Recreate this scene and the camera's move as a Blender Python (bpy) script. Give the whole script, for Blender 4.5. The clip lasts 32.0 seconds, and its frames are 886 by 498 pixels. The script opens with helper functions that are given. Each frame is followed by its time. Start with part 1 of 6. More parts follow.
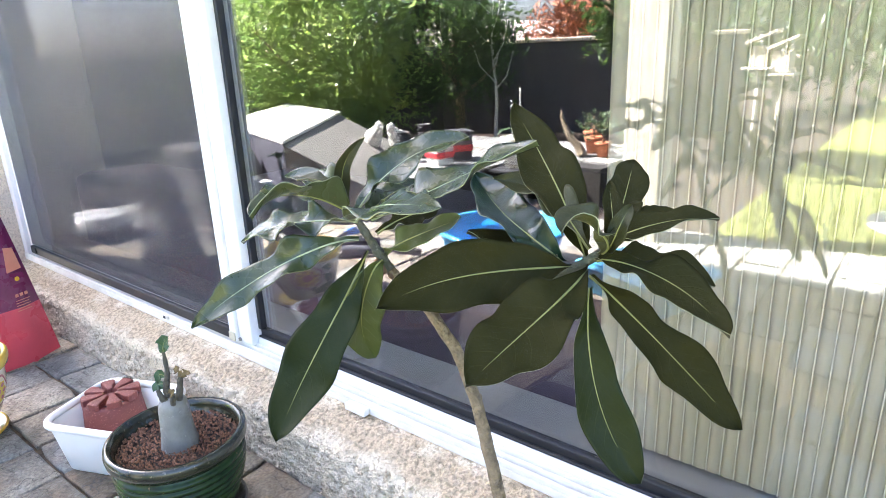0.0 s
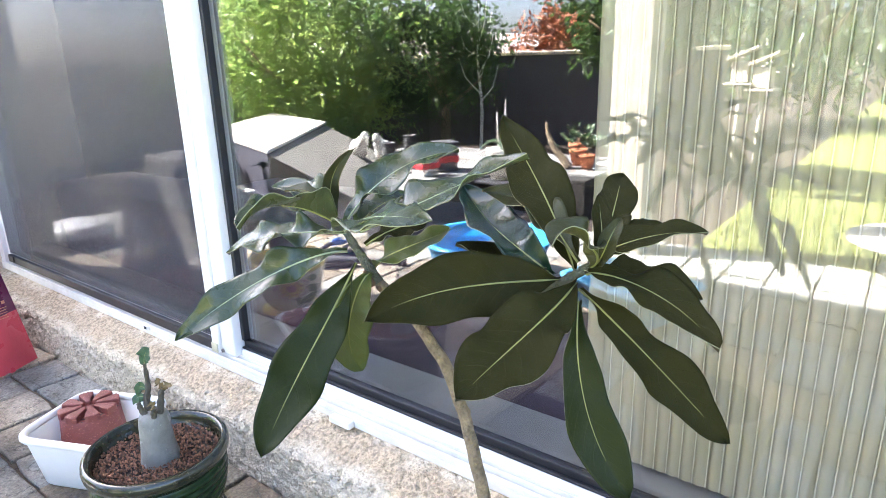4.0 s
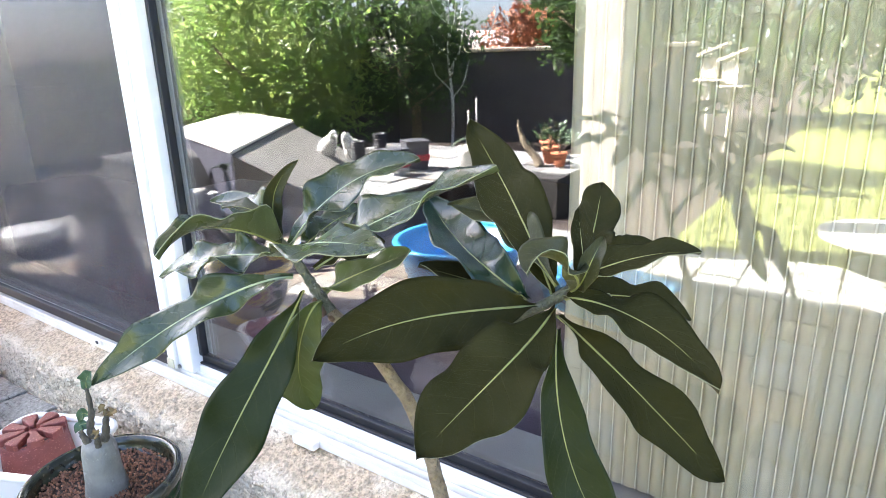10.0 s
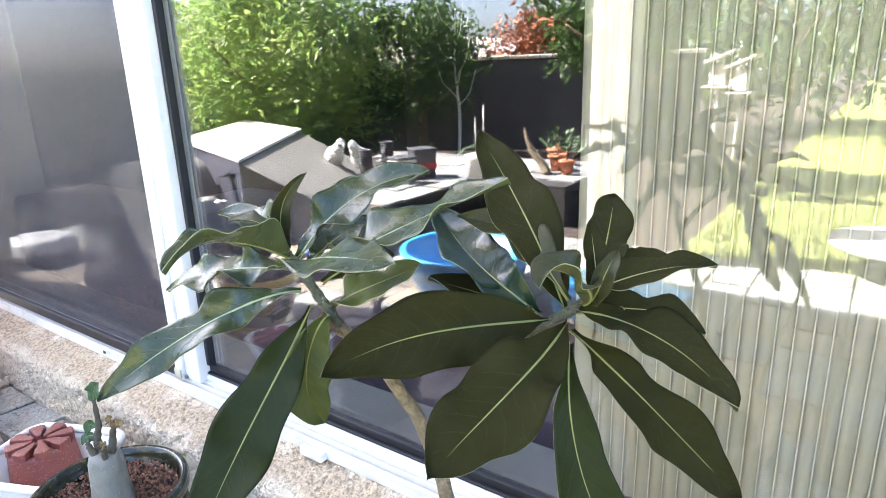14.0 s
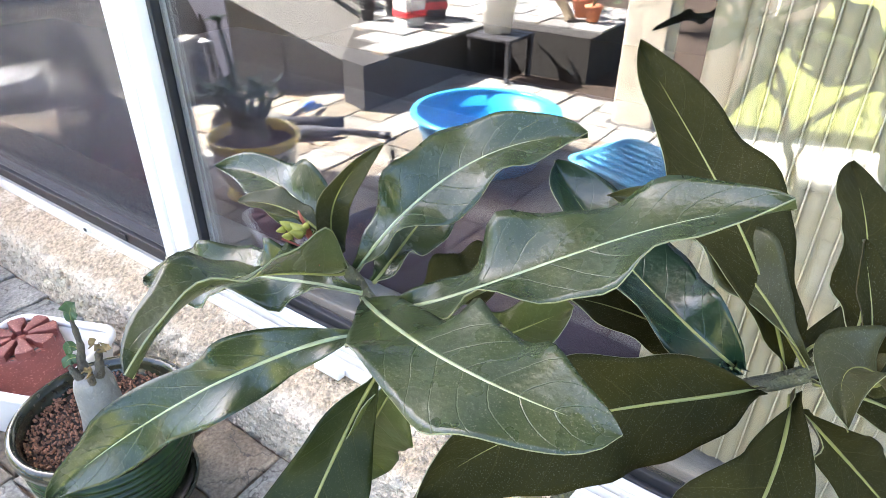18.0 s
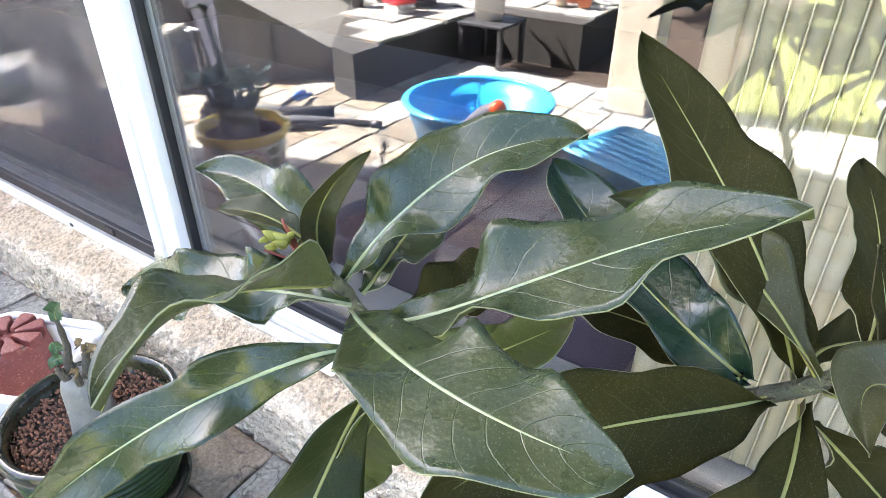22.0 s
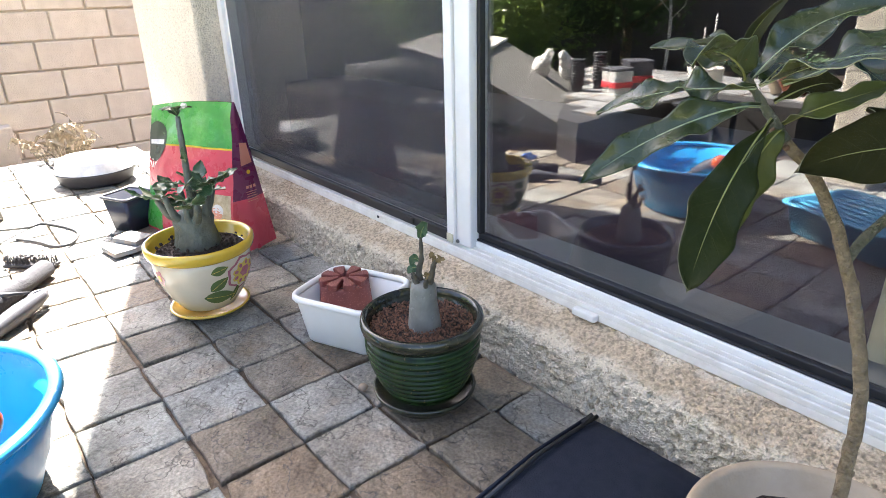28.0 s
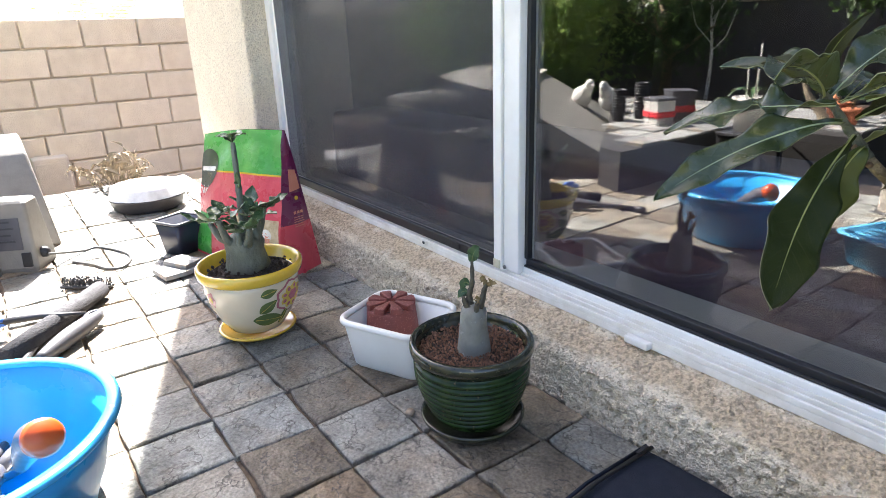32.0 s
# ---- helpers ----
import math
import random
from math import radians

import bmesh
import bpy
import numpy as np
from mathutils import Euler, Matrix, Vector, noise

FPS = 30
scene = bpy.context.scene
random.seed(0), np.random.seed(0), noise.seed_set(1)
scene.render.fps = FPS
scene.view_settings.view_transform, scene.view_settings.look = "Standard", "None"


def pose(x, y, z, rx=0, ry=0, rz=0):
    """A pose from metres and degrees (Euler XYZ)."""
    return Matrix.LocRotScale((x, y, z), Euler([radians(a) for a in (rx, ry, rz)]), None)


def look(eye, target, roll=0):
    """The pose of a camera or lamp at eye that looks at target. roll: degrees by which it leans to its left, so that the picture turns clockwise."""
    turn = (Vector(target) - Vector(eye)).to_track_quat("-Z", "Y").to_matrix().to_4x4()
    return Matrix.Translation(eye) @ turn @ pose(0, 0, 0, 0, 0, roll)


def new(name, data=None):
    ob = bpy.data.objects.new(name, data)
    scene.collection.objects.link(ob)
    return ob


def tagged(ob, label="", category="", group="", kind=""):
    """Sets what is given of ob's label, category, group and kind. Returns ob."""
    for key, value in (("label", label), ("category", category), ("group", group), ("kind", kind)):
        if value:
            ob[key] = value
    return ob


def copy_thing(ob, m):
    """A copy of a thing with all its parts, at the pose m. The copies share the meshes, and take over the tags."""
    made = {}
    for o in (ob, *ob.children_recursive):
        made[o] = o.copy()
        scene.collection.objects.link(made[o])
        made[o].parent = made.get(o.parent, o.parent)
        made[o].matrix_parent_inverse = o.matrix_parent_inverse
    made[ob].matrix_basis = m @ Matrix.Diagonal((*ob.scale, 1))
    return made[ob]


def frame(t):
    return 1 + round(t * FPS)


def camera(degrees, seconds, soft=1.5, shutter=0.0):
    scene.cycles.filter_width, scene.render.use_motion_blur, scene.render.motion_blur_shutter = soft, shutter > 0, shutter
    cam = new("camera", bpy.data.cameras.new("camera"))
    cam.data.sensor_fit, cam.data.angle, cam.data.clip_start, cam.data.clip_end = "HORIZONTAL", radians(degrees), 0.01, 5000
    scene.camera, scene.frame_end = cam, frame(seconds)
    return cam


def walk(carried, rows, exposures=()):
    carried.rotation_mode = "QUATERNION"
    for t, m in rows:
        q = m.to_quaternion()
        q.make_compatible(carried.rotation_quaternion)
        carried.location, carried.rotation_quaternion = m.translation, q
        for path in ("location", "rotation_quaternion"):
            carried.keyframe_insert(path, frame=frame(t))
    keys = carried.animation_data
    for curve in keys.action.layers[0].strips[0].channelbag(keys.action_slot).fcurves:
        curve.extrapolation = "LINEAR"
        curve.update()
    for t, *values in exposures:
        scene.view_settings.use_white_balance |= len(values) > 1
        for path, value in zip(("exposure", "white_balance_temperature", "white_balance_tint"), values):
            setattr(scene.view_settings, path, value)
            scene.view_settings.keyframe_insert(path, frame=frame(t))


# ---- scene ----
cam = camera(71.1, 32.0, soft=0.65)
PATH = [
    (0, (1.094, -0.661, 0.736), (-0.114, 0.813, 0.131), -2.3),
    (0.5, (1.097, -0.662, 0.736), (-0.114, 0.807, 0.122), -2.3),
    (1, (1.093, -0.661, 0.732), (-0.112, 0.808, 0.11), -2.3),
    (1.5, (1.095, -0.66, 0.734), (-0.105, 0.812, 0.106), -2.4),
    (2, (1.09, -0.66, 0.733), (-0.108, 0.818, 0.116), -2.1),
    (2.5, (1.092, -0.656, 0.732), (-0.094, 0.834, 0.121), -2.2),
    (3, (1.092, -0.659, 0.735), (-0.108, 0.833, 0.157), -2.3),
    (3.5, (1.093, -0.661, 0.735), (-0.099, 0.837, 0.156), -2.0),
    (5.5, (1.068, -0.65, 0.744), (-0.046, 0.922, 0.208), -1.1),
    (6, (1.073, -0.643, 0.744), (-0.034, 0.933, 0.206), -1.5),
    (6.5, (1.066, -0.64, 0.748), (-0.036, 0.93, 0.184), -2.2),
    (7, (1.064, -0.637, 0.749), (-0.056, 0.922, 0.19), -1.6),
    (7.5, (1.063, -0.631, 0.744), (-0.064, 0.918, 0.172), -1.8),
    (8, (1.063, -0.619, 0.74), (-0.063, 0.926, 0.153), -1.7),
    (8.5, (1.062, -0.611, 0.735), (-0.061, 0.934, 0.14), -1.8),
    (9, (1.062, -0.606, 0.736), (-0.063, 0.935, 0.138), -2.2),
    (9.5, (1.06, -0.609, 0.735), (-0.051, 0.948, 0.15), -1.4),
    (10, (1.06, -0.607, 0.737), (-0.044, 0.954, 0.151), -1.6),
    (10.5, (1.059, -0.605, 0.735), (-0.048, 0.954, 0.149), -1.7),
    (11, (1.056, -0.605, 0.736), (-0.054, 0.952, 0.149), -1.6),
    (11.5, (1.055, -0.605, 0.735), (-0.052, 0.955, 0.152), -1.5),
    (12, (1.053, -0.604, 0.737), (-0.064, 0.952, 0.16), -1.6),
    (12.5, (1.053, -0.603, 0.738), (-0.065, 0.955, 0.171), -1.8),
    (13, (1.052, -0.602, 0.739), (-0.064, 0.959, 0.178), -1.6),
    (13.5, (1.052, -0.603, 0.739), (-0.069, 0.955, 0.176), -1.8),
    (14, (1.054, -0.602, 0.739), (-0.071, 0.952, 0.176), -1.9),
    (14.5, (1.048, -0.601, 0.737), (-0.076, 0.955, 0.175), -1.5),
    (15, (1.022, -0.604, 0.746), (-0.107, 0.943, 0.171), -1.1),
    (15.5, (0.989, -0.599, 0.753), (-0.108, 0.944, 0.107), 0.2),
    (17.5, (0.89, -0.496, 0.752), (-0.077, 0.959, -0.221), 1.7),
    (18, (0.887, -0.486, 0.757), (-0.101, 0.916, -0.272), 0.5),
    (18.5, (0.883, -0.483, 0.756), (-0.103, 0.909, -0.288), 0.6),
    (19, (0.879, -0.481, 0.756), (-0.104, 0.906, -0.298), 0.7),
    (19.5, (0.88, -0.475, 0.753), (-0.076, 0.924, -0.307), 1.2),
    (20, (0.879, -0.476, 0.753), (-0.08, 0.918, -0.313), 0.9),
    (20.5, (0.877, -0.475, 0.754), (-0.084, 0.916, -0.315), 0.6),
    (21, (0.879, -0.474, 0.756), (-0.077, 0.924, -0.309), 0.7),
    (21.5, (0.879, -0.473, 0.756), (-0.079, 0.924, -0.307), 0.4),
    (22, (0.878, -0.473, 0.757), (-0.08, 0.924, -0.306), 0.3),
    (22.5, (0.881, -0.474, 0.758), (-0.078, 0.923, -0.304), 0.2),
    (23, (0.883, -0.476, 0.76), (-0.076, 0.924, -0.3), 0.1),
    (23.5, (0.881, -0.475, 0.758), (-0.08, 0.923, -0.301), -0.0),
    (24, (0.883, -0.476, 0.757), (-0.076, 0.928, -0.296), 0.5),
    (24.5, (0.886, -0.481, 0.756), (-0.076, 0.933, -0.281), 0.6),
    (25, (0.891, -0.486, 0.754), (-0.08, 0.938, -0.261), 0.5),
    (25.5, (0.904, -0.517, 0.756), (-0.112, 0.902, -0.221), 0.3),
    (26, (0.916, -0.568, 0.735), (-0.194, 0.8, -0.212), -0.6),
    (26.5, (0.926, -0.638, 0.706), (-0.297, 0.625, -0.248), -1.0),
    (28.5, (0.973, -0.85, 0.684), (-0.521, 0.278, -0.02), -1.6),
    (29, (0.965, -0.844, 0.68), (-0.569, 0.254, 0.017), -1.3),
    (29.5, (0.961, -0.862, 0.68), (-0.57, 0.243, 0.02), -0.5),
    (30, (0.96, -0.865, 0.682), (-0.576, 0.225, 0.01), -1.4),
    (30.5, (0.955, -0.858, 0.679), (-0.581, 0.238, 0.017), -0.7),
    (31, (0.949, -0.863, 0.681), (-0.58, 0.244, 0.022), -1.0),
    (31.5, (0.95, -0.856, 0.678), (-0.592, 0.23, 0.012), -1.4),
    (32, (0.953, -0.857, 0.677), (-0.581, 0.234, 0.0), -2.0),
]
walk(cam, [(t, look(eye, target, roll)) for t, eye, target, roll in PATH], exposures=[(0, 4.27, 6100, 14), (15, 4.27, 6100, 14), (17.5, 4.42, 6340, 14), (25, 4.42, 6340, 14), (25.7, 4.5, 6340, 14), (26.5, 4.6, 6500, 14), (28.5, 3.26, 6330, 13), (32, 3.26, 6330, 13)])

# ---- light ----
SUN_DIR = Vector((-0.60, 0.222, 0.75)).normalized()
world = bpy.data.worlds.new("world")
scene.world = world
world.use_nodes = True
wn = world.node_tree.nodes
sky = wn.new("ShaderNodeTexSky")
sky.sky_type = "NISHITA"
sky.sun_disc = False
sky.sun_elevation = math.asin(SUN_DIR.z)
sky.sun_rotation = math.atan2(SUN_DIR.x, SUN_DIR.y)
sky.dust_density, sky.air_density, sky.ozone_density = 3.5, 0.75, 0.6
wn["Background"].inputs[1].default_value = 0.072
world.node_tree.links.new(sky.outputs[0], wn["Background"].inputs[0])
sun_data = bpy.data.lights.new("sun", "SUN")
sun_data.energy, sun_data.angle, sun_data.color = 5.0, radians(0.6), (1.0, 0.95, 0.86)
sun = new("sun", sun_data)
sun.matrix_world = look((0, 0, 8), Vector((0, 0, 8)) - SUN_DIR)


# ---- materials ----
def mat(name, col, col2=None, rough=0.6, scale=20.0, bump=0.0, bump_scale=None, metal=0.0, spec=0.5, detail=5.0,
        spots=None, spot_scale=60.0, spot_level=0.62, rand=0.0, coat=0.0, sheen=0.0, rough_var=0.12, bump_dist=0.01):
    """A principled surface: two colours mixed by noise, optional specks, relief and piece-to-piece variation."""
    m = bpy.data.materials.new(name)
    m.use_nodes = True
    nt, n = m.node_tree, m.node_tree.nodes
    L = nt.links.new
    p = n["Principled BSDF"]
    tc = n.new("ShaderNodeTexCoord")
    no = n.new("ShaderNodeTexNoise")
    no.inputs["Scale"].default_value, no.inputs["Detail"].default_value, no.inputs["Roughness"].default_value = scale, detail, 0.6
    L(tc.outputs["Object"], no.inputs["Vector"])
    mx = n.new("ShaderNodeMix")
    mx.data_type = "RGBA"
    mx.inputs[6].default_value, mx.inputs[7].default_value = (*col, 1), (*(col2 or [c * 0.7 for c in col]), 1)
    ramp = n.new("ShaderNodeMapRange")
    ramp.inputs[1].default_value, ramp.inputs[2].default_value = 0.35, 0.68
    L(no.outputs["Fac"], ramp.inputs[0])
    L(ramp.outputs[0], mx.inputs[0])
    out = mx.outputs[2]
    if spots:
        sn = n.new("ShaderNodeTexNoise")
        sn.inputs["Scale"].default_value, sn.inputs["Detail"].default_value = spot_scale, 3.0
        L(tc.outputs["Object"], sn.inputs["Vector"])
        sr = n.new("ShaderNodeMapRange")
        sr.inputs[1].default_value, sr.inputs[2].default_value = spot_level, spot_level + 0.06
        L(sn.outputs["Fac"], sr.inputs[0])
        m2 = n.new("ShaderNodeMix")
        m2.data_type = "RGBA"
        m2.inputs[7].default_value = (*spots, 1)
        L(sr.outputs[0], m2.inputs[0])
        L(out, m2.inputs[6])
        out = m2.outputs[2]
    if rand:
        oi = n.new("ShaderNodeObjectInfo")
        hs = n.new("ShaderNodeHueSaturation")
        mr = n.new("ShaderNodeMapRange")
        mr.inputs[3].default_value, mr.inputs[4].default_value = 1 - rand, 1 + rand
        L(oi.outputs["Random"], mr.inputs[0])
        L(mr.outputs[0], hs.inputs["Value"])
        L(out, hs.inputs["Color"])
        out = hs.outputs[0]
    L(out, p.inputs["Base Color"])
    rr = n.new("ShaderNodeMapRange")
    rr.inputs[3].default_value, rr.inputs[4].default_value = max(0.02, rough - rough_var), min(1, rough + rough_var)
    L(no.outputs["Fac"], rr.inputs[0])
    L(rr.outputs[0], p.inputs["Roughness"])
    p.inputs["Metallic"].default_value = metal
    p.inputs["Specular IOR Level"].default_value = spec
    p.inputs["Coat Weight"].default_value = coat
    p.inputs["Coat Roughness"].default_value = 0.08
    p.inputs["Sheen Weight"].default_value = sheen
    if bump:
        bn = n.new("ShaderNodeTexNoise")
        bn.inputs["Scale"].default_value, bn.inputs["Detail"].default_value = bump_scale or scale * 3, 6.0
        L(tc.outputs["Object"], bn.inputs["Vector"])
        b = n.new("ShaderNodeBump")
        b.inputs["Strength"].default_value, b.inputs["Distance"].default_value = bump, bump_dist
        L(bn.outputs["Fac"], b.inputs["Height"])
        L(b.outputs[0], p.inputs["Normal"])
    return m


def grain(m, scale, low, high, detail=4.0):
    """Fine speckle over a finished surface colour."""
    n, L = m.node_tree.nodes, m.node_tree.links.new
    p = n["Principled BSDF"]
    out = p.inputs["Base Color"].links[0].from_socket
    tc, no, mr, hs = (n.new("ShaderNode" + k) for k in ("TexCoord", "TexNoise", "MapRange", "HueSaturation"))
    no.inputs["Scale"].default_value, no.inputs["Detail"].default_value, no.inputs["Roughness"].default_value = scale, detail, 0.7
    L(tc.outputs["Object"], no.inputs["Vector"])
    mr.inputs[1].default_value, mr.inputs[2].default_value, mr.inputs[3].default_value, mr.inputs[4].default_value = 0.36, 0.64, low, high
    L(no.outputs["Fac"], mr.inputs[0])
    L(mr.outputs[0], hs.inputs["Value"])
    L(out, hs.inputs["Color"])
    L(hs.outputs[0], p.inputs["Base Color"])
    return m


def glass_mat(name, tint, gloss, rough=0.0):
    """A pane: clear, with a mirror coat whose strength grows at grazing angles."""
    m = bpy.data.materials.new(name)
    m.use_nodes = True
    nt, n = m.node_tree, m.node_tree.nodes
    n.remove(n["Principled BSDF"])
    tr, gl, mix, lw, pw, mr = (n.new("ShaderNode" + k) for k in ("BsdfTransparent", "BsdfGlossy", "MixShader", "LayerWeight", "Math", "MapRange"))
    tr.inputs[0].default_value = (*tint, 1)
    gl.inputs["Roughness"].default_value = rough
    lw.inputs[0].default_value = 0.5
    pw.operation = "POWER"
    pw.inputs[1].default_value = 5.0
    mr.inputs[3].default_value, mr.inputs[4].default_value = gloss, 1.0
    for q, b in ((lw.outputs["Facing"], pw.inputs[0]), (pw.outputs[0], mr.inputs[0]), (mr.outputs[0], mix.inputs[0]), (tr.outputs[0], mix.inputs[1]),
                 (gl.outputs[0], mix.inputs[2]), (mix.outputs[0], n["Material Output"].inputs[0])):
        nt.links.new(q, b)
    return m


def stucco_mat(name, ca, cb, pit, sand=None):
    """Coarse sprayed stucco: grains, lumps and darker spots for both stain and shade in pits; bare sand shows where the
    coat is worn along a ledge.
    """
    m = mat(name, ca, cb, 0.95, 9, spec=0.08, spots=pit, spot_scale=120, spot_level=0.555)
    n, L = m.node_tree.nodes, m.node_tree.links.new
    p = n["Principled BSDF"]
    tc = n.new("ShaderNodeTexCoord")
    vo, no, n3 = n.new("ShaderNodeTexVoronoi"), n.new("ShaderNodeTexNoise"), n.new("ShaderNodeTexNoise")
    vo.inputs["Scale"].default_value = 210
    no.inputs["Scale"].default_value, no.inputs["Detail"].default_value = 70, 5
    n3.inputs["Scale"].default_value, n3.inputs["Detail"].default_value = 300, 3
    b1, b2 = n.new("ShaderNodeBump"), n.new("ShaderNodeBump")
    for q in (vo, no, n3):
        L(tc.outputs["Object"], q.inputs["Vector"])
    b1.inputs["Strength"].default_value, b1.inputs["Distance"].default_value = 1.0, 0.009
    b2.inputs["Strength"].default_value, b2.inputs["Distance"].default_value = 1.0, 0.003
    L(no.outputs["Fac"], b1.inputs["Height"])
    mx = n.new("ShaderNodeMath")
    mx.operation = "ADD"
    L(vo.outputs["Distance"], mx.inputs[0])
    L(n3.outputs["Fac"], mx.inputs[1])
    L(mx.outputs[0], b2.inputs["Height"])
    L(b1.outputs[0], b2.inputs["Normal"])
    L(b2.outputs[0], p.inputs["Normal"])
    if sand:
        out = p.inputs["Base Color"].links[0].from_socket
        sep, ad, mr, m2, gr, gm = (n.new("ShaderNode" + k) for k in ("SeparateXYZ", "Math", "MapRange", "Mix", "TexNoise", "Mix"))
        nb = n.new("ShaderNodeTexNoise")
        nb.inputs["Scale"].default_value, nb.inputs["Detail"].default_value = 16, 6
        L(tc.outputs["Object"], nb.inputs["Vector"])
        L(tc.outputs["Object"], sep.inputs[0])
        gr.inputs["Scale"].default_value, gr.inputs["Detail"].default_value = 140, 5
        L(tc.outputs["Object"], gr.inputs["Vector"])
        gm.data_type = m2.data_type = "RGBA"
        gm.inputs[6].default_value, gm.inputs[7].default_value = (*[c * 1.18 for c in sand], 1), (*[c * 0.68 for c in sand], 1)
        gq = n.new("ShaderNodeMapRange")
        gq.inputs[1].default_value, gq.inputs[2].default_value = 0.44, 0.62
        L(gr.outputs["Fac"], gq.inputs[0])
        L(gq.outputs[0], gm.inputs[0])
        ad.operation = "MULTIPLY_ADD"
        L(nb.outputs["Fac"], ad.inputs[0])
        ad.inputs[1].default_value = 0.045
        L(sep.outputs[2], ad.inputs[2])
        mr.inputs[1].default_value, mr.inputs[2].default_value = 0.126, 0.136
        L(ad.outputs[0], mr.inputs[0])
        end, both = n.new("ShaderNodeMapRange"), n.new("ShaderNodeMath")
        end.inputs[1].default_value, end.inputs[2].default_value, end.inputs[3].default_value, end.inputs[4].default_value = 0.150, 0.158, 1.0, 0.0
        L(ad.outputs[0], end.inputs[0])
        both.operation = "MULTIPLY"
        L(mr.outputs[0], both.inputs[0])
        L(end.outputs[0], both.inputs[1])
        L(both.outputs[0], m2.inputs[0])
        L(out, m2.inputs[6])
        L(gm.outputs[2], m2.inputs[7])
        L(m2.outputs[2], p.inputs["Base Color"])
    return m


M_STUCCO = stucco_mat("stucco", (0.84, 0.74, 0.58), (0.77, 0.67, 0.52), (0.68, 0.58, 0.45))
M_STUCCOLOW = stucco_mat("stucco_low", (0.80, 0.69, 0.52), (0.73, 0.62, 0.46), (0.52, 0.43, 0.31), (0.56, 0.44, 0.30))
grain(M_STUCCOLOW, 260, 0.86, 1.08)
grain(M_STUCCO, 150, 0.88, 1.06)
M_WHITE = mat("white_vinyl", (0.85, 0.83, 0.79), (0.79, 0.76, 0.71), 0.35, 12, 0.05, 200)
M_TRACK = mat("dirty_white_track", (0.82, 0.79, 0.73), (0.70, 0.66, 0.58), 0.5, 25, 0.1, 200)
M_BLACK = mat("black_rubber", (0.012, 0.012, 0.014), (0.02, 0.02, 0.022), 0.5, 30)
M_GLASS = glass_mat("window_glass", (0.95, 0.96, 0.955), 0.14)
# Near-black colour stands in for the room's lack of light.
M_ROOM = mat("unlit_room_dark", (0.035, 0.03, 0.035), (0.025, 0.02, 0.025), 0.9, 3)
M_SILL = mat("inner_sill", (0.40, 0.37, 0.33), (0.35, 0.32, 0.28), 0.6, 8)
M_MAROON = mat("maroon_cloth", (0.044, 0.016, 0.030), (0.030, 0.011, 0.021), 0.9, 30, 0.3, 300, sheen=0.3)
M_BLIND = mat("cream_vinyl_blind", (0.45, 0.385, 0.245), (0.41, 0.35, 0.22), 0.55, 8, 0.05, 100)
M_BEAD = mat("pale_blind_bead", (0.74, 0.66, 0.46), (0.68, 0.60, 0.42), 0.5, 20)
M_SLATE = mat("slate", (0.27, 0.27, 0.26), (0.19, 0.19, 0.19), 0.6, 9, 0.75, 30, rand=0.28, spots=(0.30, 0.25, 0.20), spot_scale=14, spot_level=0.58, bump_dist=0.006)
M_GROUT = mat("sandy_grout", (0.20, 0.145, 0.095), (0.075, 0.055, 0.04), 0.95, 40, 0.6, 200)
M_BLOCK = mat("tan_block", (0.82, 0.69, 0.53), (0.74, 0.61, 0.46), 0.95, 10, 0.5, 120, spec=0.1, rand=0.08)
# Far darker than the tan block: the back wall's shade is in this colour.
M_BLOCKSHADE = mat("shade_grey_wall", (0.12, 0.112, 0.11), (0.09, 0.085, 0.085), 0.95, 5, 0.5, 80, spec=0.1)
M_MORTAR = mat("mortar", (0.70, 0.60, 0.47), (0.60, 0.51, 0.40), 0.95, 40, 0.4, 150, spec=0.1)
M_BLUE = mat("blue_plastic", (0.02, 0.34, 0.74), (0.02, 0.30, 0.68), 0.3, 6, 0.03, 60)
M_LAWN = mat("lawn_grass", (0.22, 0.235, 0.07), (0.16, 0.18, 0.05), 0.9, 6, 0.8, 200, spec=0.1)
M_SOIL = mat("soil", (0.07, 0.045, 0.03), (0.03, 0.02, 0.015), 0.95, 120, 1.0, 300)


# ---- building blocks ----
def part(name, bm, material, parent=None, label="", smooth=False):
    me = bpy.data.meshes.new(name)
    bm.normal_update()
    bm.to_mesh(me)
    bm.free()
    me.materials.append(material)
    if smooth:
        me.polygons.foreach_set("use_smooth", [True] * len(me.polygons))
        me.update()
    ob = new(name, me)
    if parent:
        ob.parent = parent
    if label:
        tagged(ob, label)
    return ob


def thing(name, label, category, at=(0, 0, 0), turn=0.0, group="", kind=""):
    ob = new(name)
    ob.empty_display_size = 0.05
    ob.matrix_basis = pose(*at, 0, 0, turn)
    return tagged(ob, label, category, group, kind)


def box(bm, x0, x1, y0, y1, z0, z1, bevel=0.0, seg=2):
    r = bmesh.ops.create_cube(bm, size=1.0, matrix=Matrix.Translation(((x0 + x1) / 2, (y0 + y1) / 2, (z0 + z1) / 2)) @ Matrix.Diagonal((x1 - x0, y1 - y0, z1 - z0, 1)))
    if bevel:
        es = list({e for v in r["verts"] for e in v.link_edges})
        bmesh.ops.bevel(bm, geom=es, offset=bevel, segments=seg, affect="EDGES", profile=0.5)
    return bm


def B(*a, **k):
    return box(bmesh.new(), *a, **k)


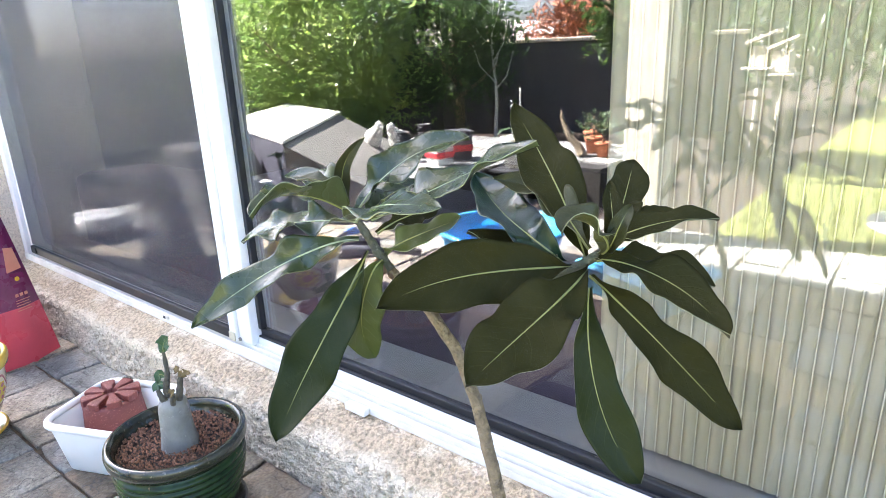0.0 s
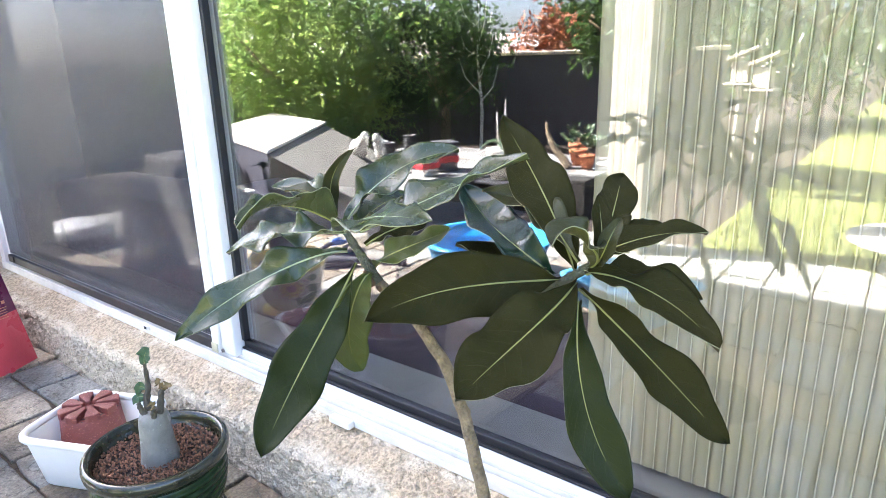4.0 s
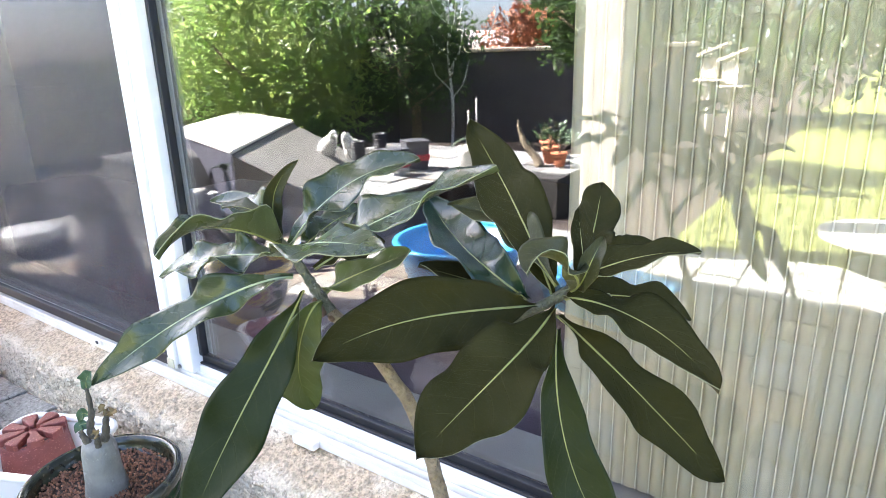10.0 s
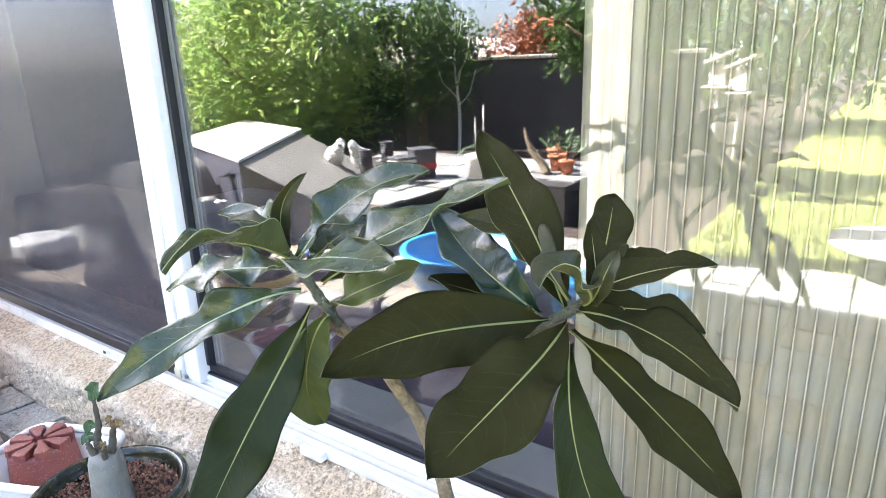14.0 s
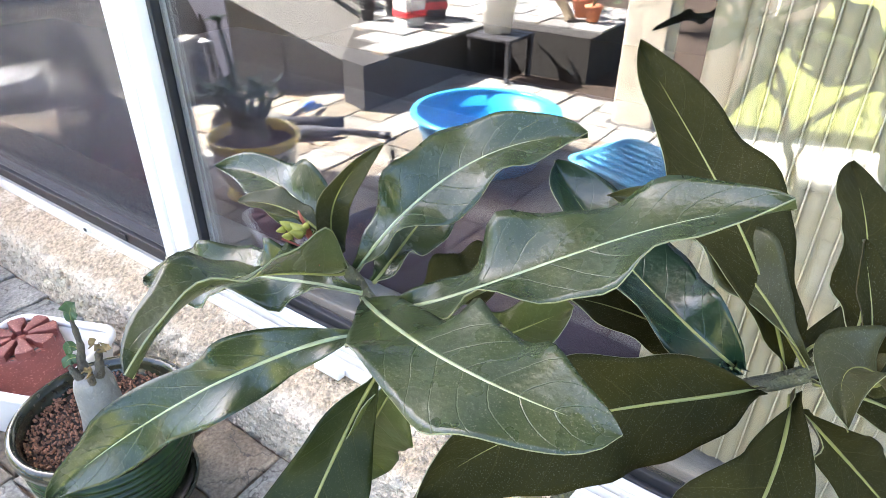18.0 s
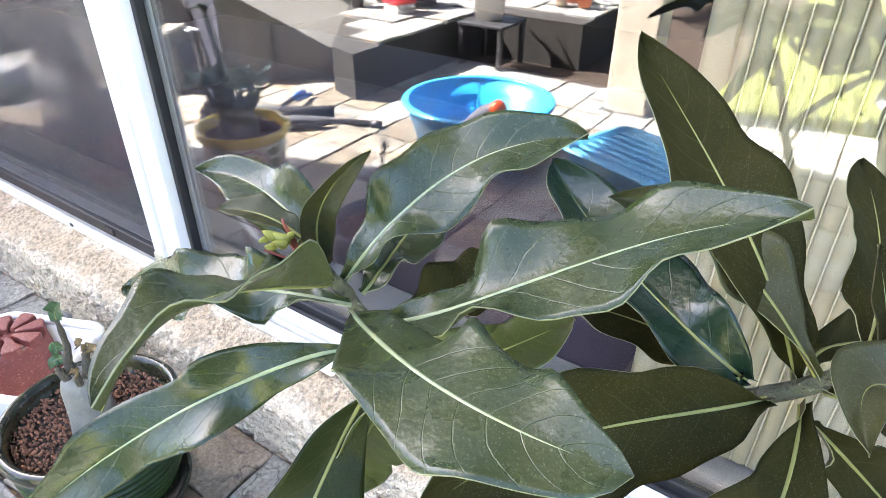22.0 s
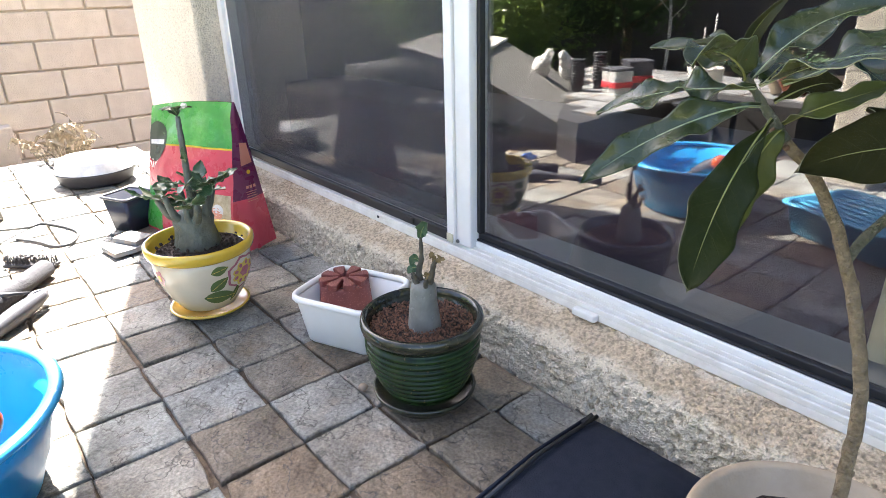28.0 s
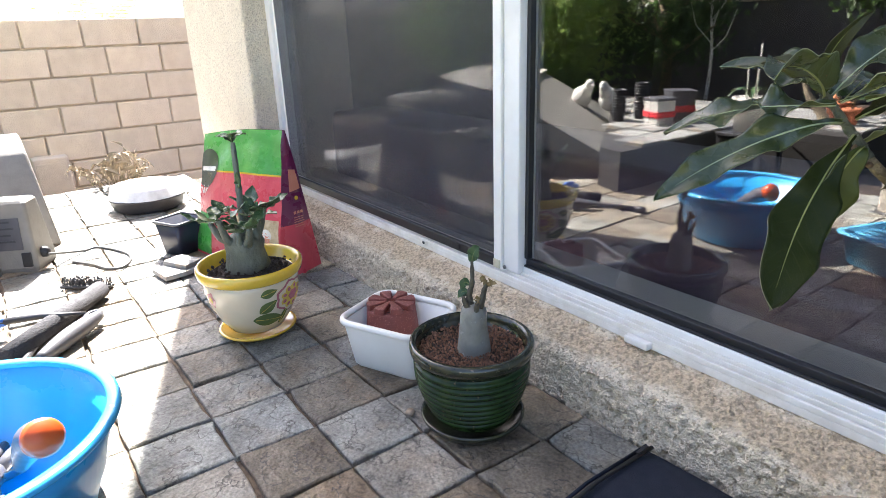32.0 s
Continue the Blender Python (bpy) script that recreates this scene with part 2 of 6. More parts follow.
def lathe(profile, seg=48, bm=None, wob=0.0, cx=0.0, cy=0.0, squash=1.0):
    """A turned form from (radius, height) pairs; the ends are closed when the radius is 0."""
    bm = bm or bmesh.new()
    rings = []
    for r, z in profile:
        if r < 1e-6:
            rings.append([bm.verts.new((cx, cy, z))])
        else:
            rings.append([bm.verts.new((cx + r * math.cos(a) * (1 + wob * noise.noise((3 * math.cos(a), 3 * math.sin(a), z * 20))),
                                        cy + squash * r * math.sin(a) * (1 + wob * noise.noise((3 * math.cos(a), 3 * math.sin(a), z * 20 + 5))), z))
                          for a in (2 * math.pi * i / seg for i in range(seg))])
    for a, b in zip(rings, rings[1:]):
        for i in range(seg):
            j = (i + 1) % seg
            if len(a) == 1 and len(b) == 1:
                break
            if len(a) == 1:
                bm.faces.new((a[0], b[i], b[j]))
            elif len(b) == 1:
                bm.faces.new((a[i], a[j], b[0]))
            else:
                bm.faces.new((a[i], a[j], b[j], b[i]))
    bmesh.ops.recalc_face_normals(bm, faces=bm.faces[:])
    return bm


def tube(points, radii, seg=10, bm=None, closed_ends=True):
    """A round rod along points, with a radius at each."""
    bm = bm or bmesh.new()
    pts = [Vector(p) for p in points]
    if not hasattr(radii, "__len__"):
        radii = [radii] * len(pts)
    up = Vector((0.3, 0.2, 0.93))
    rings = []
    for i, p in enumerate(pts):
        d = (pts[min(i + 1, len(pts) - 1)] - pts[max(i - 1, 0)]).normalized()
        a = d.cross(up)
        a = a.normalized() if a.length > 1e-4 else d.orthogonal().normalized()
        up = a.cross(d).normalized()
        rings.append([bm.verts.new(p + radii[i] * (math.cos(w) * a + math.sin(w) * up)) for w in (2 * math.pi * k / seg for k in range(seg))])
    for a, b in zip(rings, rings[1:]):
        for k in range(seg):
            bm.faces.new((a[k], a[(k + 1) % seg], b[(k + 1) % seg], b[k]))
    if closed_ends:
        bm.faces.new(rings[0][::-1])
        bm.faces.new(rings[-1])
    return bm


def smooth_line(points, n=8):
    """Catmull-Rom through the points."""
    P = [Vector(p) for p in points]
    P = [2 * P[0] - P[1]] + P + [2 * P[-1] - P[-2]]
    out = []
    for i in range(1, len(P) - 2):
        a, b, c, d = P[i - 1:i + 3]
        for k in range(n):
            t = k / n
            out.append(0.5 * (2 * b + (c - a) * t + (2 * a - 5 * b + 4 * c - d) * t * t + (3 * b - a - 3 * c + d) * t ** 3))
    out.append(P[-2])
    return out


def prism(outline, z0, z1, bm=None, bevel=0.0):
    """A flat plate with the given outline (x, y), from z0 to z1."""
    bm = bm or bmesh.new()
    lo = [bm.verts.new((x, y, z0)) for x, y in outline]
    hi = [bm.verts.new((x, y, z1)) for x, y in outline]
    n = len(outline)
    bm.faces.new(lo[::-1])
    top = bm.faces.new(hi)
    for i in range(n):
        bm.faces.new((lo[i], lo[(i + 1) % n], hi[(i + 1) % n], hi[i]))
    bmesh.ops.recalc_face_normals(bm, faces=bm.faces[:])
    if bevel:
        bmesh.ops.bevel(bm, geom=list(top.edges), offset=bevel, segments=2, affect="EDGES", profile=0.6)
    return bm


def structure(name, bm, material, label, category, smooth=False):
    return tagged(part(name, bm, material, smooth=smooth), label, category, kind="structure")


# ---- the house wall and its window ----
GLASS_Y = 0.025
WX0, WX1, WZ1 = -1.235, 1.95, 1.75
CORNER = -1.95
FACE = -0.094
bm = bmesh.new()
corners = [(FACE, -0.03), (FACE, 0.092), (FACE + 0.007, 0.106), (-0.045, 0.123), (-0.004, 0.135)]
prof = []
for (y0, z0), (y1, z1) in zip(corners, corners[1:]):
    k = max(1, int(math.hypot(y1 - y0, z1 - z0) / 0.004))
    prof += [(y0 + (y1 - y0) * q / k, z0 + (z1 - z0) * q / k) for q in range(k)]
prof.append(corners[-1])
xs = [WX0 + 0.0031 * i for i in range(int((1.10 - WX0) / 0.0031))] + [1.10 + 0.017 * i for i in range(51)]
verts, faces = [], []
for x in xs:
    for y, z in prof:
        g = Vector((x, y, z))
        pit = max(0.0, noise.noise(g * 80 + Vector((3, 9, 4))) - 0.16)
        d = 0.0042 * noise.noise(g * 95) + 0.0012 * noise.noise(g * 200 + Vector((7, 3, 1))) + 0.003 * noise.noise(g * 18) - 0.022 * pit
        low = z < 0.11
        verts.append((x, y - (d if low else 0.3 * d), z + (0 if low else 0.4 * d)))
np_ = len(prof)
for i in range(len(xs) - 1):
    for k in range(np_ - 1):
        q = i * np_ + k
        faces.append((q, q + np_, q + np_ + 1, q + 1))
me = bpy.data.meshes.new("stucco_face")
me.from_pydata(verts, [], faces)
me.polygons.foreach_set("use_smooth", [True] * len(me.polygons))
bm.from_mesh(me)
box(bm, WX0, WX1, FACE + 0.012, 0.11, -0.05, 0.088)
box(bm, WX0, WX1, -0.012, 0.109, 0.0875, 0.1335)
structure("wall_below_window", bm, M_STUCCOLOW, "coarse cream stucco sill wall with sandy ledge", "wall")
structure("wall_pillar", B(CORNER, WX0 - 0.001, FACE, 0.30, -0.05, 3.0, bevel=0.012, seg=3), M_STUCCO, "rough cream stucco wall end beside the window", "wall")
structure("wall_above_window", B(WX0, 3.4, FACE, 0.11, WZ1, 3.0), M_STUCCO, "cream stucco wall over the window", "wall")
structure("wall_beside_window", B(WX1, 3.4, FACE, 0.11, -0.05, WZ1), M_STUCCO, "cream stucco wall at the far side of the window", "wall")
# Unseen room shell; its darkness is in the material colour.
structure("wall_room_back", B(CORNER, 3.4, 3.0, 3.1, -0.05, 3.0), M_ROOM, "back wall of the room, coloured dark as if unlit", "wall")
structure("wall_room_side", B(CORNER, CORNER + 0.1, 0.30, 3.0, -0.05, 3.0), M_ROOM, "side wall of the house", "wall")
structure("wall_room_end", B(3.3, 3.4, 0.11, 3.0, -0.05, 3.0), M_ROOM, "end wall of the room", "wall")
structure("floor_room", B(CORNER + 0.1, 3.3, 0.11, 3.0, -0.10, -0.05), M_ROOM, "floor of the room, coloured dark as if unlit", "floor")
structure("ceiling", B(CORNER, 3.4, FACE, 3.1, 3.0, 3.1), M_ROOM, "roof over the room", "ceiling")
# Out-of-view eave, added to keep sun off the paving by the window.
structure("eave", B(CORNER, 3.4, -0.55, FACE - 0.001, 2.90, 3.0, bevel=0.01), M_STUCCO, "unseen cream eave added to shade the patio", "eave")
structure("inner_sill", B(WX0, WX1, 0.0605, 0.147, 0.146, 0.181, bevel=0.003), M_SILL, "pale painted sill inside the glass", "sill")

window = thing("window_1", "white vinyl sliding window with a screened pane", "window", kind="structure")
# outer frame and stepped track
for i, (y0, y1, z0, z1) in enumerate(((-0.014, 0.06, 0.134, 0.148), (-0.014, -0.008, 0.148, 0.158), (-0.002, 0.002, 0.148, 0.162), (0.005, 0.008, 0.148, 0.167))):
    part("track_rail" if i else "track_base", B(WX0 + 0.002, WX1 - 0.002, y0, y1, z0, z1, bevel=0.0015), M_TRACK, window)
part("frame_side", B(WX0 + 0.002, WX0 + 0.035, -0.012, 0.06, 0.1485, WZ1, bevel=0.003), M_WHITE, window)
part("frame_lip", B(WX0 + 0.036, WX0 + 0.052, 0.0, 0.05, 0.175, WZ1, bevel=0.003), M_WHITE, window)
part("frame_top", B(WX0 + 0.002, WX1 - 0.002, -0.012, 0.06, WZ1 - 0.04, WZ1 - 0.001, bevel=0.003), M_WHITE, window)
part("frame_end", B(WX1 - 0.04, WX1 - 0.003, -0.011, 0.059, 0.162, WZ1 - 0.041, bevel=0.003), M_WHITE, window)
# the fixed pane's sash
part("sash_bottom", B(0.031, WX1 - 0.041, 0.0095, 0.046, 0.1485, 0.178, bevel=0.003), M_WHITE, window)
part("glazing_bead", B(0.0315, WX1 - 0.041, 0.0125, 0.019, 0.1785, 0.183, bevel=0.0015), M_BLACK, window)
part("mullion", B(-0.0165, 0.030, -0.004, 0.046, 0.163, WZ1 - 0.041, bevel=0.003), M_WHITE, window)
part("gasket_bottom", B(0.0305, WX1 - 0.041, 0.0195, 0.034, 0.1785, 0.1955, bevel=0.002), M_BLACK, window)
part("gasket_side", B(0.0305, 0.040, 0.014, 0.030, 0.1965, WZ1 - 0.041, bevel=0.002), M_BLACK, window)
pane = part("pane", B(0.031, WX1 - 0.041, GLASS_Y, GLASS_Y + 0.004, 0.196, WZ1 - 0.042), M_GLASS, window)
pane.visible_shadow = False
# the sliding pane behind its screen
part("screen_stile", B(-0.043, -0.0178, -0.010, 0.010, 0.163, WZ1 - 0.041, bevel=0.002), M_WHITE, window)
part("screen_rail", B(WX0 + 0.053, -0.044, -0.0075, 0.0045, 0.1625, 0.186, bevel=0.002), M_BLACK, window)
pane2 = part("pane", B(WX0 + 0.053, -0.018, GLASS_Y + 0.008, GLASS_Y + 0.012, 0.186, WZ1 - 0.042), M_GLASS, window)
pane2.visible_shadow = False
# the screen in front of the sliding pane
def screen_mat():
    m = bpy.data.materials.new("insect_screen")
    m.use_nodes = True
    nt, n = m.node_tree, m.node_tree.nodes
    L = nt.links.new
    p = n["Principled BSDF"]
    p.inputs["Base Color"].default_value = (0.033, 0.033, 0.042, 1)
    p.inputs["Roughness"].default_value = 0.6
    tr, mix, tc, wv = (n.new("ShaderNode" + k) for k in ("BsdfTransparent", "MixShader", "TexCoord", "TexWave"))
    wv.bands_direction, wv.inputs["Scale"].default_value = "Z", 160
    L(tc.outputs["Object"], wv.inputs["Vector"])
    mr = n.new("ShaderNodeMapRange")
    mr.inputs[3].default_value, mr.inputs[4].default_value = 0.30, 0.44
    L(wv.outputs["Fac"], mr.inputs[0])
    L(mr.outputs[0], mix.inputs[0])
    L(tr.outputs[0], mix.inputs[1])
    L(p.outputs[0], mix.inputs[2])
    L(mix.outputs[0], n["Material Output"].inputs[0])
    return m


M_SCREEN = screen_mat()
mesh_ = part("insect_screen", B(WX0 + 0.053, -0.044, 0.0005, 0.0015, 0.19, WZ1 - 0.042), M_SCREEN, window, "fine dark insect screen")
mesh_.visible_shadow = False
# small fittings on the track
part("screw", lathe([(0.0045, -0.001), (0.004, 0.002), (0, 0.0028)], 14), mat("steel_screw", (0.3, 0.3, 0.3), rough=0.35, metal=1.0), window, "small steel screw").matrix_basis = pose(-0.010, -0.0065, 0.170, 90)
part("weep_flap", B(-0.322, -0.298, -0.019, -0.0145, 0.147, 0.157, bevel=0.001), M_TRACK, window, "plastic drain flap")
part("weep_slot", B(-0.314, -0.306, -0.0210, -0.0193, 0.149, 0.155), M_BLACK, window)
part("latch_block", B(0.335, 0.385, -0.030, -0.0145, 0.136, 0.150, bevel=0.003), M_TRACK, window, "worn cream plastic catch")
part("roller_catch", B(-0.20, -0.17, -0.0115, -0.0080, 0.168, 0.182, bevel=0.001), M_BLACK, window)
part("roller_catch", B(-1.15, -1.13, -0.0115, -0.0080, 0.168, 0.186, bevel=0.001), M_BLACK, window)
part("corner_patch", B(-0.041, -0.020, -0.0135, -0.0105, 0.164, 0.184, bevel=0.001), mat("yellowed_tape", (0.66, 0.62, 0.44), rough=0.6), window)


# ---- behind the glass ----
couch = thing("sofa", "maroon cloth sofa back behind the sill", "sofa")
part("back_cushion", B(-1.15, 0.80, 0.150, 0.42, -0.05, 0.40, bevel=0.03, seg=4), M_MAROON, couch, smooth=True)
part("seat_cushion", B(-1.15, 0.80, 0.43, 1.05, -0.05, 0.28, bevel=0.04, seg=4), M_MAROON, couch, smooth=True)
blind = thing("vertical_blind", "cream vinyl vertical blind drawn part way across", "blind")
rngb = random.Random(11)
bx, k = 0.756, 0
while bx < 1.90:
    w = (0.027, 0.012)[k] if k < 2 else 0.0172
    bmx = bmesh.new()
    ang = radians(rngb.uniform(-6, 6))
    nseg = 5
    xs = [(-0.5 + i / nseg) * w * 1.1 for i in range(nseg + 1)]
    fr = [bmx.verts.new((x * math.cos(ang), 0.0035 * (1 - (2 * x / w) ** 2) * -1 + x * math.sin(ang), z)) for z in (0.192, WZ1 + 0.02) for x in xs]
    bk = [bmx.verts.new((v.co.x, v.co.y + 0.0012, v.co.z)) for v in fr]
    n1 = nseg + 1
    for i in range(nseg):
        bmx.faces.new((fr[i], fr[i + 1], fr[n1 + i + 1], fr[n1 + i]))
        bmx.faces.new((bk[i + 1], bk[i], bk[n1 + i], bk[n1 + i + 1]))
    for a, b in ((0, n1), (nseg, n1 + nseg)):
        bmx.faces.new((fr[a], fr[b], bk[b], bk[a]))
    bmesh.ops.recalc_face_normals(bmx, faces=bmx.faces[:])
    slat = part("slat", bmx, M_BLIND, blind, smooth=True)
    slat.location = (bx + w / 2, 0.092 + (0.006 if k < 1 else 0.0), 0)
    bead = part("bead", tube([(0, 0, 0.192), (0, 0, WZ1 + 0.02)], 0.0009, 6), M_BEAD, slat, "thin pale edge bead")
    bead.location = (w / 2, -0.0022, 0)
    bx += w
    k += 1
part("head_rail", B(0.73, 1.93, 0.07, 0.115, WZ1 + 0.022, WZ1 + 0.06, bevel=0.003), M_BLIND, blind)


# ---- the tall plant ----
def leaf_mats(name, top, top2, vein, rough, dust, under, coat=0.0, spec=0.5):
    """The upper and under face of a leaf: side veins run out from the rib, with dust and soft relief."""
    out = []
    for side, (ca, cb) in (("top", (top, top2)), ("under", (under, [c * 0.8 for c in under]))):
        m = bpy.data.materials.new(name + "_" + side)
        m.use_nodes = True
        nt, n = m.node_tree, m.node_tree.nodes
        L = nt.links.new
        p = n["Principled BSDF"]
        uv, sep = n.new("ShaderNodeUVMap"), n.new("ShaderNodeSeparateXYZ")
        L(uv.outputs[0], sep.inputs[0])

        def op(kind, a, b=None, c=None):
            q = n.new("ShaderNodeMath")
            q.operation = kind
            for s, v in zip(q.inputs, (a, b, c)):
                if v is None:
                    continue
                if isinstance(v, (int, float)):
                    s.default_value = v
                else:
                    L(v, s)
            return q.outputs[0]
        tc, no, n2 = n.new("ShaderNodeTexCoord"), n.new("ShaderNodeTexNoise"), n.new("ShaderNodeTexNoise")
        no.inputs["Scale"].default_value, no.inputs["Detail"].default_value = 45, 4
        n2.inputs["Scale"].default_value, n2.inputs["Detail"].default_value = 1700, 3
        L(tc.outputs["Object"], no.inputs["Vector"])
        L(tc.outputs["Object"], n2.inputs["Vector"])
        au = op("ABSOLUTE", op("SUBTRACT", sep.outputs[0], 0.5))
        ph = op("FRACT", op("ADD", op("SUBTRACT", op("MULTIPLY", sep.outputs[1], 11.0), op("MULTIPLY", op("POWER", au, 1.25), 4.2)), op("MULTIPLY", no.outputs["Fac"], 0.5)))
        vein_w = op("ABSOLUTE", op("SUBTRACT", ph, 0.5))
        vm = n.new("ShaderNodeMapRange")
        vm.inputs[1].default_value, vm.inputs[2].default_value, vm.inputs[3].default_value, vm.inputs[4].default_value = 0.0, 0.035, 1.0, 0.0
        L(vein_w, vm.inputs[0])
        fade = op("MULTIPLY", vm.outputs[0], op("SUBTRACT", 0.75, au))
        m1, m2, m3 = (n.new("ShaderNodeMix") for _ in range(3))
        for q in (m1, m2, m3):
            q.data_type = "RGBA"
        m1.inputs[6].default_value, m1.inputs[7].default_value = (*ca, 1), (*cb, 1)
        L(no.outputs["Fac"], m1.inputs[0])
        m2.inputs[7].default_value = (*vein, 1)
        L(op("MULTIPLY", fade, 0.42), m2.inputs[0])
        L(m1.outputs[2], m2.inputs[6])
        m3.inputs[7].default_value = (0.30, 0.30, 0.22, 1)
        dm = n.new("ShaderNodeMapRange")
        dm.inputs[1].default_value, dm.inputs[2].default_value, dm.inputs[4].default_value = 0.60, 0.68, dust
        L(n2.outputs["Fac"], dm.inputs[0])
        L(dm.outputs[0], m3.inputs[0])
        L(m2.outputs[2], m3.inputs[6])
        L(m3.outputs[2], p.inputs["Base Color"])
        rr = n.new("ShaderNodeMapRange")
        rr.inputs[3].default_value, rr.inputs[4].default_value = rough - 0.06, rough + 0.12
        L(no.outputs["Fac"], rr.inputs[0])
        L(rr.outputs[0], p.inputs["Roughness"])
        p.inputs["Coat Weight"].default_value = coat
        p.inputs["Specular IOR Level"].default_value = spec if side == "top" else 0.25
        p.inputs["Coat Roughness"].default_value = 0.12
        p.inputs["Subsurface Weight"].default_value = 0.0
        b = n.new("ShaderNodeBump")
        b.inputs["Strength"].default_value, b.inputs["Distance"].default_value = 0.4, 0.0016
        L(op("ADD", op("MULTIPLY", no.outputs["Fac"], 0.8), op("MULTIPLY", fade, -0.35)), b.inputs["Height"])
        fb, fn = n.new("ShaderNodeBump"), n.new("ShaderNodeTexNoise")
        fn.inputs["Scale"].default_value, fn.inputs["Detail"].default_value = 320, 3
        L(tc.outputs["Object"], fn.inputs["Vector"])
        fb.inputs["Strength"].default_value, fb.inputs["Distance"].default_value = 0.35, 0.0008
        L(fn.outputs["Fac"], fb.inputs["Height"])
        L(b.outputs[0], fb.inputs["Normal"])
        L(fb.outputs[0], p.inputs["Normal"])
        out.append(m)
    return out


LM_OLD = leaf_mats("old_leaf", (0.031, 0.028, 0.007), (0.017, 0.017, 0.005), (0.085, 0.080, 0.028), 0.58, 0.14, (0.052, 0.043, 0.015), spec=0.06)
LM_TOP = leaf_mats("upper_leaf", (0.034, 0.050, 0.014), (0.018, 0.030, 0.009), (0.11, 0.14, 0.06), 0.24, 0.22, (0.075, 0.088, 0.032), spec=0.5)
LM_YOUNG = leaf_mats("young_leaf", (0.072, 0.088, 0.018), (0.052, 0.066, 0.014), (0.14, 0.16, 0.05), 0.38, 0.1, (0.085, 0.10, 0.024), spec=0.35)
LM_OLIVE = leaf_mats("olive_leaf", (0.050, 0.050, 0.015), (0.032, 0.034, 0.011), (0.12, 0.12, 0.045), 0.42, 0.2, (0.075, 0.075, 0.022), spec=0.3)
LM_FRESH = leaf_mats("fresh_leaf", (0.022, 0.029, 0.006), (0.012, 0.018, 0.004), (0.07, 0.08, 0.022), 0.42, 0.10, (0.026, 0.040, 0.010), spec=0.14)
LM_SHINY = leaf_mats("shiny_leaf", (0.016, 0.036, 0.018), (0.010, 0.026, 0.014), (0.06, 0.10, 0.05), 0.20, 0.0, (0.04, 0.045, 0.016), 0.10, spec=0.45)
M_EDGE = mat("pale_leaf_edge", (0.26, 0.27, 0.15), (0.20, 0.21, 0.11), 0.5, 80)
M_RIB = mat("leaf_rib", (0.27, 0.27, 0.085), (0.21, 0.22, 0.065), 0.45, 60)
M_RIBPALE = mat("pale_leaf_rib", (0.34, 0.38, 0.22), (0.28, 0.32, 0.17), 0.4, 60)
M_BARK = mat("grey_green_bark", (0.30, 0.225, 0.135), (0.15, 0.11, 0.065), 0.85, 75, 0.9, 220, spots=(0.09, 0.065, 0.04), spot_scale=110, spot_level=0.66)
M_TWIG = mat("green_twig", (0.085, 0.092, 0.048), (0.13, 0.118, 0.08), 0.7, 70, 0.8, 220, spots=(0.26, 0.25, 0.19), spot_scale=260, spot_level=0.66)
M_BUD = mat("yellow_green_bud", (0.30, 0.30, 0.05), (0.20, 0.22, 0.04), 0.5, 60)


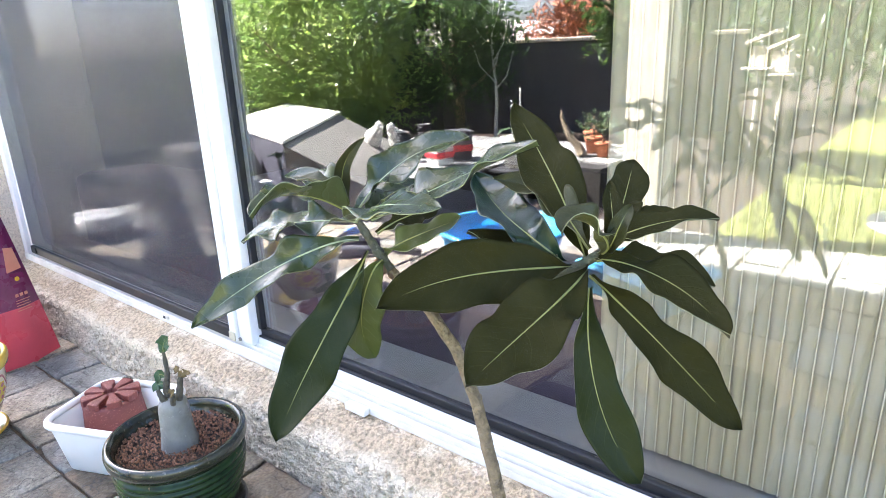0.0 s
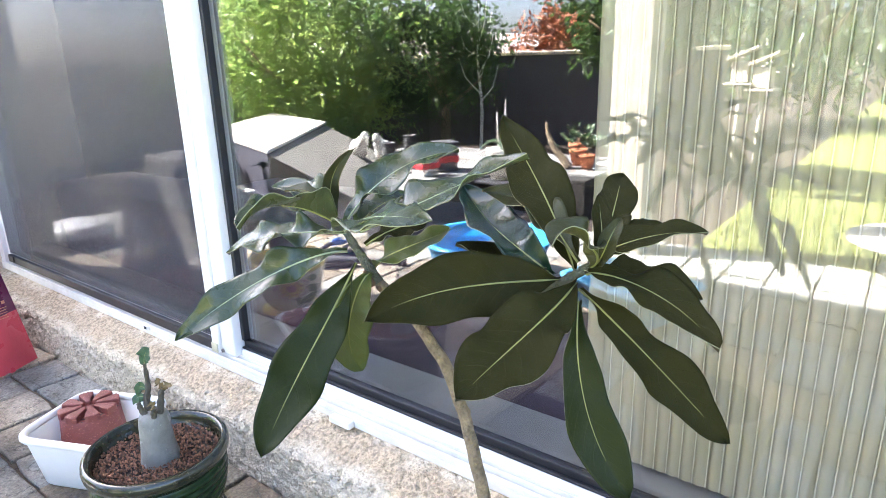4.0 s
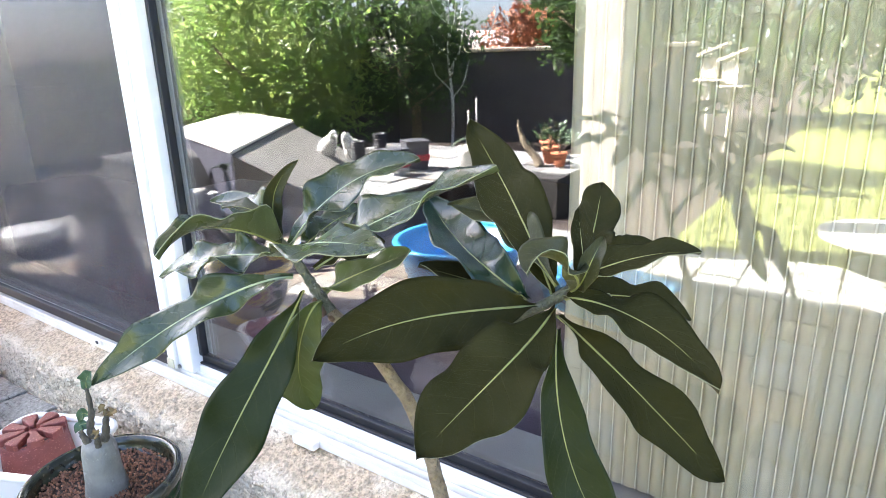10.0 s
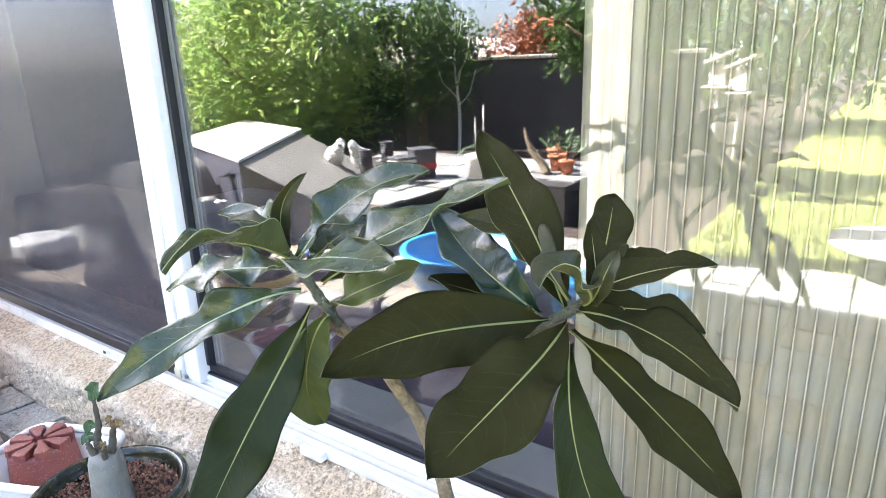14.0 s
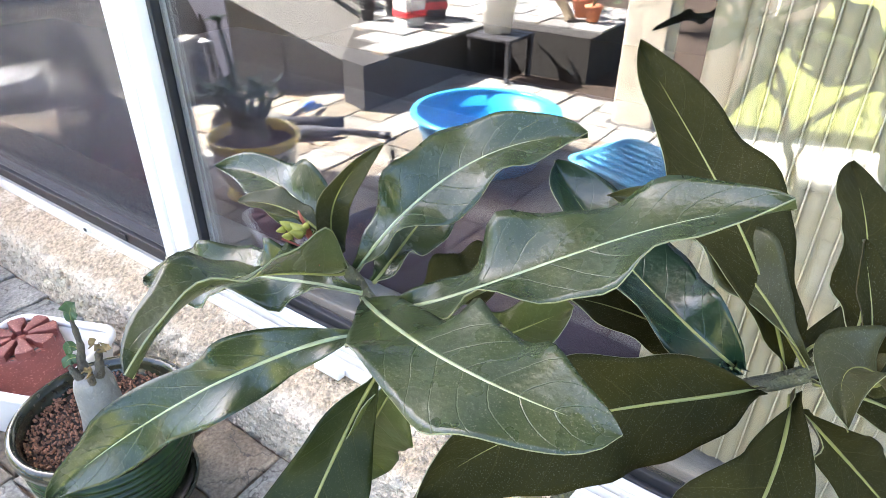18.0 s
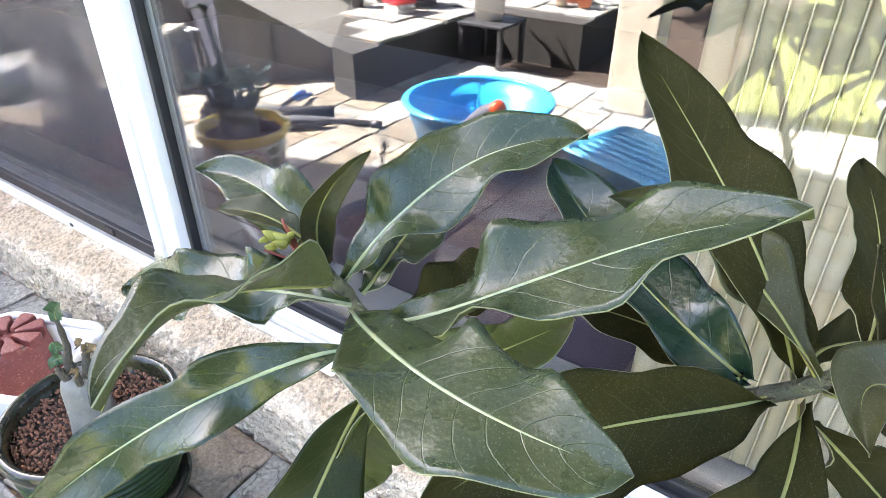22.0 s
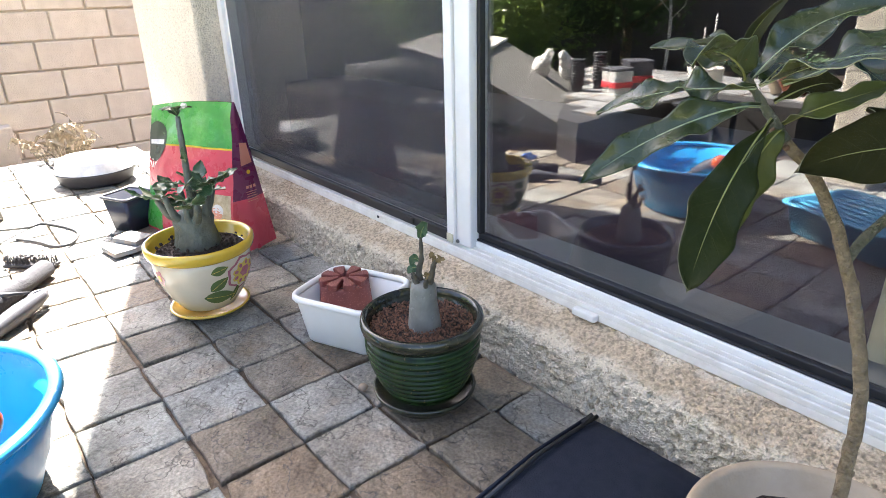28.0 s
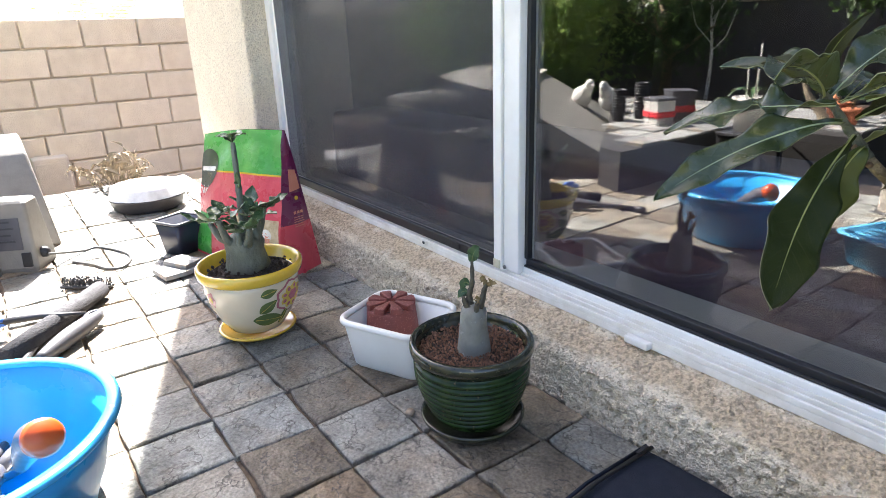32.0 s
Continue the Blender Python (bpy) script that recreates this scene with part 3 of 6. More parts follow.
def leaf(parent, base, mid, tip, width, normal, wave=0.10, freq=2.5, cup=0.10, belly=0.58, phase=0.0, mats=None, rib=None, twist=0.0, fold=0.0, tipcurl=0.0, ribw=0.0011, blunt=0.5):
    """A long leaf along a bent rib from base over mid (one point, or two at the thirds) to tip; normal is the way its upper face looks."""
    base, tip = Vector(base), Vector(tip)
    if hasattr(mid[0], "__len__"):
        q1, q2 = Vector(mid[0]), Vector(mid[1])
        c1, c2 = (-5 * base + 18 * q1 - 9 * q2 + 2 * tip) / 6, (2 * base - 9 * q1 + 18 * q2 - 5 * tip) / 6
    else:
        c1 = base + (2 * (2 * Vector(mid) - (base + tip) / 2 - base)) / 3
        c2 = tip + (2 * (2 * Vector(mid) - (base + tip) / 2 - tip)) / 3
    mats = mats or LM_OLD
    width *= 0.93
    wave *= 2.2
    bm = bmesh.new()
    uvl = bm.loops.layers.uv.new("UVMap")
    nl, nw = 30, 7
    top, bot, line, ns = [], [], [], []
    nrm = Vector(normal).normalized()
    for i in range(nl + 1):
        t = i / nl
        c = base * (1 - t) ** 3 + c1 * (3 * t * (1 - t) ** 2) + c2 * (3 * t * t * (1 - t)) + tip * t ** 3
        d = ((1 - t) ** 2 * (c1 - base) + 2 * t * (1 - t) * (c2 - c1) + t * t * (tip - c2)).normalized()
        side = d.cross(nrm).normalized()
        nn = side.cross(d).normalized()
        rot = Matrix.Rotation(radians(twist) * (t - 0.5), 3, d)
        side, nn = rot @ side, rot @ nn
        if tipcurl and t > 0.7:
            c = c + nn * (tipcurl * width * ((t - 0.7) / 0.3) ** 2)
        s = max(t - 0.05, 0) / 0.95
        eb = 0.42 + 0.8 * blunt
        ea = eb * belly / (1 - belly)
        w = 0.5 * width * (s ** ea) * (max(1 - s, 0) ** eb) / ((belly ** ea) * ((1 - belly) ** eb)) + 0.0014 * (1 - t)
        line.append(c + nn * 0.0003)
        ns.append(nn)
        ra, rb = [], []
        for j in range(-nw, nw + 1):
            u = j / nw
            env = min(1.0, w / (0.25 * width)) * math.sin(math.pi * min(1, t * 1.15) ** 0.8)
            h = cup * width * abs(u) ** 1.6 + fold * w * abs(u)
            h += wave * width * abs(u) ** 1.4 * env * (math.sin(freq * 2 * math.pi * t + phase + (1.9 if u > 0 else 0)) + 0.35 * math.sin(freq * 4.3 * math.pi * t + 2 * phase + u))
            wl = w * (1 + 0.12 * math.sin(freq * 2.2 * math.pi * t + phase * 1.3 + (2.4 if u > 0 else 0)) * min(1, wave * 6))
            q = c + side * (wl * u) + nn * h
            ra.append(bm.verts.new(q))
            rb.append(bm.verts.new(q - nn * 0.0007))
        top.append(ra)
        bot.append(rb)
    wdt = 2 * nw

    def quad(vs, uvs, mi):
        f = bm.faces.new(vs)
        f.material_index = mi
        for lp, q in zip(f.loops, uvs):
            lp[uvl].uv = q
    for i in range(nl):
        for k in range(wdt):
            q = [(k / wdt, i / nl), ((k + 1) / wdt, i / nl), ((k + 1) / wdt, (i + 1) / nl), (k / wdt, (i + 1) / nl)]
            quad((top[i][k], top[i][k + 1], top[i + 1][k + 1], top[i + 1][k]), q, 0)
            quad((bot[i][k + 1], bot[i][k], bot[i + 1][k], bot[i + 1][k + 1]), [q[1], q[0], q[3], q[2]], 1)
        for k, (a, b) in ((0, (bot, top)), (wdt, (top, bot))):
            bm.faces.new((a[i][k], b[i][k], b[i + 1][k], a[i + 1][k])).material_index = 2
    ob = part("leaf", bm, mats[0], parent, smooth=True)
    ob.data.materials.append(mats[1])
    ob.data.materials.append(M_EDGE if width > 0.02 else mats[1])
    part("midrib", tube([m - n * 0.0006 for m, n in zip(line, ns)], [ribw * (1 - 0.82 * i / nl) for i in range(nl + 1)], 7), rib or M_RIB, ob, smooth=True)
    return ob


plant = thing("potted_plant", "tall potted shrub with two rosettes of long dark leaves", "plant")
# the first rosette
leaf(plant, (0.749, -0.343, 0.599), ((0.720, -0.375, 0.591), (0.687, -0.412, 0.567)), (0.664, -0.445, 0.540), 0.028, (0.55, -0.45, 0.70), mats=LM_TOP, rib=M_RIBPALE, wave=0.15, freq=2.6, fold=0.10, belly=0.52, phase=0.0)
leaf(plant, (0.760, -0.345, 0.592), ((0.751, -0.372, 0.550), (0.758, -0.414, 0.517)), (0.770, -0.454, 0.486), 0.043, (0.62, -0.70, 0.36), mats=LM_FRESH, wave=0.05, belly=0.56, blunt=0.42, phase=1.7)
leaf(plant, (0.728, -0.330, 0.614), ((0.734, -0.362, 0.633), (0.731, -0.394, 0.643)), (0.739, -0.429, 0.634), 0.033, (-0.30, -0.20, 0.93), mats=LM_TOP, rib=M_RIB, wave=0.10, freq=2.0, fold=0.30, belly=0.50, phase=3.4)
leaf(plant, (0.740, -0.335, 0.611), ((0.703, -0.344, 0.608), (0.661, -0.354, 0.600)), (0.608, -0.356, 0.576), 0.031, (0.20, -0.42, 0.88), mats=LM_TOP, rib=M_RIBPALE, wave=0.14, freq=3.0, fold=0.05, phase=5.1)
leaf(plant, (0.713, -0.326, 0.626), ((0.705, -0.323, 0.628), (0.676, -0.318, 0.635)), (0.637, -0.315, 0.628), 0.027, (0.22, -0.50, 0.84), mats=LM_TOP, rib=M_RIBPALE, wave=0.16, freq=1.6, fold=0.20, tipcurl=0.30, phase=0.8)
leaf(plant, (0.723, -0.329, 0.619), ((0.724, -0.333, 0.630), (0.735, -0.340, 0.654)), (0.752, -0.331, 0.677), 0.012, (0.74, -0.68, 0.02), mats=LM_OLIVE, wave=0.06, fold=0.45, phase=6.8)
leaf(plant, (0.730, -0.327, 0.613), ((0.745, -0.310, 0.640), (0.765, -0.284, 0.660)), (0.799, -0.262, 0.669), 0.037, (0.22, -0.46, 0.86), mats=LM_TOP, rib=M_RIBPALE, wave=0.09, freq=2.2, fold=0.10, belly=0.56, phase=8.5)
leaf(plant, (0.740, -0.328, 0.612), ((0.740, -0.311, 0.619), (0.735, -0.278, 0.625)), (0.731, -0.240, 0.620), 0.028, (0.30, -0.45, 0.85), mats=LM_TOP, rib=M_RIB, wave=0.12, freq=2.4, fold=0.15, phase=2.2)
leaf(plant, (0.762, -0.340, 0.616), ((0.796, -0.328, 0.634), (0.835, -0.302, 0.655)), (0.878, -0.290, 0.673), 0.042, (-0.10, -0.26, 0.96), mats=LM_TOP, rib=M_RIBPALE, wave=0.09, freq=2.5, fold=0.04, belly=0.54, phase=1.0)
leaf(plant, (0.746, -0.341, 0.614), ((0.792, -0.369, 0.635), (0.829, -0.381, 0.645)), (0.863, -0.379, 0.646), 0.041, (0.36, -0.28, 0.89), mats=LM_TOP, rib=M_RIBPALE, wave=0.055, cup=0.03, freq=2.6, belly=0.48, blunt=0.36, phase=0.4)
leaf(plant, (0.759, -0.324, 0.583), ((0.785, -0.330, 0.600), (0.803, -0.317, 0.609)), (0.818, -0.301, 0.617), 0.025, (0.13, -0.45, 0.88), mats=LM_YOUNG, wave=0.10, freq=1.7, blunt=0.3, phase=17.0)
leaf(plant, (0.764, -0.334, 0.582), ((0.757, -0.344, 0.566), (0.741, -0.340, 0.530)), (0.722, -0.318, 0.492), 0.034, (0.78, -0.62, 0.10), mats=LM_YOUNG, wave=0.05, fold=0.35, belly=0.62, blunt=0.25, tipcurl=0.4, phase=18.7)
leaf(plant, (0.720, -0.335, 0.632), (0.704, -0.340, 0.641), (0.684, -0.346, 0.640), 0.013, (0.2, -0.2, 1), mats=LM_OLIVE, wave=0.05, fold=0.3, ribw=0.001, phase=15.3)
leaf(plant, (0.752, -0.326, 0.600), (0.768, -0.304, 0.612), (0.780, -0.284, 0.612), 0.026, (0.4, -0.4, 0.8), mats=LM_OLD, wave=0.1, phase=20.4)
# the second rosette
leaf(plant, (0.891, -0.238, 0.577), ((0.865, -0.230, 0.622), (0.827, -0.204, 0.655)), (0.784, -0.174, 0.687), 0.045, (0.62, -0.66, 0.42), mats=LM_OLD, wave=0.07, freq=2.2, belly=0.50, phase=23.8)
leaf(plant, (0.897, -0.247, 0.590), ((0.872, -0.238, 0.612), (0.840, -0.222, 0.624)), (0.800, -0.232, 0.632), 0.030, (0.60, -0.55, 0.58), mats=LM_OLIVE, wave=0.10, freq=2.0, fold=0.25, phase=25.5)
leaf(plant, (0.875, -0.247, 0.576), ((0.845, -0.252, 0.596), (0.797, -0.221, 0.605)), (0.757, -0.198, 0.627), 0.042, (0.70, -0.58, 0.40), mats=LM_SHINY, wave=0.06, blunt=0.3, belly=0.54, fold=0.30, phase=27.2)
leaf(plant, (0.872, -0.256, 0.582), ((0.855, -0.233, 0.572), (0.819, -0.238, 0.578)), (0.796, -0.266, 0.592), 0.030, (0.05, -0.50, 0.86), mats=LM_OLD, wave=0.05, phase=28.9)
leaf(plant, (0.884, -0.252, 0.575), ((0.852, -0.289, 0.577), (0.818, -0.326, 0.573)), (0.794, -0.375, 0.562), 0.053, (0.70, -0.55, 0.45), mats=LM_OLD, wave=0.04, belly=0.50, fold=0.06, phase=30.6)
leaf(plant, (0.896, -0.246, 0.573), ((0.898, -0.300, 0.564), (0.891, -0.346, 0.550)), (0.883, -0.387, 0.534), 0.054, (0.42, -0.30, 0.86), mats=LM_OLD, wave=0.06, freq=2.4, belly=0.56, phase=32.3)
leaf(plant, (0.900, -0.250, 0.560), ((0.908, -0.266, 0.528), (0.923, -0.272, 0.476)), (0.957, -0.272, 0.423), 0.040, (0.62, -0.74, 0.26), mats=LM_FRESH, wave=0.04, belly=0.70, blunt=0.22, fold=0.20, phase=34.0)
leaf(plant, (0.900, -0.250, 0.570), ((0.925, -0.230, 0.538), (0.964, -0.210, 0.492)), (1.001, -0.180, 0.437), 0.042, (0.25, -0.66, 0.71), mats=LM_OLD, wave=0.09, freq=2.4, belly=0.62, phase=35.7)
leaf(plant, (0.902, -0.242, 0.580), ((0.927, -0.245, 0.583), (0.966, -0.247, 0.573)), (1.008, -0.275, 0.557), 0.036, (0.33, -0.40, 0.85), mats=LM_OLD, wave=0.09, freq=2.2, belly=0.62, phase=37.4)
leaf(plant, (0.898, -0.236, 0.578), ((0.903, -0.185, 0.564), (0.930, -0.152, 0.555)), (0.959, -0.115, 0.532), 0.034, (0.24, -0.48, 0.84), mats=LM_OLD, wave=0.10, belly=0.64, tipcurl=-0.20, phase=39.1)
leaf(plant, (0.905, -0.243, 0.590), ((0.923, -0.246, 0.605), (0.951, -0.233, 0.616)), (0.978, -0.210, 0.615), 0.023, (0.05, -0.45, 0.89), mats=LM_OLD, wave=0.14, freq=1.9, fold=0.3, phase=40.8)
leaf(plant, (0.906, -0.234, 0.588), ((0.909, -0.225, 0.607), (0.902, -0.192, 0.627)), (0.887, -0.145, 0.639), 0.032, (0.40, -0.86, 0.20), mats=LM_OLD, wave=0.10, belly=0.64, phase=42.5)
leaf(plant, (0.908, -0.240, 0.592), ((0.914, -0.244, 0.604), (0.909, -0.236, 0.621)), (0.900, -0.222, 0.638), 0.015, (0.58, -0.80, 0.10), mats=LM_OLD, wave=0.06, fold=0.4, phase=44.2)
leaf(plant, (0.909, -0.240, 0.590), ((0.919, -0.255, 0.601), (0.925, -0.256, 0.616)), (0.927, -0.244, 0.627), 0.013, (0.31, -0.92, 0.24), mats=LM_OLIVE, wave=0.06, fold=0.5, phase=45.9)
leaf(plant, (0.903, -0.240, 0.585), ((0.918, -0.268, 0.609), (0.908, -0.287, 0.624)), (0.910, -0.314, 0.620), 0.024, (-0.10, -0.55, 0.83), mats=LM_OLIVE, wave=0.08, fold=0.4, phase=47.6)
leaf(plant, (0.905, -0.235, 0.588), (0.925, -0.200, 0.605), (0.938, -0.168, 0.603), 0.024, (0.2, -0.6, 0.75), mats=LM_OLD, wave=0.10, phase=49.3)

STEM = smooth_line([(0.858, -0.300, 0.16), (0.857, -0.302, 0.27), (0.853, -0.303, 0.362), (0.836, -0.300, 0.430), (0.812, -0.296, 0.488), (0.799, -0.306, 0.520), (0.786, -0.316, 0.548), (0.765, -0.328, 0.573)], 8)
part("stem", tube([p + Vector((0.0014 * noise.noise(p * 60), 0.0014 * noise.noise(p * 60 + Vector((9, 0, 0))), 0)) for p in STEM],
                  [(0.0062 - 0.0022 * i / len(STEM)) * (1 + 0.12 * max(0, noise.noise(p * 90))) for i, p in enumerate(STEM)], 14), M_BARK, plant, smooth=True)
TOP = smooth_line([(0.766, -0.328, 0.572), (0.757, -0.330, 0.585), (0.748, -0.330, 0.595), (0.732, -0.332, 0.615), (0.720, -0.340, 0.632)], 6)
part("shoot", tube(TOP, [0.0046 - 0.0024 * i / len(TOP) + 0.0004 * math.sin(i * 1.9) for i in range(len(TOP))], 12), M_TWIG, plant, "fresh green shoot", smooth=True)
BR = smooth_line([(0.816, -0.295, 0.478), (0.821, -0.275, 0.496), (0.838, -0.257, 0.524), (0.870, -0.249, 0.561), (0.892, -0.243, 0.577), (0.912, -0.235, 0.593)], 6)
part("branch", tube(BR, [(0.0044 - 0.0010 * i / len(BR)) * (1 + 0.14 * noise.noise(p * 90)) for i, p in enumerate(BR)], 12), M_TWIG, plant, smooth=True)
for i, t in enumerate((0.18, 0.3, 0.42, 0.5, 0.6, 0.7, 0.78, 0.86, 0.93)):
    p = STEM[int(t * (len(STEM) - 1))]
    a = i * 2.4
    part("leaf_scar", lathe([(0, -0.001), (0.0032, 0), (0.0026, 0.0012), (0, 0.0018)], 10), M_BARK, plant, smooth=True).matrix_basis = Matrix.Translation(p) @ Vector((math.cos(a), math.sin(a), 0)).to_track_quat("Z", "Y").to_matrix().to_4x4() @ Matrix.Translation((0, 0, 0.0054 - 0.0020 * t))
for i, (p, r) in enumerate((((0.763, -0.333, 0.573), 0.0042), ((0.768, -0.329, 0.568), 0.0032), ((0.758, -0.334, 0.580), 0.0026))):
    part("dry_bud_scale", lathe([(0, -r), (r * 0.9, -r * 0.3), (r, r * 0.2), (r * 0.4, r), (0, r * 1.2)], 9, wob=0.5), mat("dry_brown_scale", (0.22, 0.13, 0.07), rough=0.8, bump=0.4) if i == 0 else bpy.data.materials["dry_brown_scale"], plant, smooth=True).location = p
for i, (dx, dy, dz, r) in enumerate(((0, 0, 0, 0.0058), (-0.008, -0.003, 0.002, 0.005), (0.005, -0.006, 0.001, 0.0045), (-0.003, -0.009, -0.002, 0.004), (-0.013, -0.007, 0.0, 0.0035), (0.002, 0.005, 0.003, 0.0035))):
    dx, dy, dz, r = dx * 0.5, dy * 0.5, dz * 0.5, r * 0.44
    part("flower_bud", lathe([(0, -r), (r * 0.8, -r * 0.5), (r, 0.1 * r), (r * 0.7, r), (r * 0.4, r * 1.8), (0, r * 2.3)], 10), M_BUD, plant, "small yellow-green flower bud", smooth=True).matrix_basis = pose(0.717 + dx, -0.343 + dy, 0.636 + dz, 20 + 15 * i, -55 + 12 * i, 0)
for i in range(3):
    part("bract", prism([(0, 0), (0.002, 0.006), (0, 0.016), (-0.002, 0.006)], 0, 0.0008), mat("pink_bract", (0.35, 0.10, 0.07), rough=0.5) if i == 0 else bpy.data.materials["pink_bract"], plant).matrix_basis = pose(0.720 + 0.003 * i, -0.340 - 0.003 * i, 0.628, 60 - 20 * i, 10, 100 + 70 * i)
M_POTTAN = mat("tan_clay_pot", (0.46, 0.36, 0.25), (0.38, 0.29, 0.19), 0.75, 15, 0.2, 90)
part("pot", lathe([(0, 0), (0.085, 0), (0.09, 0.01), (0.105, 0.12), (0.112, 0.165), (0.122, 0.17), (0.125, 0.195), (0.119, 0.2), (0.112, 0.195), (0.106, 0.17), (0, 0.168)], 56, cx=0.858, cy=-0.30), M_POTTAN, plant, "tan clay pot", smooth=True)
part("soil", lathe([(0.1055, 0.1685), (0.06, 0.176), (0, 0.178)], 40, cx=0.858, cy=-0.30, wob=0.1), M_SOIL, plant, smooth=True)

# ---- things along the wall ----
M_GREEN = mat("green_glaze", (0.020, 0.044, 0.010), (0.007, 0.017, 0.005), 0.24, 30, spec=0.22, coat=0.06, spots=(0.10, 0.08, 0.03), spot_scale=120, spot_level=0.68, rough_var=0.05, bump=0.1, bump_scale=60)
M_GREENRIM = mat("brown_green_glaze", (0.035, 0.036, 0.018), (0.014, 0.016, 0.009), 0.2, 40, coat=0.25, spots=(0.10, 0.085, 0.05), spot_scale=160, spot_level=0.64, rough_var=0.05)
M_GRAVEL = mat("brown_gravel", (0.26, 0.125, 0.07), (0.035, 0.018, 0.012), 0.85, 160, 0.5, 250, rand=0.45)
M_CAUDEX = mat("grey_green_caudex", (0.235, 0.23, 0.20), (0.155, 0.15, 0.128), 0.55, 22, 0.25, 140, spots=(0.30, 0.29, 0.26), spot_scale=90, spot_level=0.64)
M_SMALLLEAF = leaf_mats("small_leaf", (0.045, 0.095, 0.032), (0.03, 0.068, 0.024), (0.12, 0.18, 0.08), 0.3, 0.0, (0.085, 0.13, 0.055))


def pebbles(parent, n, radius, z, size, material, seed, cx=0.0, cy=0.0, hole=0.0):
    """Loose grit heaped on a disc, as one mesh."""
    r_ = random.Random(seed)
    bm = bmesh.new()
    for _ in range(n):
        a, q = r_.uniform(0, 6.283), radius * math.sqrt(r_.random())
        if q < hole:
            continue
        s = size * r_.uniform(0.5, 1.3)
        m = Matrix.Translation((cx + q * math.cos(a), cy + q * math.sin(a), z + r_.uniform(-0.3, 0.5) * size)) @ Euler((r_.random() * 6, r_.random() * 6, 0)).to_matrix().to_4x4() @ Matrix.Diagonal((s, s * r_.uniform(0.6, 1), s * r_.uniform(0.5, 0.8), 1))
        bmesh.ops.create_icosphere(bm, subdivisions=1, radius=0.5, matrix=m)
    return tagged(part("grit", bm, material, parent), kind="stuff")


# green pot
gp = thing("green_pot", "dark green glazed ribbed pot on its saucer", "flower pot", (0.200, -0.268, 0))
prof = [(0, 0.022), (0.066, 0.022), (0.072, 0.028)]
for i in range(100):
    t = i / 99
    prof.append((0.074 + 0.027 * math.sin(t * 1.75) + 0.0042 * abs(math.sin(t * math.pi * 9)) ** 0.7 - 0.003, 0.032 + 0.105 * t))
prof += [(0.0965, 0.141), (0.100, 0.146), (0.107, 0.152), (0.1085, 0.160), (0.107, 0.168), (0.102, 0.171), (0.097, 0.169), (0.094, 0.160), (0.092, 0.142), (0, 0.142)]
part("body", lathe(prof[:-9], 72), M_GREEN, gp, smooth=True)
part("rim", lathe([(0.096, 0.139)] + prof[-9:], 72), M_GREENRIM, gp, "dark brown-green glazed rim", smooth=True)
part("saucer", lathe([(0, 0.0), (0.070, 0.0), (0.076, 0.003), (0.092, 0.022), (0.093, 0.027), (0.090, 0.029), (0.086, 0.026), (0.074, 0.012), (0, 0.012)], 64), M_GREENRIM, gp, smooth=True)
part("soil", lathe([(0.0915, 0.1425), (0.05, 0.147), (0, 0.148)], 36), M_SOIL, gp, smooth=True)
pebbles(gp, 1900, 0.091, 0.150, 0.0048, M_GRAVEL, 3)

M_TWIGDARK = mat("dark_brown_twig", (0.11, 0.095, 0.065), (0.07, 0.06, 0.04), 0.8, 90, 0.6, 260)
ad = thing("desert_rose", "stubby desert rose with swollen grey trunk and few leaves", "plant", (0.207, -0.268, 0.143))
ad.scale = (0.86, 0.86, 1.0)
part("trunk", lathe([(0.034, -0.01), (0.0335, 0.01), (0.030, 0.03), (0.0275, 0.055), (0.0265, 0.075), (0.024, 0.084), (0.017, 0.090), (0, 0.092)], 28, wob=0.10), M_CAUDEX, ad, smooth=True)
for name_, pts, r0, r1 in (("arm", [(-0.006, 0.0, 0.083), (-0.010, -0.002, 0.105), (-0.006, 0.003, 0.130), (-0.007, 0.004, 0.168)], 0.008, 0.0028),
                           ("arm", [(0.010, 0.004, 0.082), (0.016, 0.008, 0.098), (0.020, 0.012, 0.122), (0.026, 0.014, 0.132)], 0.008, 0.003),
                           ("arm", [(0.002, -0.01, 0.082), (-0.006, -0.016, 0.098), (-0.008, -0.018, 0.108)], 0.007, 0.003),
                           ("arm", [(0.015, -0.006, 0.082), (0.021, -0.008, 0.098), (0.022, -0.007, 0.106)], 0.006, 0.003)):
    sl = smooth_line(pts, 5)
    part(name_, tube(sl, [r0 + (r1 - r0) * i / len(sl) + 0.0007 * math.sin(i * 2.1) for i in range(len(sl))], 10), M_TWIGDARK, ad, smooth=True)
leaf(ad, (-0.007, 0.004, 0.164), (-0.001, 0.004, 0.182), (0.010, 0.010, 0.196), 0.024, (0.5, -0.8, 0.2), mats=M_SMALLLEAF, wave=0.05, ribw=0.0008, belly=0.5)
leaf(ad, (-0.009, 0.0, 0.124), (-0.019, -0.006, 0.128), (-0.024, -0.010, 0.112), 0.016, (0.4, -0.9, 0.2), mats=M_SMALLLEAF, wave=0.06, ribw=0.0007, belly=0.5)
leaf(ad, (-0.010, -0.002, 0.106), (-0.020, -0.010, 0.110), (-0.030, -0.014, 0.100), 0.014, (0.3, -0.8, 0.5), mats=M_SMALLLEAF, wave=0.06, ribw=0.0007, belly=0.5)
leaf(ad, (-0.009, -0.002, 0.112), (-0.016, -0.014, 0.114), (-0.018, -0.022, 0.104), 0.012, (0.6, -0.6, 0.4), mats=M_SMALLLEAF, wave=0.06, ribw=0.0007, belly=0.5)
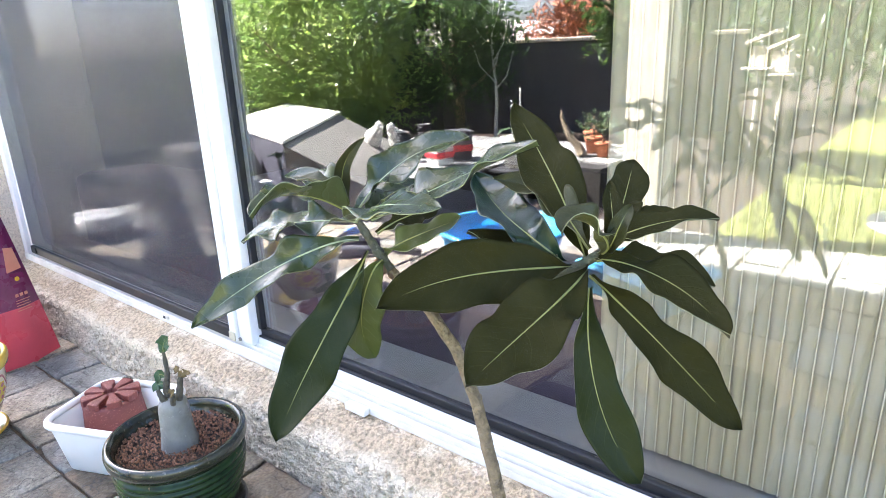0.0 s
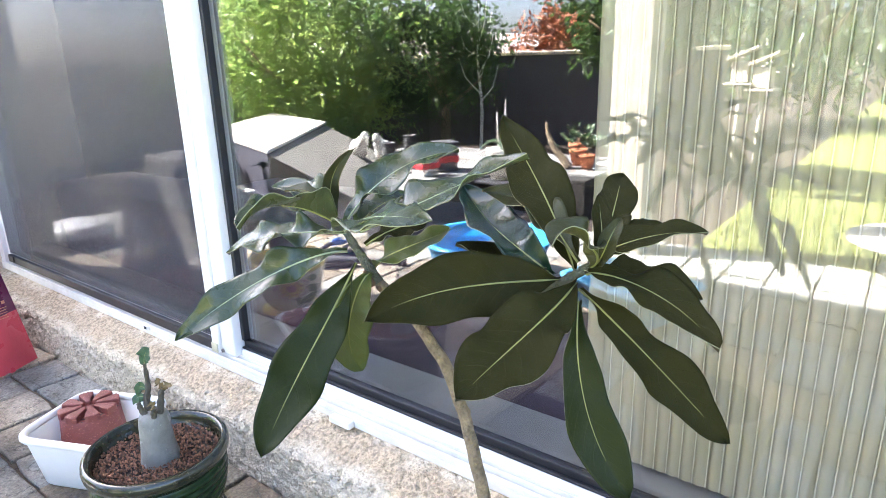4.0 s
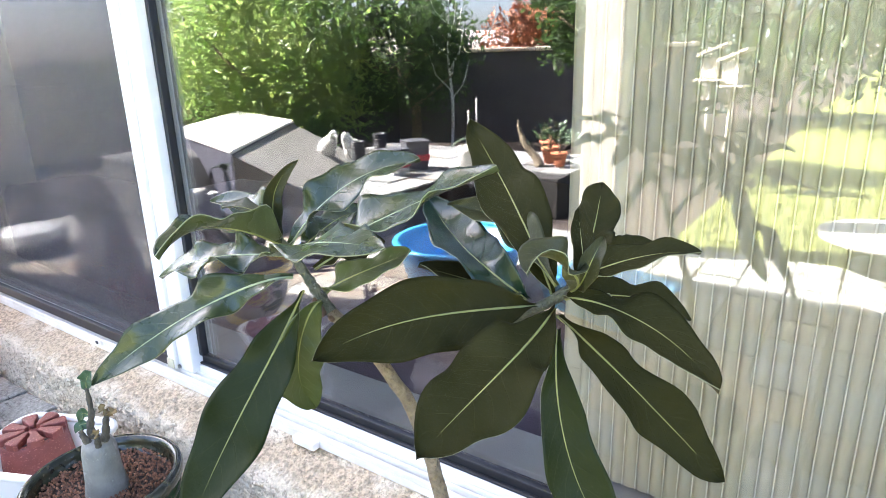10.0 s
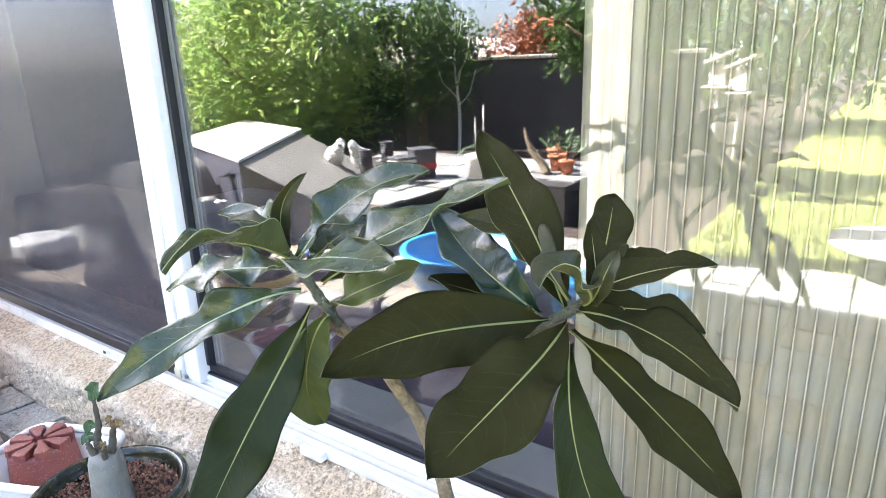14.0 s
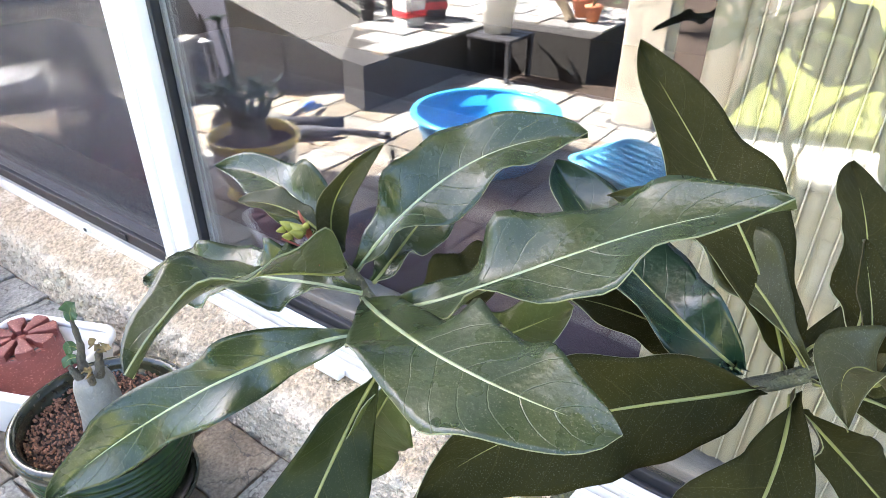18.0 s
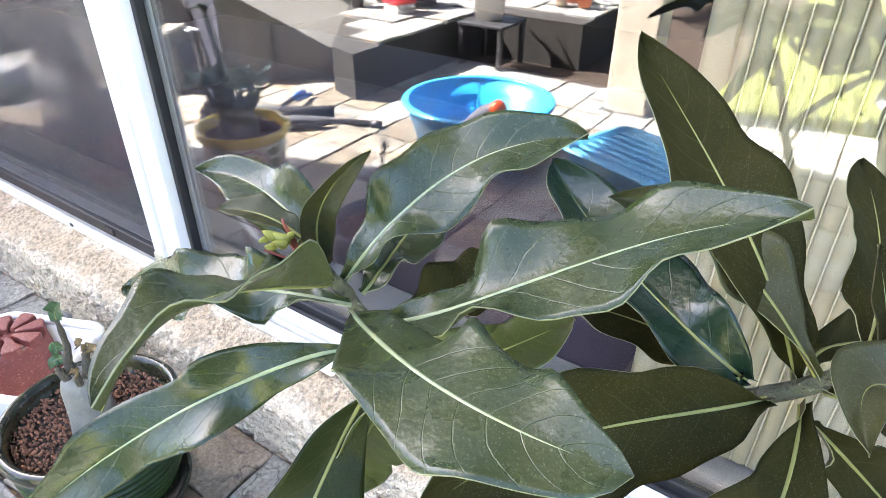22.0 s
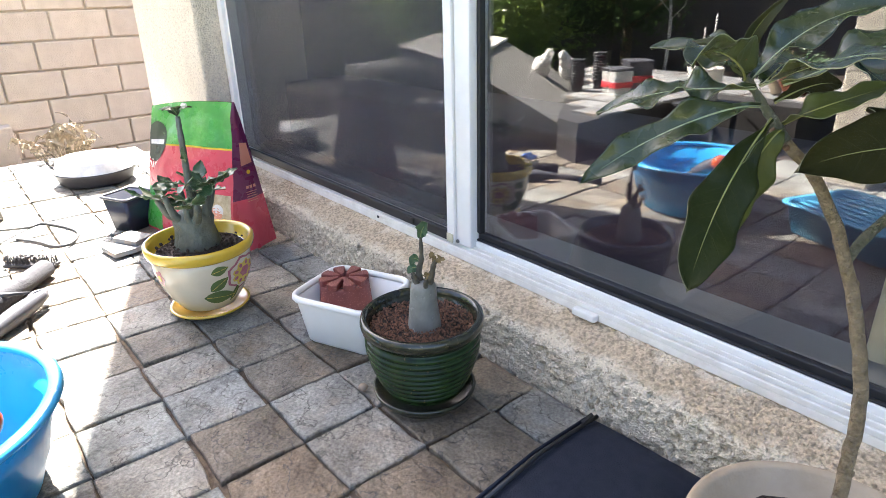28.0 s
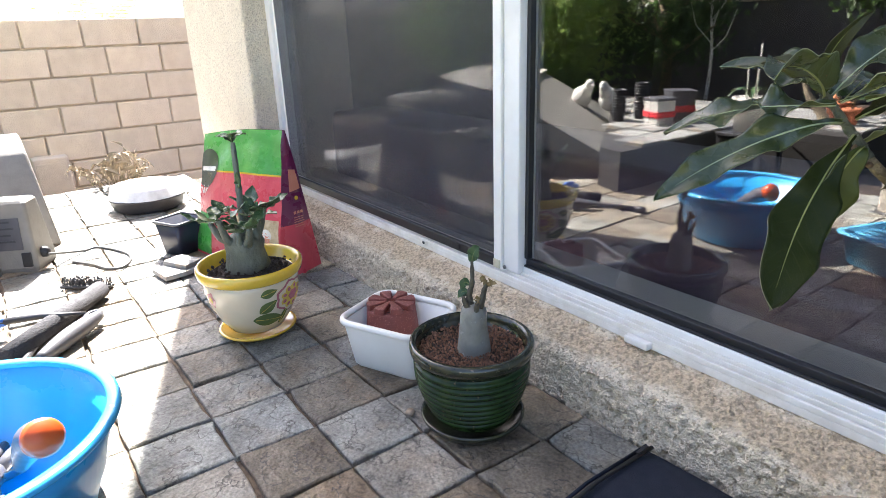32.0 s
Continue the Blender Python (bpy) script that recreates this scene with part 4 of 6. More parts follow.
M_DRYLEAF = mat("dry_leaf", (0.22, 0.15, 0.06), (0.14, 0.10, 0.04), 0.8, 90, 0.3)
for i, (a, b, c) in enumerate((((0.026, 0.014, 0.130), (0.034, 0.016, 0.136), (0.048, 0.020, 0.138)), ((0.024, 0.013, 0.130), (0.020, 0.010, 0.140), (0.012, 0.008, 0.140)), ((0.022, -0.007, 0.104), (0.026, -0.010, 0.112), (0.024, -0.012, 0.118)))):
    leaf(ad, a, b, c, 0.011, (0.2, -0.7, 0.6), mats=[M_DRYLEAF, M_DRYLEAF], rib=M_DRYLEAF, wave=0.3, ribw=0.0006, belly=0.5)

# white container with a red nursery pot standing upside down in it
M_TUBWHITE = mat("white_food_plastic", (0.84, 0.81, 0.75), (0.79, 0.76, 0.69), 0.35, 10)


def rounded_rect(hx, hy, r, n=6):
    out = []
    for sx, sy, a0 in ((1, 1, 0), (-1, 1, 90), (-1, -1, 180), (1, -1, 270)):
        for k in range(n + 1):
            a = radians(a0 + 90 * k / n)
            out.append((sx * (hx - r) + r * math.cos(a), sy * (hy - r) + r * math.sin(a)))
    return out


def tapered_bin(levels, seg=6):
    """An open bin from rings of (half x, half y, corner radius, height), outside first, then down the inside."""
    bm = bmesh.new()
    rings = [[bm.verts.new((x, y, z)) for x, y in rounded_rect(hx, hy, r, seg)] for hx, hy, r, z in levels]
    n = len(rings[0])
    for a, b in zip(rings, rings[1:]):
        for i in range(n):
            bm.faces.new((a[i], a[(i + 1) % n], b[(i + 1) % n], b[i]))
    bm.faces.new(rings[0][::-1])
    bm.faces.new(rings[-1])
    bmesh.ops.recalc_face_normals(bm, faces=bm.faces[:])
    return bm


wt = thing("food_container", "white plastic food container, open, on the slate", "container", (-0.070, -0.250, 0), 24)
wt.scale = (1.12, 1.22, 1.24)
part("body", tapered_bin([(0.072, 0.052, 0.02, 0.001), (0.076, 0.056, 0.022, 0.006), (0.086, 0.068, 0.026, 0.080), (0.086, 0.068, 0.026, 0.083)] + [(0.083, 0.065, 0.024, 0.083), (0.074, 0.054, 0.02, 0.008), (0.072, 0.052, 0.02, 0.006)]), M_TUBWHITE, wt, smooth=True)
part("rim", tube([Vector((x, y, 0.088)) for x, y in rounded_rect(0.088, 0.070, 0.028, 8)] + [Vector((0.088, 0.042, 0.088))], 0.0058, 8), M_TUBWHITE, wt, smooth=True)
M_TERRA = mat("red_brown_plastic", (0.20, 0.050, 0.038), (0.15, 0.038, 0.030), 0.55, 40, 0.15, 400, spots=(0.33, 0.12, 0.09), spot_scale=300, spot_level=0.6)
rp = thing("nursery_pot", "red-brown plastic nursery pot, upside down", "flower pot", (-0.116, -0.240, 0.008), 15)
rp.scale = (1.20, 1.20, 0.90)
part("body", lathe([(0.051, 0.0), (0.0525, 0.0), (0.0525, 0.018), (0.050, 0.020), (0.044, 0.108), (0.0425, 0.113), (0.036, 0.115), (0.034, 0.1125), (0, 0.1125)], 48), M_TERRA, rp, smooth=True)
for i in range(8):
    a = 45 * i + 12
    part("rib", prism([(0.0100, -0.0030), (0.022, -0.0052), (0.029, -0.0090), (0.0415, -0.0105), (0.0440, -0.006), (0.0445, 0.006), (0.0415, 0.0110), (0.029, 0.0080), (0.021, 0.0065), (0.0100, 0.0030)], 0.1126, 0.1270, bevel=0.0026), M_TERRA, rp).matrix_basis = pose(0, 0, 0, 0, 0, a)
    b = radians(a + 22.5)
    part("drain_hole", lathe([(0, 0.1127), (0.0058, 0.1127), (0.0058, 0.1135), (0, 0.1136)], 12), M_BLACK, rp, "dark drain hole").matrix_basis = pose(0.036 * math.cos(b), 0.036 * math.sin(b), 0)
part("hub", lathe([(0, 0.1126), (0.0095, 0.1126), (0.0085, 0.1190), (0, 0.1195)], 16), M_TERRA, rp, smooth=True)

# pebble beside the green saucer
structure_pebble = tagged(part("pebble", lathe([(0, 0), (0.007, 0.002), (0.009, 0.007), (0.006, 0.012), (0, 0.013)], 14, wob=0.2), mat("tan_pebble", (0.38, 0.28, 0.19), rough=0.8), smooth=True), "small round tan pebble on the slate", "pebble")
structure_pebble.location = (0.114, -0.348, 0.0)

# cream pot painted with a flower
M_YEL = mat("cream_glaze", (0.70, 0.60, 0.43), (0.62, 0.52, 0.36), 0.14, 8, coat=0.6, rough_var=0.05)
M_YRIM = mat("yellow_glaze", (0.72, 0.48, 0.05), (0.62, 0.40, 0.03), 0.15, 20, coat=0.6, rough_var=0.05)
M_PGREEN = mat("painted_green", (0.115, 0.155, 0.045), (0.08, 0.115, 0.03), 0.2, 30, coat=0.5)
M_PPINK = mat("painted_plum", (0.36, 0.10, 0.14), (0.46, 0.20, 0.20), 0.2, 30, coat=0.5)
M_PYEL = mat("painted_yellow", (0.70, 0.50, 0.10), (0.6, 0.42, 0.08), 0.2, 30, coat=0.5)
yp = thing("painted_pot", "cream glazed pot with yellow rim and painted flower", "flower pot", (-0.415, -0.440, 0))
yp.scale = (1.0, 1.0, 0.90)
YP = [(0.060, 0.020), (0.066, 0.024), (0.084, 0.055), (0.100, 0.095), (0.107, 0.130), (0.108, 0.155), (0.106, 0.166)]
part("body", lathe([(0, 0.02)] + YP + [(0.098, 0.167), (0.095, 0.155), (0, 0.155)], 72), M_YEL, yp, smooth=True)
part("rim", lathe([(0.1065, 0.164), (0.112, 0.166), (0.118, 0.172), (0.121, 0.186), (0.120, 0.195), (0.116, 0.199), (0.111, 0.197), (0.107, 0.188), (0.103, 0.172), (0.0985, 0.166)], 72), M_YRIM, yp, smooth=True)
part("saucer", lathe([(0, 0.0), (0.066, 0.0), (0.072, 0.003), (0.088, 0.013), (0.091, 0.017), (0.088, 0.020), (0.082, 0.017), (0.066, 0.009), (0, 0.009)], 64), M_YRIM, yp, smooth=True)
part("soil", lathe([(0.1, 0.168), (0.05, 0.174), (0, 0.176)], 36, wob=0.1), M_SOIL, yp, smooth=True)
pebbles(yp, 260, 0.097, 0.176, 0.010, M_SOIL, 8)


def on_pot(a, z, out=0.0012):
    """A place on the painted pot's side at the angle a and the height z."""
    for (r0, z0), (r1, z1) in zip(YP, YP[1:]):
        if z0 <= z <= z1:
            r = r0 + (r1 - r0) * (z - z0) / (z1 - z0) + out
            return Vector((r * math.cos(a), r * math.sin(a), z))
    return Vector((YP[-1][0] * math.cos(a), YP[-1][0] * math.sin(a), z))


def decal(parent, name_, outline, material, a0, z0, out=0.0012):
    """A slightly raised painted shape, laid round the pot; outline in metres about (a0, z0)."""
    bm = bmesh.new()
    cx = sum(x for x, _ in outline) / len(outline)
    cz = sum(z for _, z in outline) / len(outline)
    pts = []
    for ring in (1.0, 0.62, 0.3):
        pts.append([bm.verts.new(on_pot(a0 + (cx + (x - cx) * ring) / 0.104, z0 + cz + (z - cz) * ring, out)) for x, z in outline])
    c = bm.verts.new(on_pot(a0 + cx / 0.104, z0 + cz, out))
    n = len(outline)
    for a, b in zip(pts, pts[1:]):
        for i in range(n):
            bm.faces.new((a[i], a[(i + 1) % n], b[(i + 1) % n], b[i]))
    for i in range(n):
        bm.faces.new((pts[-1][i], pts[-1][(i + 1) % n], c))
    bmesh.ops.recalc_face_normals(bm, faces=bm.faces[:])
    return part(name_, bm, material, parent, smooth=True)


def ellipse(hx, hz, cx=0.0, cz=0.0, lobes=0, amp=0.0, tilt=0.0, n=28):
    t_ = radians(tilt)
    out = []
    for i in range(n):
        a = 2 * math.pi * i / n
        k = 1 + amp * math.cos(lobes * a)
        x, z = hx * k * math.cos(a), hz * k * math.sin(a)
        out.append((cx + x * math.cos(t_) - z * math.sin(t_), cz + x * math.sin(t_) + z * math.cos(t_)))
    return out


FA = radians(36)
decal(yp, "painted_petals", ellipse(0.050, 0.043, lobes=7, amp=0.07), M_PPINK, FA, 0.116, 0.0010)
decal(yp, "painted_petals", ellipse(0.044, 0.038, lobes=7, amp=0.07), M_YEL, FA, 0.116, 0.0016)
decal(yp, "painted_petals", ellipse(0.036, 0.031, lobes=9, amp=0.12), M_PYEL, FA, 0.115, 0.0022)
decal(yp, "painted_eye", ellipse(0.016, 0.014, lobes=6, amp=0.08), M_PPINK, FA, 0.118, 0.0028)
for i in range(9):
    a = 2 * math.pi * i / 9
    decal(yp, "painted_dot", ellipse(0.0048, 0.0056, 0.029 * math.cos(a), 0.0235 * math.sin(a), tilt=math.degrees(a) - 90, n=10), M_PPINK, FA, 0.116, 0.0028)


def painted_leaf(length, width, tilt, da, z):
    """A pointed painted leaf with a paler rib."""
    t_ = radians(tilt)
    side = [(-0.5 + q / 10, 0.5 * math.sin(math.pi * (q / 10) ** 0.8)) for q in range(11)]
    line = side + [(x, -h) for x, h in side[::-1][1:-1]]
    turn = [(x * length * math.cos(t_) - h * width * math.sin(t_), x * length * math.sin(t_) + h * width * math.cos(t_)) for x, h in line]
    decal(yp, "painted_leaf", turn, M_PGREEN, FA - da, z, 0.0014)
    rib = [(x * length * 0.84, y) for x, y in ((-0.5, -0.0008), (0.5, -0.0004), (0.5, 0.0004), (-0.5, 0.0008))]
    decal(yp, "painted_rib", [(x * math.cos(t_) - y * math.sin(t_), x * math.sin(t_) + y * math.cos(t_)) for x, y in rib], M_PYEL, FA - da, z, 0.0020)


painted_leaf(0.088, 0.040, -8, 0.62, 0.066)
painted_leaf(0.052, 0.030, 36, 0.66, 0.106)
painted_leaf(0.040, 0.024, 12, 0.62, 0.144)
painted_leaf(0.060, 0.018, 68, 0.22, 0.068)
decal(yp, "painted_petals", ellipse(0.014, 0.020, lobes=5, amp=0.15), M_PPINK, FA - 1.95, 0.128, 0.0012)
decal(yp, "painted_eye", ellipse(0.006, 0.009), M_PYEL, FA - 1.95, 0.128, 0.0018)

M_CAUDEX2 = mat("green_grey_caudex", (0.15, 0.155, 0.115), (0.10, 0.105, 0.08), 0.5, 25, 0.4, 120)
ar = thing("desert_rose", "many-armed desert rose with one tall stem", "plant", (-0.428, -0.440, 0.158))
ar.scale = (0.94, 0.94, 0.94)
part("trunk", lathe([(0.050, -0.012), (0.054, 0.0), (0.050, 0.02), (0.045, 0.045), (0.046, 0.066), (0.040, 0.080), (0.024, 0.090), (0, 0.094)], 36, wob=0.16), M_CAUDEX2, ar, smooth=True)
r_ = random.Random(21)
TALL = smooth_line([(-0.012, 0.006, 0.086), (-0.016, 0.008, 0.14), (-0.022, 0.012, 0.21), (-0.032, 0.016, 0.285), (-0.036, 0.018, 0.305)], 8)
part("tall_stem", tube(TALL, [0.0098 - 0.0045 * i / len(TALL) + 0.0006 * math.sin(i * 1.9) for i in range(len(TALL))], 12), M_CAUDEX2, ar, smooth=True)
for k_, (dx, dy, dz) in enumerate(((-0.022, -0.012, 0.016), (0.018, 0.006, 0.026), (0.004, -0.016, 0.022), (-0.004, 0.018, 0.018))):
    p0 = Vector((-0.036, 0.018, 0.303))
    leaf(ar, p0, p0 + Vector((dx * 0.7, dy * 0.7, dz)), p0 + Vector((dx * 2.1, dy * 2.1, dz * 0.9)), 0.026, (0, -0.2, 1), mats=M_SMALLLEAF, wave=0.05, ribw=0.0008, belly=0.5)
leaf(ar, TALL[14], TALL[14] + Vector((0.016, -0.004, 0.022)), TALL[14] + Vector((0.024, -0.006, 0.05)), 0.016, (0.6, -0.7, 0.2), mats=M_SMALLLEAF, ribw=0.0008)
for i in range(9):
    a = 2 * math.pi * i / 9 + r_.uniform(-0.2, 0.2)
    rr = r_.uniform(0.040, 0.070) if i % 3 else r_.uniform(0.075, 0.10)
    hh = r_.uniform(0.105, 0.140)
    p0 = Vector((0.030 * math.cos(a), 0.030 * math.sin(a), 0.070))
    p2 = Vector((rr * math.cos(a), rr * math.sin(a), hh))
    sl = smooth_line([p0, p0 * 0.45 + p2 * 0.55 + Vector((0, 0, -0.018)), p2], 6)
    part("arm", tube(sl, [0.0125 - 0.006 * q / len(sl) for q in range(len(sl))], 9), M_CAUDEX2, ar, smooth=True)
    for q in range(3):
        b = a + q * 2.2 + r_.uniform(-0.3, 0.3)
        ln = r_.uniform(0.055, 0.082)
        leaf(ar, p2, p2 + Vector((0.5 * ln * math.cos(b), 0.5 * ln * math.sin(b), 0.010)), p2 + Vector((ln * math.cos(b), ln * math.sin(b), r_.uniform(0.01, 0.045))), ln * 0.50, (0, 0, 1), mats=M_SMALLLEAF, wave=0.06, ribw=0.0007, belly=0.55)

# bag of potting mix
M_BRED = mat("pink_red_film", (0.62, 0.07, 0.10), (0.55, 0.06, 0.09), 0.28, 14, 0.25, 40, coat=0.2)
M_BGREEN = mat("green_film", (0.07, 0.33, 0.06), (0.05, 0.27, 0.05), 0.28, 14, 0.25, 40, coat=0.2)
M_BPURPLE = mat("purple_film", (0.16, 0.02, 0.075), (0.13, 0.018, 0.06), 0.28, 14, 0.25, 40, coat=0.2)
M_BDARK = mat("dark_green_film", (0.012, 0.03, 0.022), rough=0.3)
M_BPINK = mat("orange_pink_film", (0.66, 0.26, 0.17), (0.6, 0.22, 0.14), 0.3, 14, coat=0.2)
M_BTXT = mat("white_print", (0.82, 0.80, 0.76), rough=0.4)
M_BFLOWER = mat("pale_orchid_print", (0.62, 0.52, 0.34), (0.34, 0.24, 0.12), 0.35, 45)
BW, BH = 0.222, 0.405


def bag_point(u, v, front=True, out=0.0):
    """The bag's skin: u across from -1 to 1, v up from 0 to 1."""
    d = 0.072 * (1 - v) ** 0.9 * (1 - 0.15 * u * u) + 0.004
    bulge = 0.020 * math.sin(math.pi * min(1, v * 1.1)) * (1 - u * u)
    wob_ = 0.006 * noise.noise((u * 3, v * 5, 1 if front else 7))
    y = -(d + bulge + wob_ + out) if front else 0.084 * (1 - v) ** 0.9 + 0.004 + out
    lean = 0.02 * v
    return Vector((BW * u * (1 - 0.09 * v), y + lean, BH * v * (1 - 0.02 * u * u + 0.05 * u)))


def bag_patch(name_, u0, u1, v0, v1, material, out, nu=14, nv=14, front=True):
    bm = bmesh.new()
    g = []
    for i in range(nv + 1):
        g.append([bm.verts.new(bag_point(u0 + (u1 - u0) * j / nu, v0 + (v1 - v0) * i / nv, front, out)) for j in range(nu + 1)])
    for a, b in zip(g, g[1:]):
        for j in range(nu):
            bm.faces.new((a[j], a[j + 1], b[j + 1], b[j]))
    bmesh.ops.recalc_face_normals(bm, faces=bm.faces[:])
    return part(name_, bm, material, bag, smooth=True)


bag = thing("soil_bag", "upright red, green and purple plastic bag of orchid mix", "bag", (-0.912, -0.270, 0.0), 15)
bag_patch("front_film", -1, 1, 0.0, 0.70, M_BRED, 0.0)
bag_patch("top_film", -1, 1, 0.70, 1.0, M_BGREEN, 0.0)
bag_patch("back_film", -1, 1, 0.0, 1.0, M_BPURPLE, 0.0, front=False)
for sx in (-1, 1):
    for nm, v0, v1, m_ in (("gusset_base", 0.0, 0.36, M_BRED), ("gusset", 0.36, 1.0, M_BPURPLE)):
        bm = bmesh.new()
        g = []
        for i in range(11):
            v = v0 + (v1 - v0) * i / 10
            a, b = bag_point(sx, v), bag_point(sx, v, False)
            mid = (a + b) / 2 + Vector((sx * (0.004 + 0.014 * (1 - v) ** 1.2), 0, 0))
            g.append([bm.verts.new(a.lerp(mid, q / 3)) for q in range(3)] + [bm.verts.new(mid.lerp(b, q / 3)) for q in range(4)])
        for p_, q_ in zip(g, g[1:]):
            for j in range(6):
                bm.faces.new((p_[j], p_[j + 1], q_[j + 1], q_[j]))
        bmesh.ops.recalc_face_normals(bm, faces=bm.faces[:])
        part(nm, bm, m_, bag, smooth=True)
bag_patch("yellow_stripe", -1, 1, 0.695, 0.707, M_YRIM, 0.0008, nv=2)
bag_patch("picture_panel", 0.15, 0.97, 0.05, 0.40, M_BFLOWER, 0.0008)
bag_patch("green_corner", -0.99, -0.55, 0.02, 0.36, M_BGREEN, 0.0008)


def bag_disc(name_, uc, vc, ru, rv, material, out, n=26):
    bm = bmesh.new()
    c = bm.verts.new(bag_point(uc, vc, True, out))
    r1 = [bm.verts.new(bag_point(uc + 0.5 * ru * math.cos(a), vc + 0.5 * rv * math.sin(a), True, out)) for a in (2 * math.pi * i / n for i in range(n))]
    r2 = [bm.verts.new(bag_point(max(-1, uc + ru * math.cos(a)), vc + rv * math.sin(a), True, out)) for a in (2 * math.pi * i / n for i in range(n))]
    for i in range(n):
        bm.faces.new((c, r1[i], r1[(i + 1) % n]))
        bm.faces.new((r1[i], r2[i], r2[(i + 1) % n], r1[(i + 1) % n]))
    bmesh.ops.recalc_face_normals(bm, faces=bm.faces[:])
    return part(name_, bm, material, bag, smooth=True)


bag_disc("logo_disc", -0.80, 0.72, 0.34, 0.155, M_BDARK, 0.0012)
bag_patch("logo_bar", -0.95, -0.52, 0.70, 0.735, M_BTXT, 0.0018, nv=2)
for i in range(7):
    bag_disc("orchid_petal", 0.35 + 0.09 * i + 0.04 * math.sin(i * 2.2), 0.17 + 0.08 * math.sin(i * 1.7) + 0.06, 0.09, 0.042, M_BTXT if i % 2 else M_BPINK, 0.0016, 12)


def words(text, size, material, parent, m, name_="lettering"):
    cu = bpy.data.curves.new(name_, "FONT")
    cu.body, cu.size, cu.extrude, cu.align_x = text, size, 0.0004, "LEFT"
    tmp = new("tmp", cu)
    me = bpy.data.meshes.new_from_object(tmp)
    bpy.data.objects.remove(tmp)
    bpy.data.curves.remove(cu)
    me.materials.clear()
    me.materials.append(material)
    ob = new(name_, me)
    ob.parent = parent
    ob.matrix_basis = m
    return ob


words("hid", 0.044, M_BTXT, bag, Matrix.Translation(bag_point(-0.93, 0.52, True, 0.006)) @ Euler((radians(86), 0, radians(3))).to_matrix().to_4x4())
words("mix", 0.046, M_BTXT, bag, Matrix.Translation(bag_point(-0.55, 0.37, True, 0.006)) @ Euler((radians(84), 0, radians(-2))).to_matrix().to_4x4())
words("QUARTS", 0.015, M_BTXT, bag, Matrix.Translation(bag_point(0.42, 0.02, True, 0.005)) @ Euler((radians(103), 0, radians(3))).to_matrix().to_4x4())


def on_gusset(y, v):
    """A frame on the bag's side wall: y back from the middle, v up."""
    p_ = bag_point(1, v)
    return Matrix.Translation((p_.x + 0.004 + 0.012 * (1 - v), 0.005 + 0.02 * v + y, p_.z)) @ Euler((radians(86), 0, radians(92))).to_matrix().to_4x4()


part("side_panel", prism([(-0.018, -0.030), (0.020, -0.026), (0.012, 0.030), (-0.010, 0.034)], 0, 0.001), M_BPINK, bag).matrix_basis = on_gusset(0.002, 0.66)
part("side_panel", prism([(-0.018, -0.014), (0.022, -0.012), (0.020, 0.014), (-0.016, 0.015)], 0, 0.001), M_BPURPLE, bag).matrix_basis = on_gusset(0.004, 0.54)
part("side_disc", lathe([(0, 0), (0.006, 0), (0.006, 0.0018), (0, 0.0019)], 16), M_YRIM, bag).matrix_basis = on_gusset(0.006, 0.54)
for i in range(3):
    part("side_print", B(-0.012 + 0.012 * i, -0.004 + 0.012 * i, 0, 0.008, 0, 0.001), M_BPINK, bag).matrix_basis = on_gusset(0.004, 0.43)
for i in range(5):
    part("side_print", B(-0.014, 0.022 - 0.003 * (i % 2), 0, 0.0016, 0, 0.001), M_BPINK, bag).matrix_basis = on_gusset(0.004, 0.405 - 0.016 * i)

# navy zip case lying against the wall
M_NAVY = mat("navy_cloth", (0.016, 0.021, 0.036), (0.011, 0.015, 0.027), 0.75, 50, 0.3, 400, spec=0.25)
zc = thing("zip_case", "flat navy cloth zip case on the slate", "case", (0.566, -0.250, 0), 3)
bm = bmesh.new()
cg = []
nn_ = 16
for i in range(nn_ + 1):
    row = []
    for j in range(nn_ + 1):
        u, v = -1 + 2 * i / nn_, -1 + 2 * j / nn_
        e = (1 - abs(u) ** 4) * (1 - abs(v) ** 4)
        row.append(bm.verts.new((0.115 * u * (1 - 0.02 * v * v), 0.155 * v * (1 - 0.02 * u * u), 0.008 + 0.028 * e ** 0.6 + 0.002 * noise.noise((u * 2, v * 2, 4)))))
    cg.append(row)
for a, b in zip(cg, cg[1:]):
    for j in range(nn_):
        bm.faces.new((a[j], a[j + 1], b[j + 1], b[j]))
ring = [cg[0][j] for j in range(nn_ + 1)] + [cg[i][nn_] for i in range(1, nn_ + 1)] + [cg[nn_][j] for j in range(nn_ - 1, -1, -1)] + [cg[i][0] for i in range(nn_ - 1, 0, -1)]
low = [bm.verts.new((v.co.x, v.co.y, 0.001)) for v in ring]
for i in range(len(ring)):
    bm.faces.new((ring[i], low[i], low[(i + 1) % len(ring)], ring[(i + 1) % len(ring)]))
bm.faces.new(low)
bmesh.ops.recalc_face_normals(bm, faces=bm.faces[:])
part("body", bm, M_NAVY, zc, smooth=True)
part("zip", tube([(-0.090, -0.140, 0.0295), (-0.093, 0, 0.0372), (-0.090, 0.140, 0.0295)], 0.0035, 8), M_BLACK, zc, "black zip along the edge", smooth=True)
part("piping", tube([(-0.104, -0.146, 0.022), (-0.107, 0, 0.0285), (-0.104, 0.146, 0.022)], 0.003, 8), M_NAVY, zc, smooth=True)
part("zip_pull", B(-0.094, -0.088, 0.10, 0.128, 0.037, 0.0395, bevel=0.001), mat("dark_metal", (0.1, 0.1, 0.11), rough=0.4, metal=1.0), zc)

